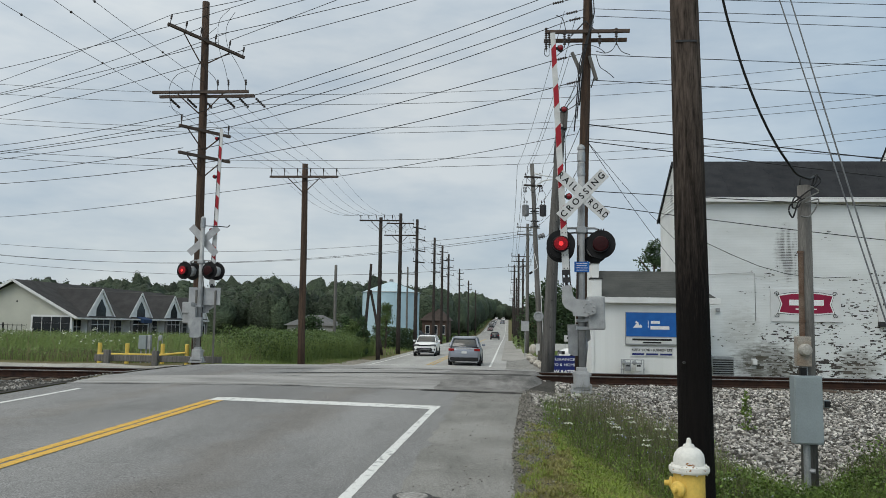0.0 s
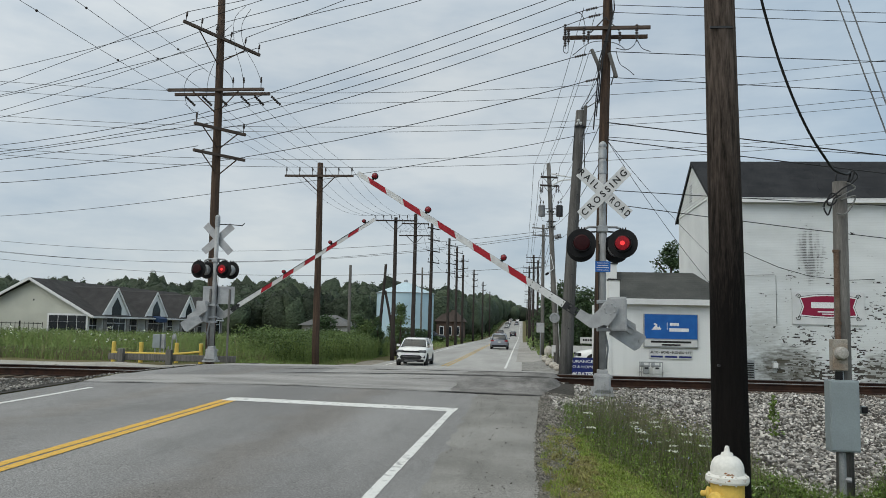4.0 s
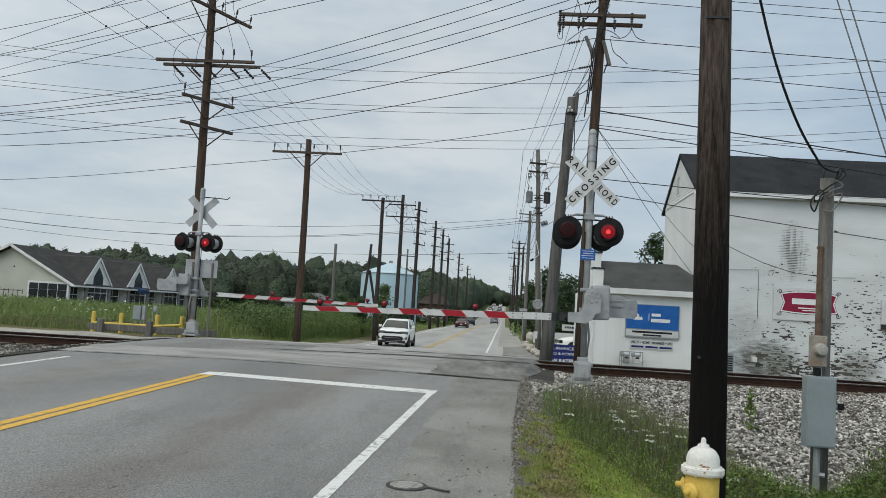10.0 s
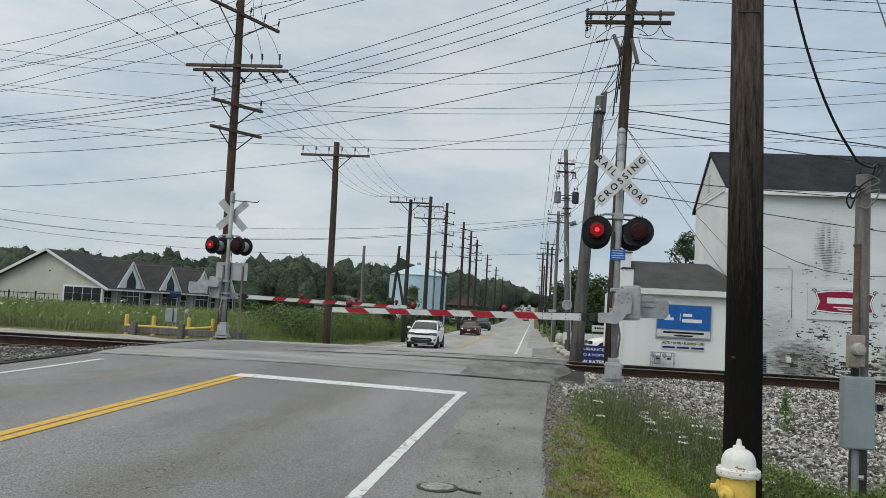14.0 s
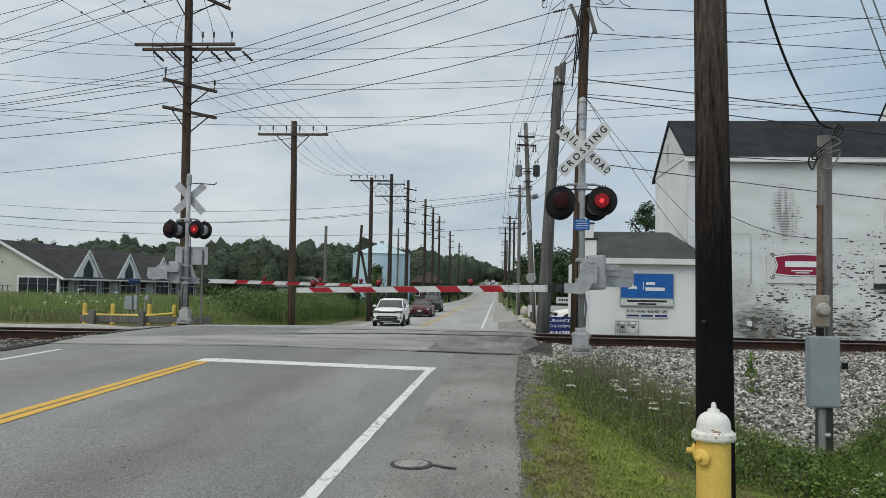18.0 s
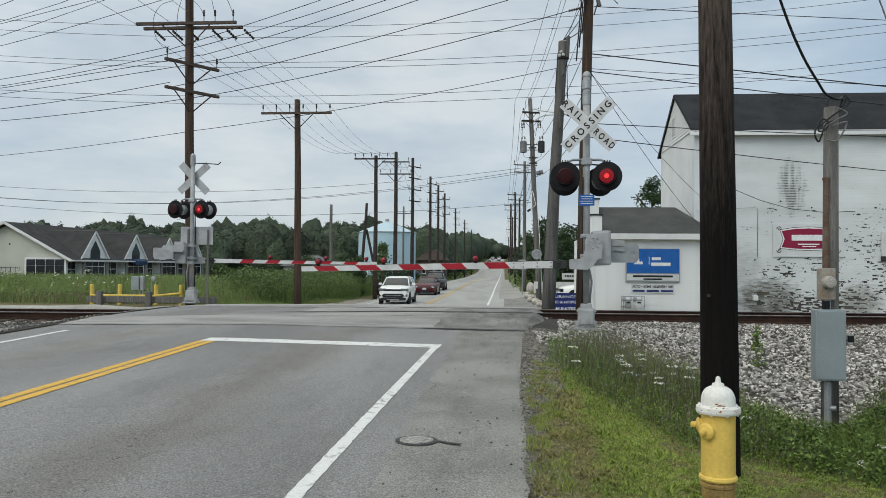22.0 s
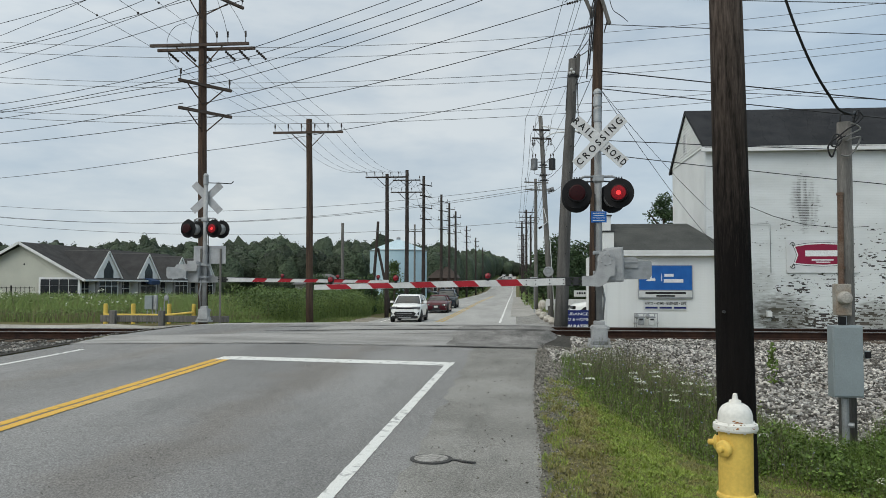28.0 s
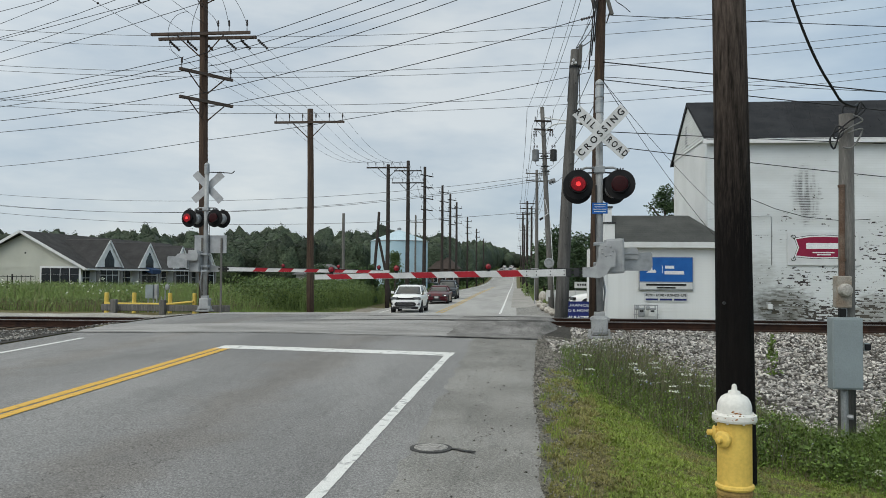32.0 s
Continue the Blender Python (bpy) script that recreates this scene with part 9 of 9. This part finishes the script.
def tufts(name, n, blades_each, keep, h, material, label, spread_=0.018):
    """Small clumps whose blades lean outwards from one root."""
    x, y = field(n, *VERGE, keep)
    k = len(x)
    size = RNG.uniform(0.5, 1.3, k)
    i = np.repeat(np.arange(k), blades_each)
    m = len(i)
    a, r = RNG.uniform(0, 2 * np.pi, m), RNG.uniform(0, 1, m)
    bx_, by_ = x[i] + spread_ * size[i] * r * np.cos(a), y[i] + spread_ * size[i] * r * np.sin(a)
    hh = RNG.uniform(h[0], h[1], m) * size[i]
    out = (0.25 + 1.5 * r) * hh
    tip = np.stack([np.cos(a) * out, np.sin(a) * out, hh * (1.1 - 0.6 * r)], 1)
    base = np.stack([bx_, by_, ground_z(bx_, by_) - 0.004], 1)
    side = np.stack([-np.sin(a), np.cos(a), 0 * a], 1) * (RNG.uniform(0.002, 0.0042, m))[:, None]
    mid = base + tip * [0.45, 0.45, 0.75]
    V = np.stack([base - side, base + side, mid + side * 0.8, mid - side * 0.8, base + tip], 1).reshape(-1, 3)
    j = np.arange(m)[:, None] * 5
    return tagged(mesh_np(name, V, np.concatenate([j + [0, 1, 2], j + [0, 2, 3], j + [3, 2, 4]], 0), material), label, "grass", kind="stuff")


tufts("verge_clumps", 28000, 8, pick(worn, 0.24, 0.50), (0.010, 0.026), GRASS, "little clumps of fresh green grass")
tufts("verge_olive_clumps", 16000, 7, pick(lambda x, y: np.abs(worn(x, y) - 0.58), 0.10, 0.32), (0.009, 0.024), OLIVE, "little clumps of olive grass")
tufts("verge_dry_clumps", 9000, 7, lambda x, y: mown(x, y) & (worn(x, y) > 0.58), (0.006, 0.020), STRAW, "little clumps of dry brown grass")


def bare_edge(x, y):
    """Tussocks on the bare dirt beside the asphalt."""
    return (x > verge_edge(y) + 0.01) & (x < verge_edge(y) + 0.62) & (patchy(x, y, 3.1, 0.4) + 0.35 * RNG.uniform(size=len(x)) > 0.80)


tufts("edge_tussocks", 5200, 26, bare_edge, (0.022, 0.052), OLIVE, "olive grass tussocks on the bare dirt by the road", 0.045)
tufts("green_tussocks", 900, 30, lambda x, y: mown(x, y) & (worn(x, y) < 0.36), (0.03, 0.055), GRASS, "thicker green grass tussocks in the verge", 0.05)


def weeds():
    n = 11000
    x, y = field(n * 6, 0.6, 7.0, 4.6, 14.4, rough)
    x, y = x[:n], y[:n]
    n = len(x)
    z = ground_z(x, y)
    tall = clump(x, y) & (x < 2.9)
    deep = np.clip((y - weed_front(x)) / 2.2, 0.12, 1) * np.clip((x - 0.4) / 0.7, 0.35, 1)
    near_bank = np.interp(x, [2.4, 3.2, 3.9, 4.3, 5.0], [1.0, 0.75, 0.55, 1.2, 1.9])
    h = np.where(tall, RNG.uniform(0.22, 0.62, n), RNG.uniform(0.12, 0.34, n) * near_bank) * (0.35 + 0.65 * deep)
    # thin stems
    V, F = blades(x, y, z - 0.02, h * 1.1, np.full(n, 0.0065), 0.32)
    tagged(mesh_np("weed_stems", V, F, STEM), "thin dry weed stems on the gravel bank", "weeds", kind="stuff")
    # small leaves along the stems, thicker near the ground
    m = 9
    k = np.repeat(np.arange(n), m)
    k = k[RNG.uniform(size=len(k)) < np.where(tall[k], np.clip(1.0 - 0.17 * (y[k] - 9), 0.12, 1), 0.6)]
    f = RNG.uniform(0.0, 0.9, len(k)) ** 1.5
    C = np.stack([x[k] + RNG.normal(0, 0.05, len(k)), y[k] + RNG.normal(0, 0.05, len(k)), z[k] + h[k] * f + 0.01], 1)
    V, F = leaf_cloud(C, 0.013, 1.0)
    tagged(mesh_np("weed_leaves", V, F, WEED), "leafy green weeds on the gravel bank", "weeds", kind="stuff")
    # bushy plants of broad leaves in the bank, with dark gaps between them
    px_, py_ = field(1500, 2.3, 6.6, 6.4, 11.2, bank)
    px_, py_ = px_[:330], py_[:330]
    each = 70
    i = np.repeat(np.arange(len(px_)), each)
    size = RNG.uniform(0.6, 1.25, len(px_)) * np.interp(px_, [2.4, 3.2, 3.9, 4.3, 5.0], [1.0, 0.8, 0.6, 1.15, 1.7])
    d = unit(len(i)) * RNG.uniform(0.45, 1.0, len(i))[:, None] ** 0.5
    C = np.stack([px_[i] + 0.15 * size[i] * d[:, 0], py_[i] + 0.15 * size[i] * d[:, 1], ground_z(px_[i], py_[i]) + size[i] * (0.15 + 0.16 * d[:, 2])], 1)
    V, F = leaf_cloud(C, 0.022, 0.9)
    tagged(mesh_np("broad_leaves", V, F, BROAD), "bushy broad-leaved green weeds", "weeds", kind="stuff")
    x2, y2 = field(105000, 0.6, 7.0, 5.6, 14.2, rough)
    keep = RNG.uniform(size=len(x2)) < np.where(clump(x2, y2), np.clip(1.2 - 0.26 * (y2 - 9), 0.10, 1), 1)
    x2, y2 = x2[keep], y2[keep]
    k2 = len(x2)
    d2 = np.clip((y2 - weed_front(x2)) / 1.6, 0.22, 1)
    V, F = blades(x2, y2, ground_z(x2, y2) - 0.01, RNG.uniform(0.05, 0.30, k2) * d2, RNG.uniform(0.003, 0.007, k2), 0.8)
    tagged(mesh_np("weed_grass", V, F, WEED), "tall green grass among the weeds", "weeds", kind="stuff")
    # flat white umbels
    q = np.concatenate([RNG.choice(np.flatnonzero(tall & (x > 1.6) & (y > 9.6) & (y < 12.0)), 24, replace=False), RNG.choice(np.flatnonzero(~tall & (y > weed_front(x) + 0.5)), 34, replace=False), RNG.choice(np.flatnonzero(tall), 7, replace=False)])
    P = []
    for i in q:
        c = np.array([x[i], y[i], z[i] + h[i] + 0.03])
        P.append(c + RNG.uniform(-0.06, 0.06, (24, 3)) * [1, 1, 0.16])
    V, F = leaf_cloud(np.concatenate(P), 0.015, 0.15)
    tagged(mesh_np("wild_carrot", V, F, PETAL), "flat white wild carrot flowers", "flowers", kind="stuff")
    q = RNG.choice(np.flatnonzero(tall), 110, replace=False)
    q = np.concatenate([q, RNG.choice(np.flatnonzero(~tall), 30, replace=False)])
    C = np.stack([x[q], y[q], z[q] + h[q] * RNG.uniform(0.5, 1.0, len(q))], 1)
    V, F = leaf_cloud(np.repeat(C, 3, 0) + RNG.normal(0, 0.006, (len(q) * 3, 3)), 0.012, 0.6)
    tagged(mesh_np("chicory", V, F, BLUEF), "small pale blue chicory flowers", "flowers", kind="stuff")
    # one upright weed on the ballast
    wx, wy = 4.15, 13.6
    wz = float(ground_z(wx, wy))
    C = []
    for k in range(150):
        f = RNG.uniform(0.05, 1)
        C.append((wx + 0.04 * f + RNG.normal(0, 0.07 * (1.15 - f)), wy + RNG.normal(0, 0.06), wz + 0.68 * f))
    V, F = leaf_cloud(np.array(C), 0.036, 0.9)
    t = thing("weed", pose(0, 0, 0), "upright green weed growing out of the ballast", "weed")
    mesh_np("leaves", V, F, WEED, t)
    bm = B()
    cyl(bm, (wx, wy, wz - 0.1), (wx + 0.04, wy, wz + 0.6), 0.008, 0.004, 6)
    part("stem", bm, STEM, t)


weeds()

# the meadow over the track
MEADOW = (-64, -9.4, 27.3, 66)


def meadow_keep(x, y):
    edge = -11.2 + 0.3 * np.sin(y * 0.5)
    return (x < np.where(y < 34, -11.2 - 0.5 * (y < 29), np.where(y < 53, edge + 0.03 * (y - 34), -10.3))) & (x > -1.02 * y - 8)


grow("meadow_grass", 84000, MEADOW, (0.40, 1.25), (0.008, 0.018), TALLG, "tall green meadow grass", lambda x, y: meadow_keep(x, y) & (y > 33), 0.8)
grow("meadow_middle", 26000, (-38, -11, 29.5, 39), (0.25, 0.75), (0.007, 0.015), TALLG, "half-grown green meadow grass", meadow_keep, 0.7)
grow("meadow_front", 30000, (-34, -10.6, 26.6, 34), (0.12, 0.42), (0.007, 0.015), TALLG, "knee-high green grass at the front of the meadow", lambda x, y: meadow_keep(x, y), 0.35)
grow("meadow_straw", 7000, MEADOW, (0.4, 1.05), (0.010, 0.020), MEADOW_STRAW, "yellowing grass in the meadow", lambda x, y: meadow_keep(x, y) & (patchy(x, y, 0.2, 1.0) > 0.42), 0.35)
grow("meadow_front_straw", 17000, (-34, -10.6, 26.6, 36), (0.2, 0.5), (0.008, 0.016), SEED, "brownish grass at the front of the meadow", lambda x, y: meadow_keep(x, y), 0.4)
grow("meadow_seed_heads", 4000, MEADOW, (0.95, 1.5), (0.006, 0.012), SEED, "brownish seed heads in the meadow", lambda x, y: meadow_keep(x, y) & (patchy(x, y, 0.25, 2.0) > 0.5) & (y > 31), 0.2)
grow("roadside_grass", 20000, (-13.5, -9.6, 38, 62), (0.6, 1.65), (0.008, 0.018), TALLG, "rank tall grass beside the far road", lambda x, y: meadow_keep(x, y), 0.22)
grid("pavement_path", spread([-40, (-9.9, 1.5)]), spread([22.3, (24.4, 0.35)]), lambda x, y: ground_z(x, y) + 0.022 + 0.02 * np.sin(x * 1.3 + y), mat("pale_limestone_grit", (0.40, 0.385, 0.35), (0.27, 0.255, 0.225), 1.2, 0.95, bump=0.6, bscale=30, fine=0.4), "pale stone grit strip beyond the rails", "pavement")
grow("far_verge", 9000, (0.6, 9.0, 40, 80), (0.12, 0.4), (0.03, 0.06), TALLG, "rough grass beside the far road", lambda x, y: (x > 2.7) | ((x > 1.5) & (y > 70)), 0.5)
grow("far_roadside", 16000, (-14, 8, 60, 170), (0.10, 0.35), (0.04, 0.08), TALLG, "rough grass along the far road", lambda x, y: (x > 1.8) | (x < -9.3) | ((x > 1.0) & (y > 85) & (y < 97)), 0.5)
grow("office_lawn", 9000, (3.0, 14, 22.5, 31), (0.05, 0.16), (0.012, 0.024), GRASS, "rough grass before the white office", None, 0.6)
x, y = field(130000, -62, -10.6, 26.8, 66, meadow_keep)
x, y = x[:52000], y[:52000]
V, F = leaf_cloud(np.stack([x, y, ground_z(x, y) + np.where(y < 33, 0.5, 1.15) * RNG.uniform(0.0, 1.0, len(x)) ** 0.8 * (0.70 + 0.40 * patchy(x, y, 0.35, 1.0))], 1), 0.042, 0.9)
tagged(mesh_np("meadow_leaves", V, F, FORB), "leafy green weeds through the meadow", "weeds", kind="stuff")
x, y = field(40000, -13.6, -9.7, 36, 64, meadow_keep)
V, F = leaf_cloud(np.stack([x, y, ground_z(x, y) + RNG.uniform(0, 1, len(x)) ** 0.7 * (1.15 + 0.5 * patchy(x, y, 0.8, 1.0))], 1), 0.055, 0.7)
tagged(mesh_np("rank_brush", V, F, LEAF), "dense dark green brush beside the far road", "brush", kind="stuff")
x, y = field(7000, -13.5, -9.3, 78, 82)
V, F = leaf_cloud(np.stack([x, y, ground_z(x, y) + RNG.uniform(0, 2.1, len(x))], 1), 0.09, 0.6)
tagged(mesh_np("hedge", V, F, LEAF_DK), "low dark green hedge before the water tank", "hedge", kind="stuff")
x, y = field(9000, 0.9, 4.5, 95, 185, lambda x, y: x > 0.8 + 0.3 * np.sin(y * 0.3))
V, F = leaf_cloud(np.stack([x, y, ground_z(x, y) + RNG.uniform(0, 1.1, len(x))], 1), 0.10, 0.6)
tagged(mesh_np("roadside_brush", V, F, FORB), "low green brush along the far road", "brush", kind="stuff")
grow("apron_fringe", 14000, (-12.4, -9.7, 27.5, 54), (0.04, 0.22), (0.006, 0.014), TALLG, "ragged grass along the gravel apron", lambda x, y: x < -9.95 + 0.25 * np.sin(1.1 * y) + 0.12 * np.sin(3.7 * y), 0.6)
x, y = field(26000, -15, 9, 120, 480, lambda x, y: (x < -9.5 - RNG.uniform(0, 1, len(x))) | (x > 1.6 + RNG.uniform(0, 1, len(x))))
V, F = leaf_cloud(np.stack([x, y, ground_z(x, y) + RNG.uniform(0, 0.9, len(x))], 1), 0.30, 0.5)
tagged(mesh_np("far_brush", V, F, LEAF), "green brush along the climbing far road", "brush", kind="stuff")
x, y = field(240, -30, -15, 28, 34, meadow_keep)
x, y = x[:46], y[:46]
x2, y2 = field(90, -46, -12, 34, 58, meadow_keep)
x, y = np.concatenate([x, x2]), np.concatenate([y, y2])
V, F = leaf_cloud(np.repeat(np.stack([x, y, ground_z(x, y) + RNG.uniform(0.6, 1.25, len(x))], 1), 4, 0) + RNG.normal(0, 0.05, (len(x) * 4, 3)), 0.05, 0.3)
tagged(mesh_np("meadow_flowers", V, F, PETAL), "scattered white meadow flowers", "flowers", kind="stuff")


# ---- ballast ----
def stones(name, x, y, r, material, label, lift=0.3, zf=ground_z):
    n = len(x)
    o = np.array([(1, 0, 0), (-1, 0, 0), (0, 1, 0), (0, -1, 0), (0, 0, 1), (0, 0, -1)], float)
    S = o[None] * RNG.uniform(0.6, 1.25, (n, 6, 1)) + RNG.normal(0, 0.22, (n, 6, 3))
    ax = unit(n)
    an = RNG.uniform(0, 6.28, n)
    K = np.zeros((n, 3, 3))
    K[:, 0, 1], K[:, 0, 2], K[:, 1, 0], K[:, 1, 2], K[:, 2, 0], K[:, 2, 1] = -ax[:, 2], ax[:, 1], ax[:, 2], -ax[:, 0], -ax[:, 1], ax[:, 0]
    R = np.eye(3)[None] + np.sin(an)[:, None, None] * K + (1 - np.cos(an))[:, None, None] * (K @ K)
    S = np.einsum("nij,nkj->nki", R, S) * r[:, None, None] * [1, 1, 0.75]
    C = np.stack([x, y, zf(x, y) + r * lift], 1)
    V = (S + C[:, None]).reshape(-1, 3)
    f = np.array([(0, 2, 4), (2, 1, 4), (1, 3, 4), (3, 0, 4), (2, 0, 5), (1, 2, 5), (3, 1, 5), (0, 3, 5)])
    F = (np.arange(n)[:, None, None] * 6 + f[None]).reshape(-1, 3)
    return tagged(mesh_np(name, V, F, material), label, "ballast", kind="stuff")


FINE = mat("fine_gravel", (0.22, 0.205, 0.18), (0.13, 0.12, 0.105), 3.0, 0.95, bump=0.2, rnd=0.7)


def bed(x, y):
    return (x > np.where(y > 15.6, 1.02, 0.62)) & (y > 13.4 - 2.0 * np.clip(x - 1.2, 0, 2.3) + 0.3 * np.sin(3 * x)) & (y > 9.0)


x, y = field(108000, 0.6, 9.8, 8.6, 18.9, lambda x, y: bed(x, y) & ((x > 1.12 + 0.06 * (y - 16)) | (y < 15.8)) & (RNG.uniform(size=len(x)) < 0.62 * np.clip(1.25 - 0.02 * y - 0.03 * x, 0.3, 1)))
stones("ballast", x, y, RNG.uniform(0.5, 1.0, len(x)) ** 1.6 * 0.046, STONE, "grey and white crushed stone ballast", 0.55)
x, y = field(5000, 0.9, 22, 18.6, 22.6)
stones("ballast_track", x, y, RNG.uniform(0.03, 0.06, len(x)), STONE, "crushed stone between the ties", 0.2)
# a darker stone than the ballast on the right
x, y = field(9000, -17, -9.4, 13.5, 22.5, lambda x, y: x < -9.55 + 0.18 * np.sin(2.3 * y))
stones("ballast_left", x, y, RNG.uniform(0.018, 0.042, len(x)), STONE_DARK, "crushed stone ballast beside the road", 0.45)
x, y = field(34000, 0.20, 1.9, 7.6, 16.4, lambda x, y: (x > asphalt_edge(y) + 0.01) & (x < 0.40 + 0.14 * np.clip(y - 7.6, 0, 20) + 0.10 * np.sin(2.2 * y)) & (RNG.uniform(size=len(x)) < np.clip((y - 7.4) / 5.0, 0.05, 0.9)))
stones("shoulder_gravel", x, y, RNG.uniform(0.005, 0.02, len(x)), FINE, "fine loose gravel along the asphalt edge", 0.5)
x, y = field(9000, 0.16, 1.0, 3.0, 10.5, lambda x, y: (x > asphalt_edge(y) - 0.02) & (x - asphalt_edge(y) < 0.40 * RNG.uniform(size=len(x)) ** 2 + 0.04))
stones("verge_grit", x, y, RNG.uniform(0.004, 0.012, len(x)), FINE, "scattered grit at the worn edge of the verge", 0.6)
x, y = field(260, -0.8, 0.25, 3.5, 16.0)
z = road_z(x, y)
stones("loose_chips", x, y, RNG.uniform(0.005, 0.013, len(x)), FINE, "loose stone chips on the shoulder", 0.3, lambda x, y: road_z(x, y) + 0.008)
# gravel sheets much darker than the stones, seen in the gaps between them
grid("ground_gravel", spread([0.5, (17, 0.5)]), spread([8.6, (18.9, 0.4)]), lambda x, y: ground_z(x, y) + np.where(bed(x, y) | (y > 14), 0.012, -0.05), GRAVEL, "dark gravel under the ballast stones", "ground")
grid("ground_gravel_left", spread([-30, (-9.1, 1.0)]), spread([12.0, (23.0, 0.5)]), lambda x, y: ground_z(x, y) + 0.012, GRAVEL, "dark gravel beside the track", "ground")
grid("ground_gravel_track", spread([0.6, (60, 1.5)]), spread([18.5, (23.2, 0.5)]), lambda x, y: ground_z(x, y) + 0.016, GRAVEL, "dark gravel under the track", "ground")
grid("ground_gravel_edge", spread([0.14, (1.9, 0.06)]), spread([1.5, (16.8, 0.2)]), lambda x, y: ground_z(x, y) + np.where((x > asphalt_edge(y) - 0.06) & (x < 0.27 + 0.05 * np.clip(y - 5.5, 0, 2) + 0.13 * np.clip(y - 7.5, 0, 12) + 0.06 * np.sin(2.2 * y) + 0.05 * np.sin(9 * y)), 0.004, -0.06), mat("gritty_shoulder", (0.155, 0.145, 0.120), (0.10, 0.094, 0.076), 2.0, 0.95, bump=0.9, bscale=40, fine=0.5), "gritty gravel strip along the asphalt edge", "ground")


# ---- what moves ----
def motions():
    down_r = [(0, 86.8), (0.5, 82.5), (1, 75.5), (1.5, 67.5), (2, 59.5), (2.5, 53), (3.5, 39.0), (4.5, 25.1), (5, 19.1), (5.5, 13.3), (6, 7.7), (6.5, 3.2), (7, 0.1), (7.3, -1.6), (7.6, -1.2), (8, -1.4), (32, -1.4)]
    down_l = [(0, 89), (0.5, 84), (1, 75), (1.5, 66), (2, 60.2), (2.5, 51.8), (3.5, 39.2), (4.5, 26.6), (5, 20.6), (5.5, 13.7), (6, 7.4), (6.5, 2.4), (7, 0.2), (7.3, -0.6), (32, -0.6)]
    for gate, rows in ((GATE_R, down_r), (GATE_L, down_l)):
        at = gate.matrix_basis.translation.copy()
        walk(gate, [(t, pose(at.x, at.y, at.z, 0, a, 0)) for t, a in rows])
    # the lamps take turns, each lit for 0.596 s
    half, first = 0.596, 4.85 - 4.5 * 1.192
    for lamp, phase in LAMPS:
        at = lamp.matrix_basis.translation.copy()
        rows = []
        turn = 180 if phase else 0
        rows.append((0.0, turn))
        k = 1
        while first + 0.596 * k < 31.9:
            t = first + half * k
            if t > 0.06:
                for s in range(4):
                    rows.append((t - 0.05 + s / 30, turn + 60 * s))
                turn += 180
            k += 1
        rows.append((32.0, turn))
        walk(lamp, [(t, pose(at.x, at.y, at.z, 0, 0, a)) for t, a in rows])

    # vehicles: seconds and the place along the road of their middle
    white = [(0, 65.1), (0.5, 60.2), (1, 56.8), (1.5, 53.6), (2, 51.45), (2.5, 50.3), (3.5, 49.3), (4.5, 48.95), (5.5, 48.9), (32, 48.9)]
    red = [(0, 285.6), (4, 215.2), (6, 180.9), (8, 148.3), (9, 131.7), (10, 119.7), (11, 107.6), (12, 99), (13, 89), (13.5, 84.8), (15.5, 73.9), (16, 72.1), (17, 68.7), (18, 66.6), (19.5, 65.7), (21, 65.6), (32, 65.6)]
    dark = [(0, 317.8), (4, 248.5), (8, 183), (10, 152.2), (12, 128.1), (13.5, 110.6), (15.5, 92.8), (16, 90), (17, 84.6), (18, 80.7), (19.5, 78), (21, 77.4), (32, 77.4)]
    grey = [(0, 50.5), (0.5, 57), (1, 62.3), (1.5, 66), (2, 70.5), (2.5, 75.8), (4.5, 99), (5, 106.5), (6, 125), (7, 145), (8, 166), (9, 182), (10, 198), (14, 262), (20, 350), (32, 520)]
    lead = [(0, 165), (2.5, 210), (6, 270), (12, 360), (20, 470), (32, 620)]
    for thing_, rows, x, turn in ((WHITE_SUV, white, -6.51, 0), (RED_CAR, red, -6.32, 0), (DARK_SUV, dark, -6.63, 0), (GREY_SUV, grey, -2.52, 180), (FAR_CAR, lead, -2.6, 180)):
        walk(thing_, [(t, on_road(x, y, turn)) for t, y in rows])
    # wheels of the white car roll until it stands
    ts = [i / 15 for i in range(0, 85)]
    ys = np.interp(ts, [t for t, _ in white], [y for _, y in white])
    for w in [c for c in WHITE_SUV.children if c.name.startswith("wheel") and not c.name.startswith("wheel_arch")]:
        at = w.location.copy()
        walk(w, [(t, pose(at.x, at.y, at.z, math.degrees((65.1 - y) / 0.345), 0, 0)) for t, y in zip(ts, ys)] + [(32.0, pose(at.x, at.y, at.z, math.degrees((65.1 - ys[-1]) / 0.345), 0, 0))])


motions()
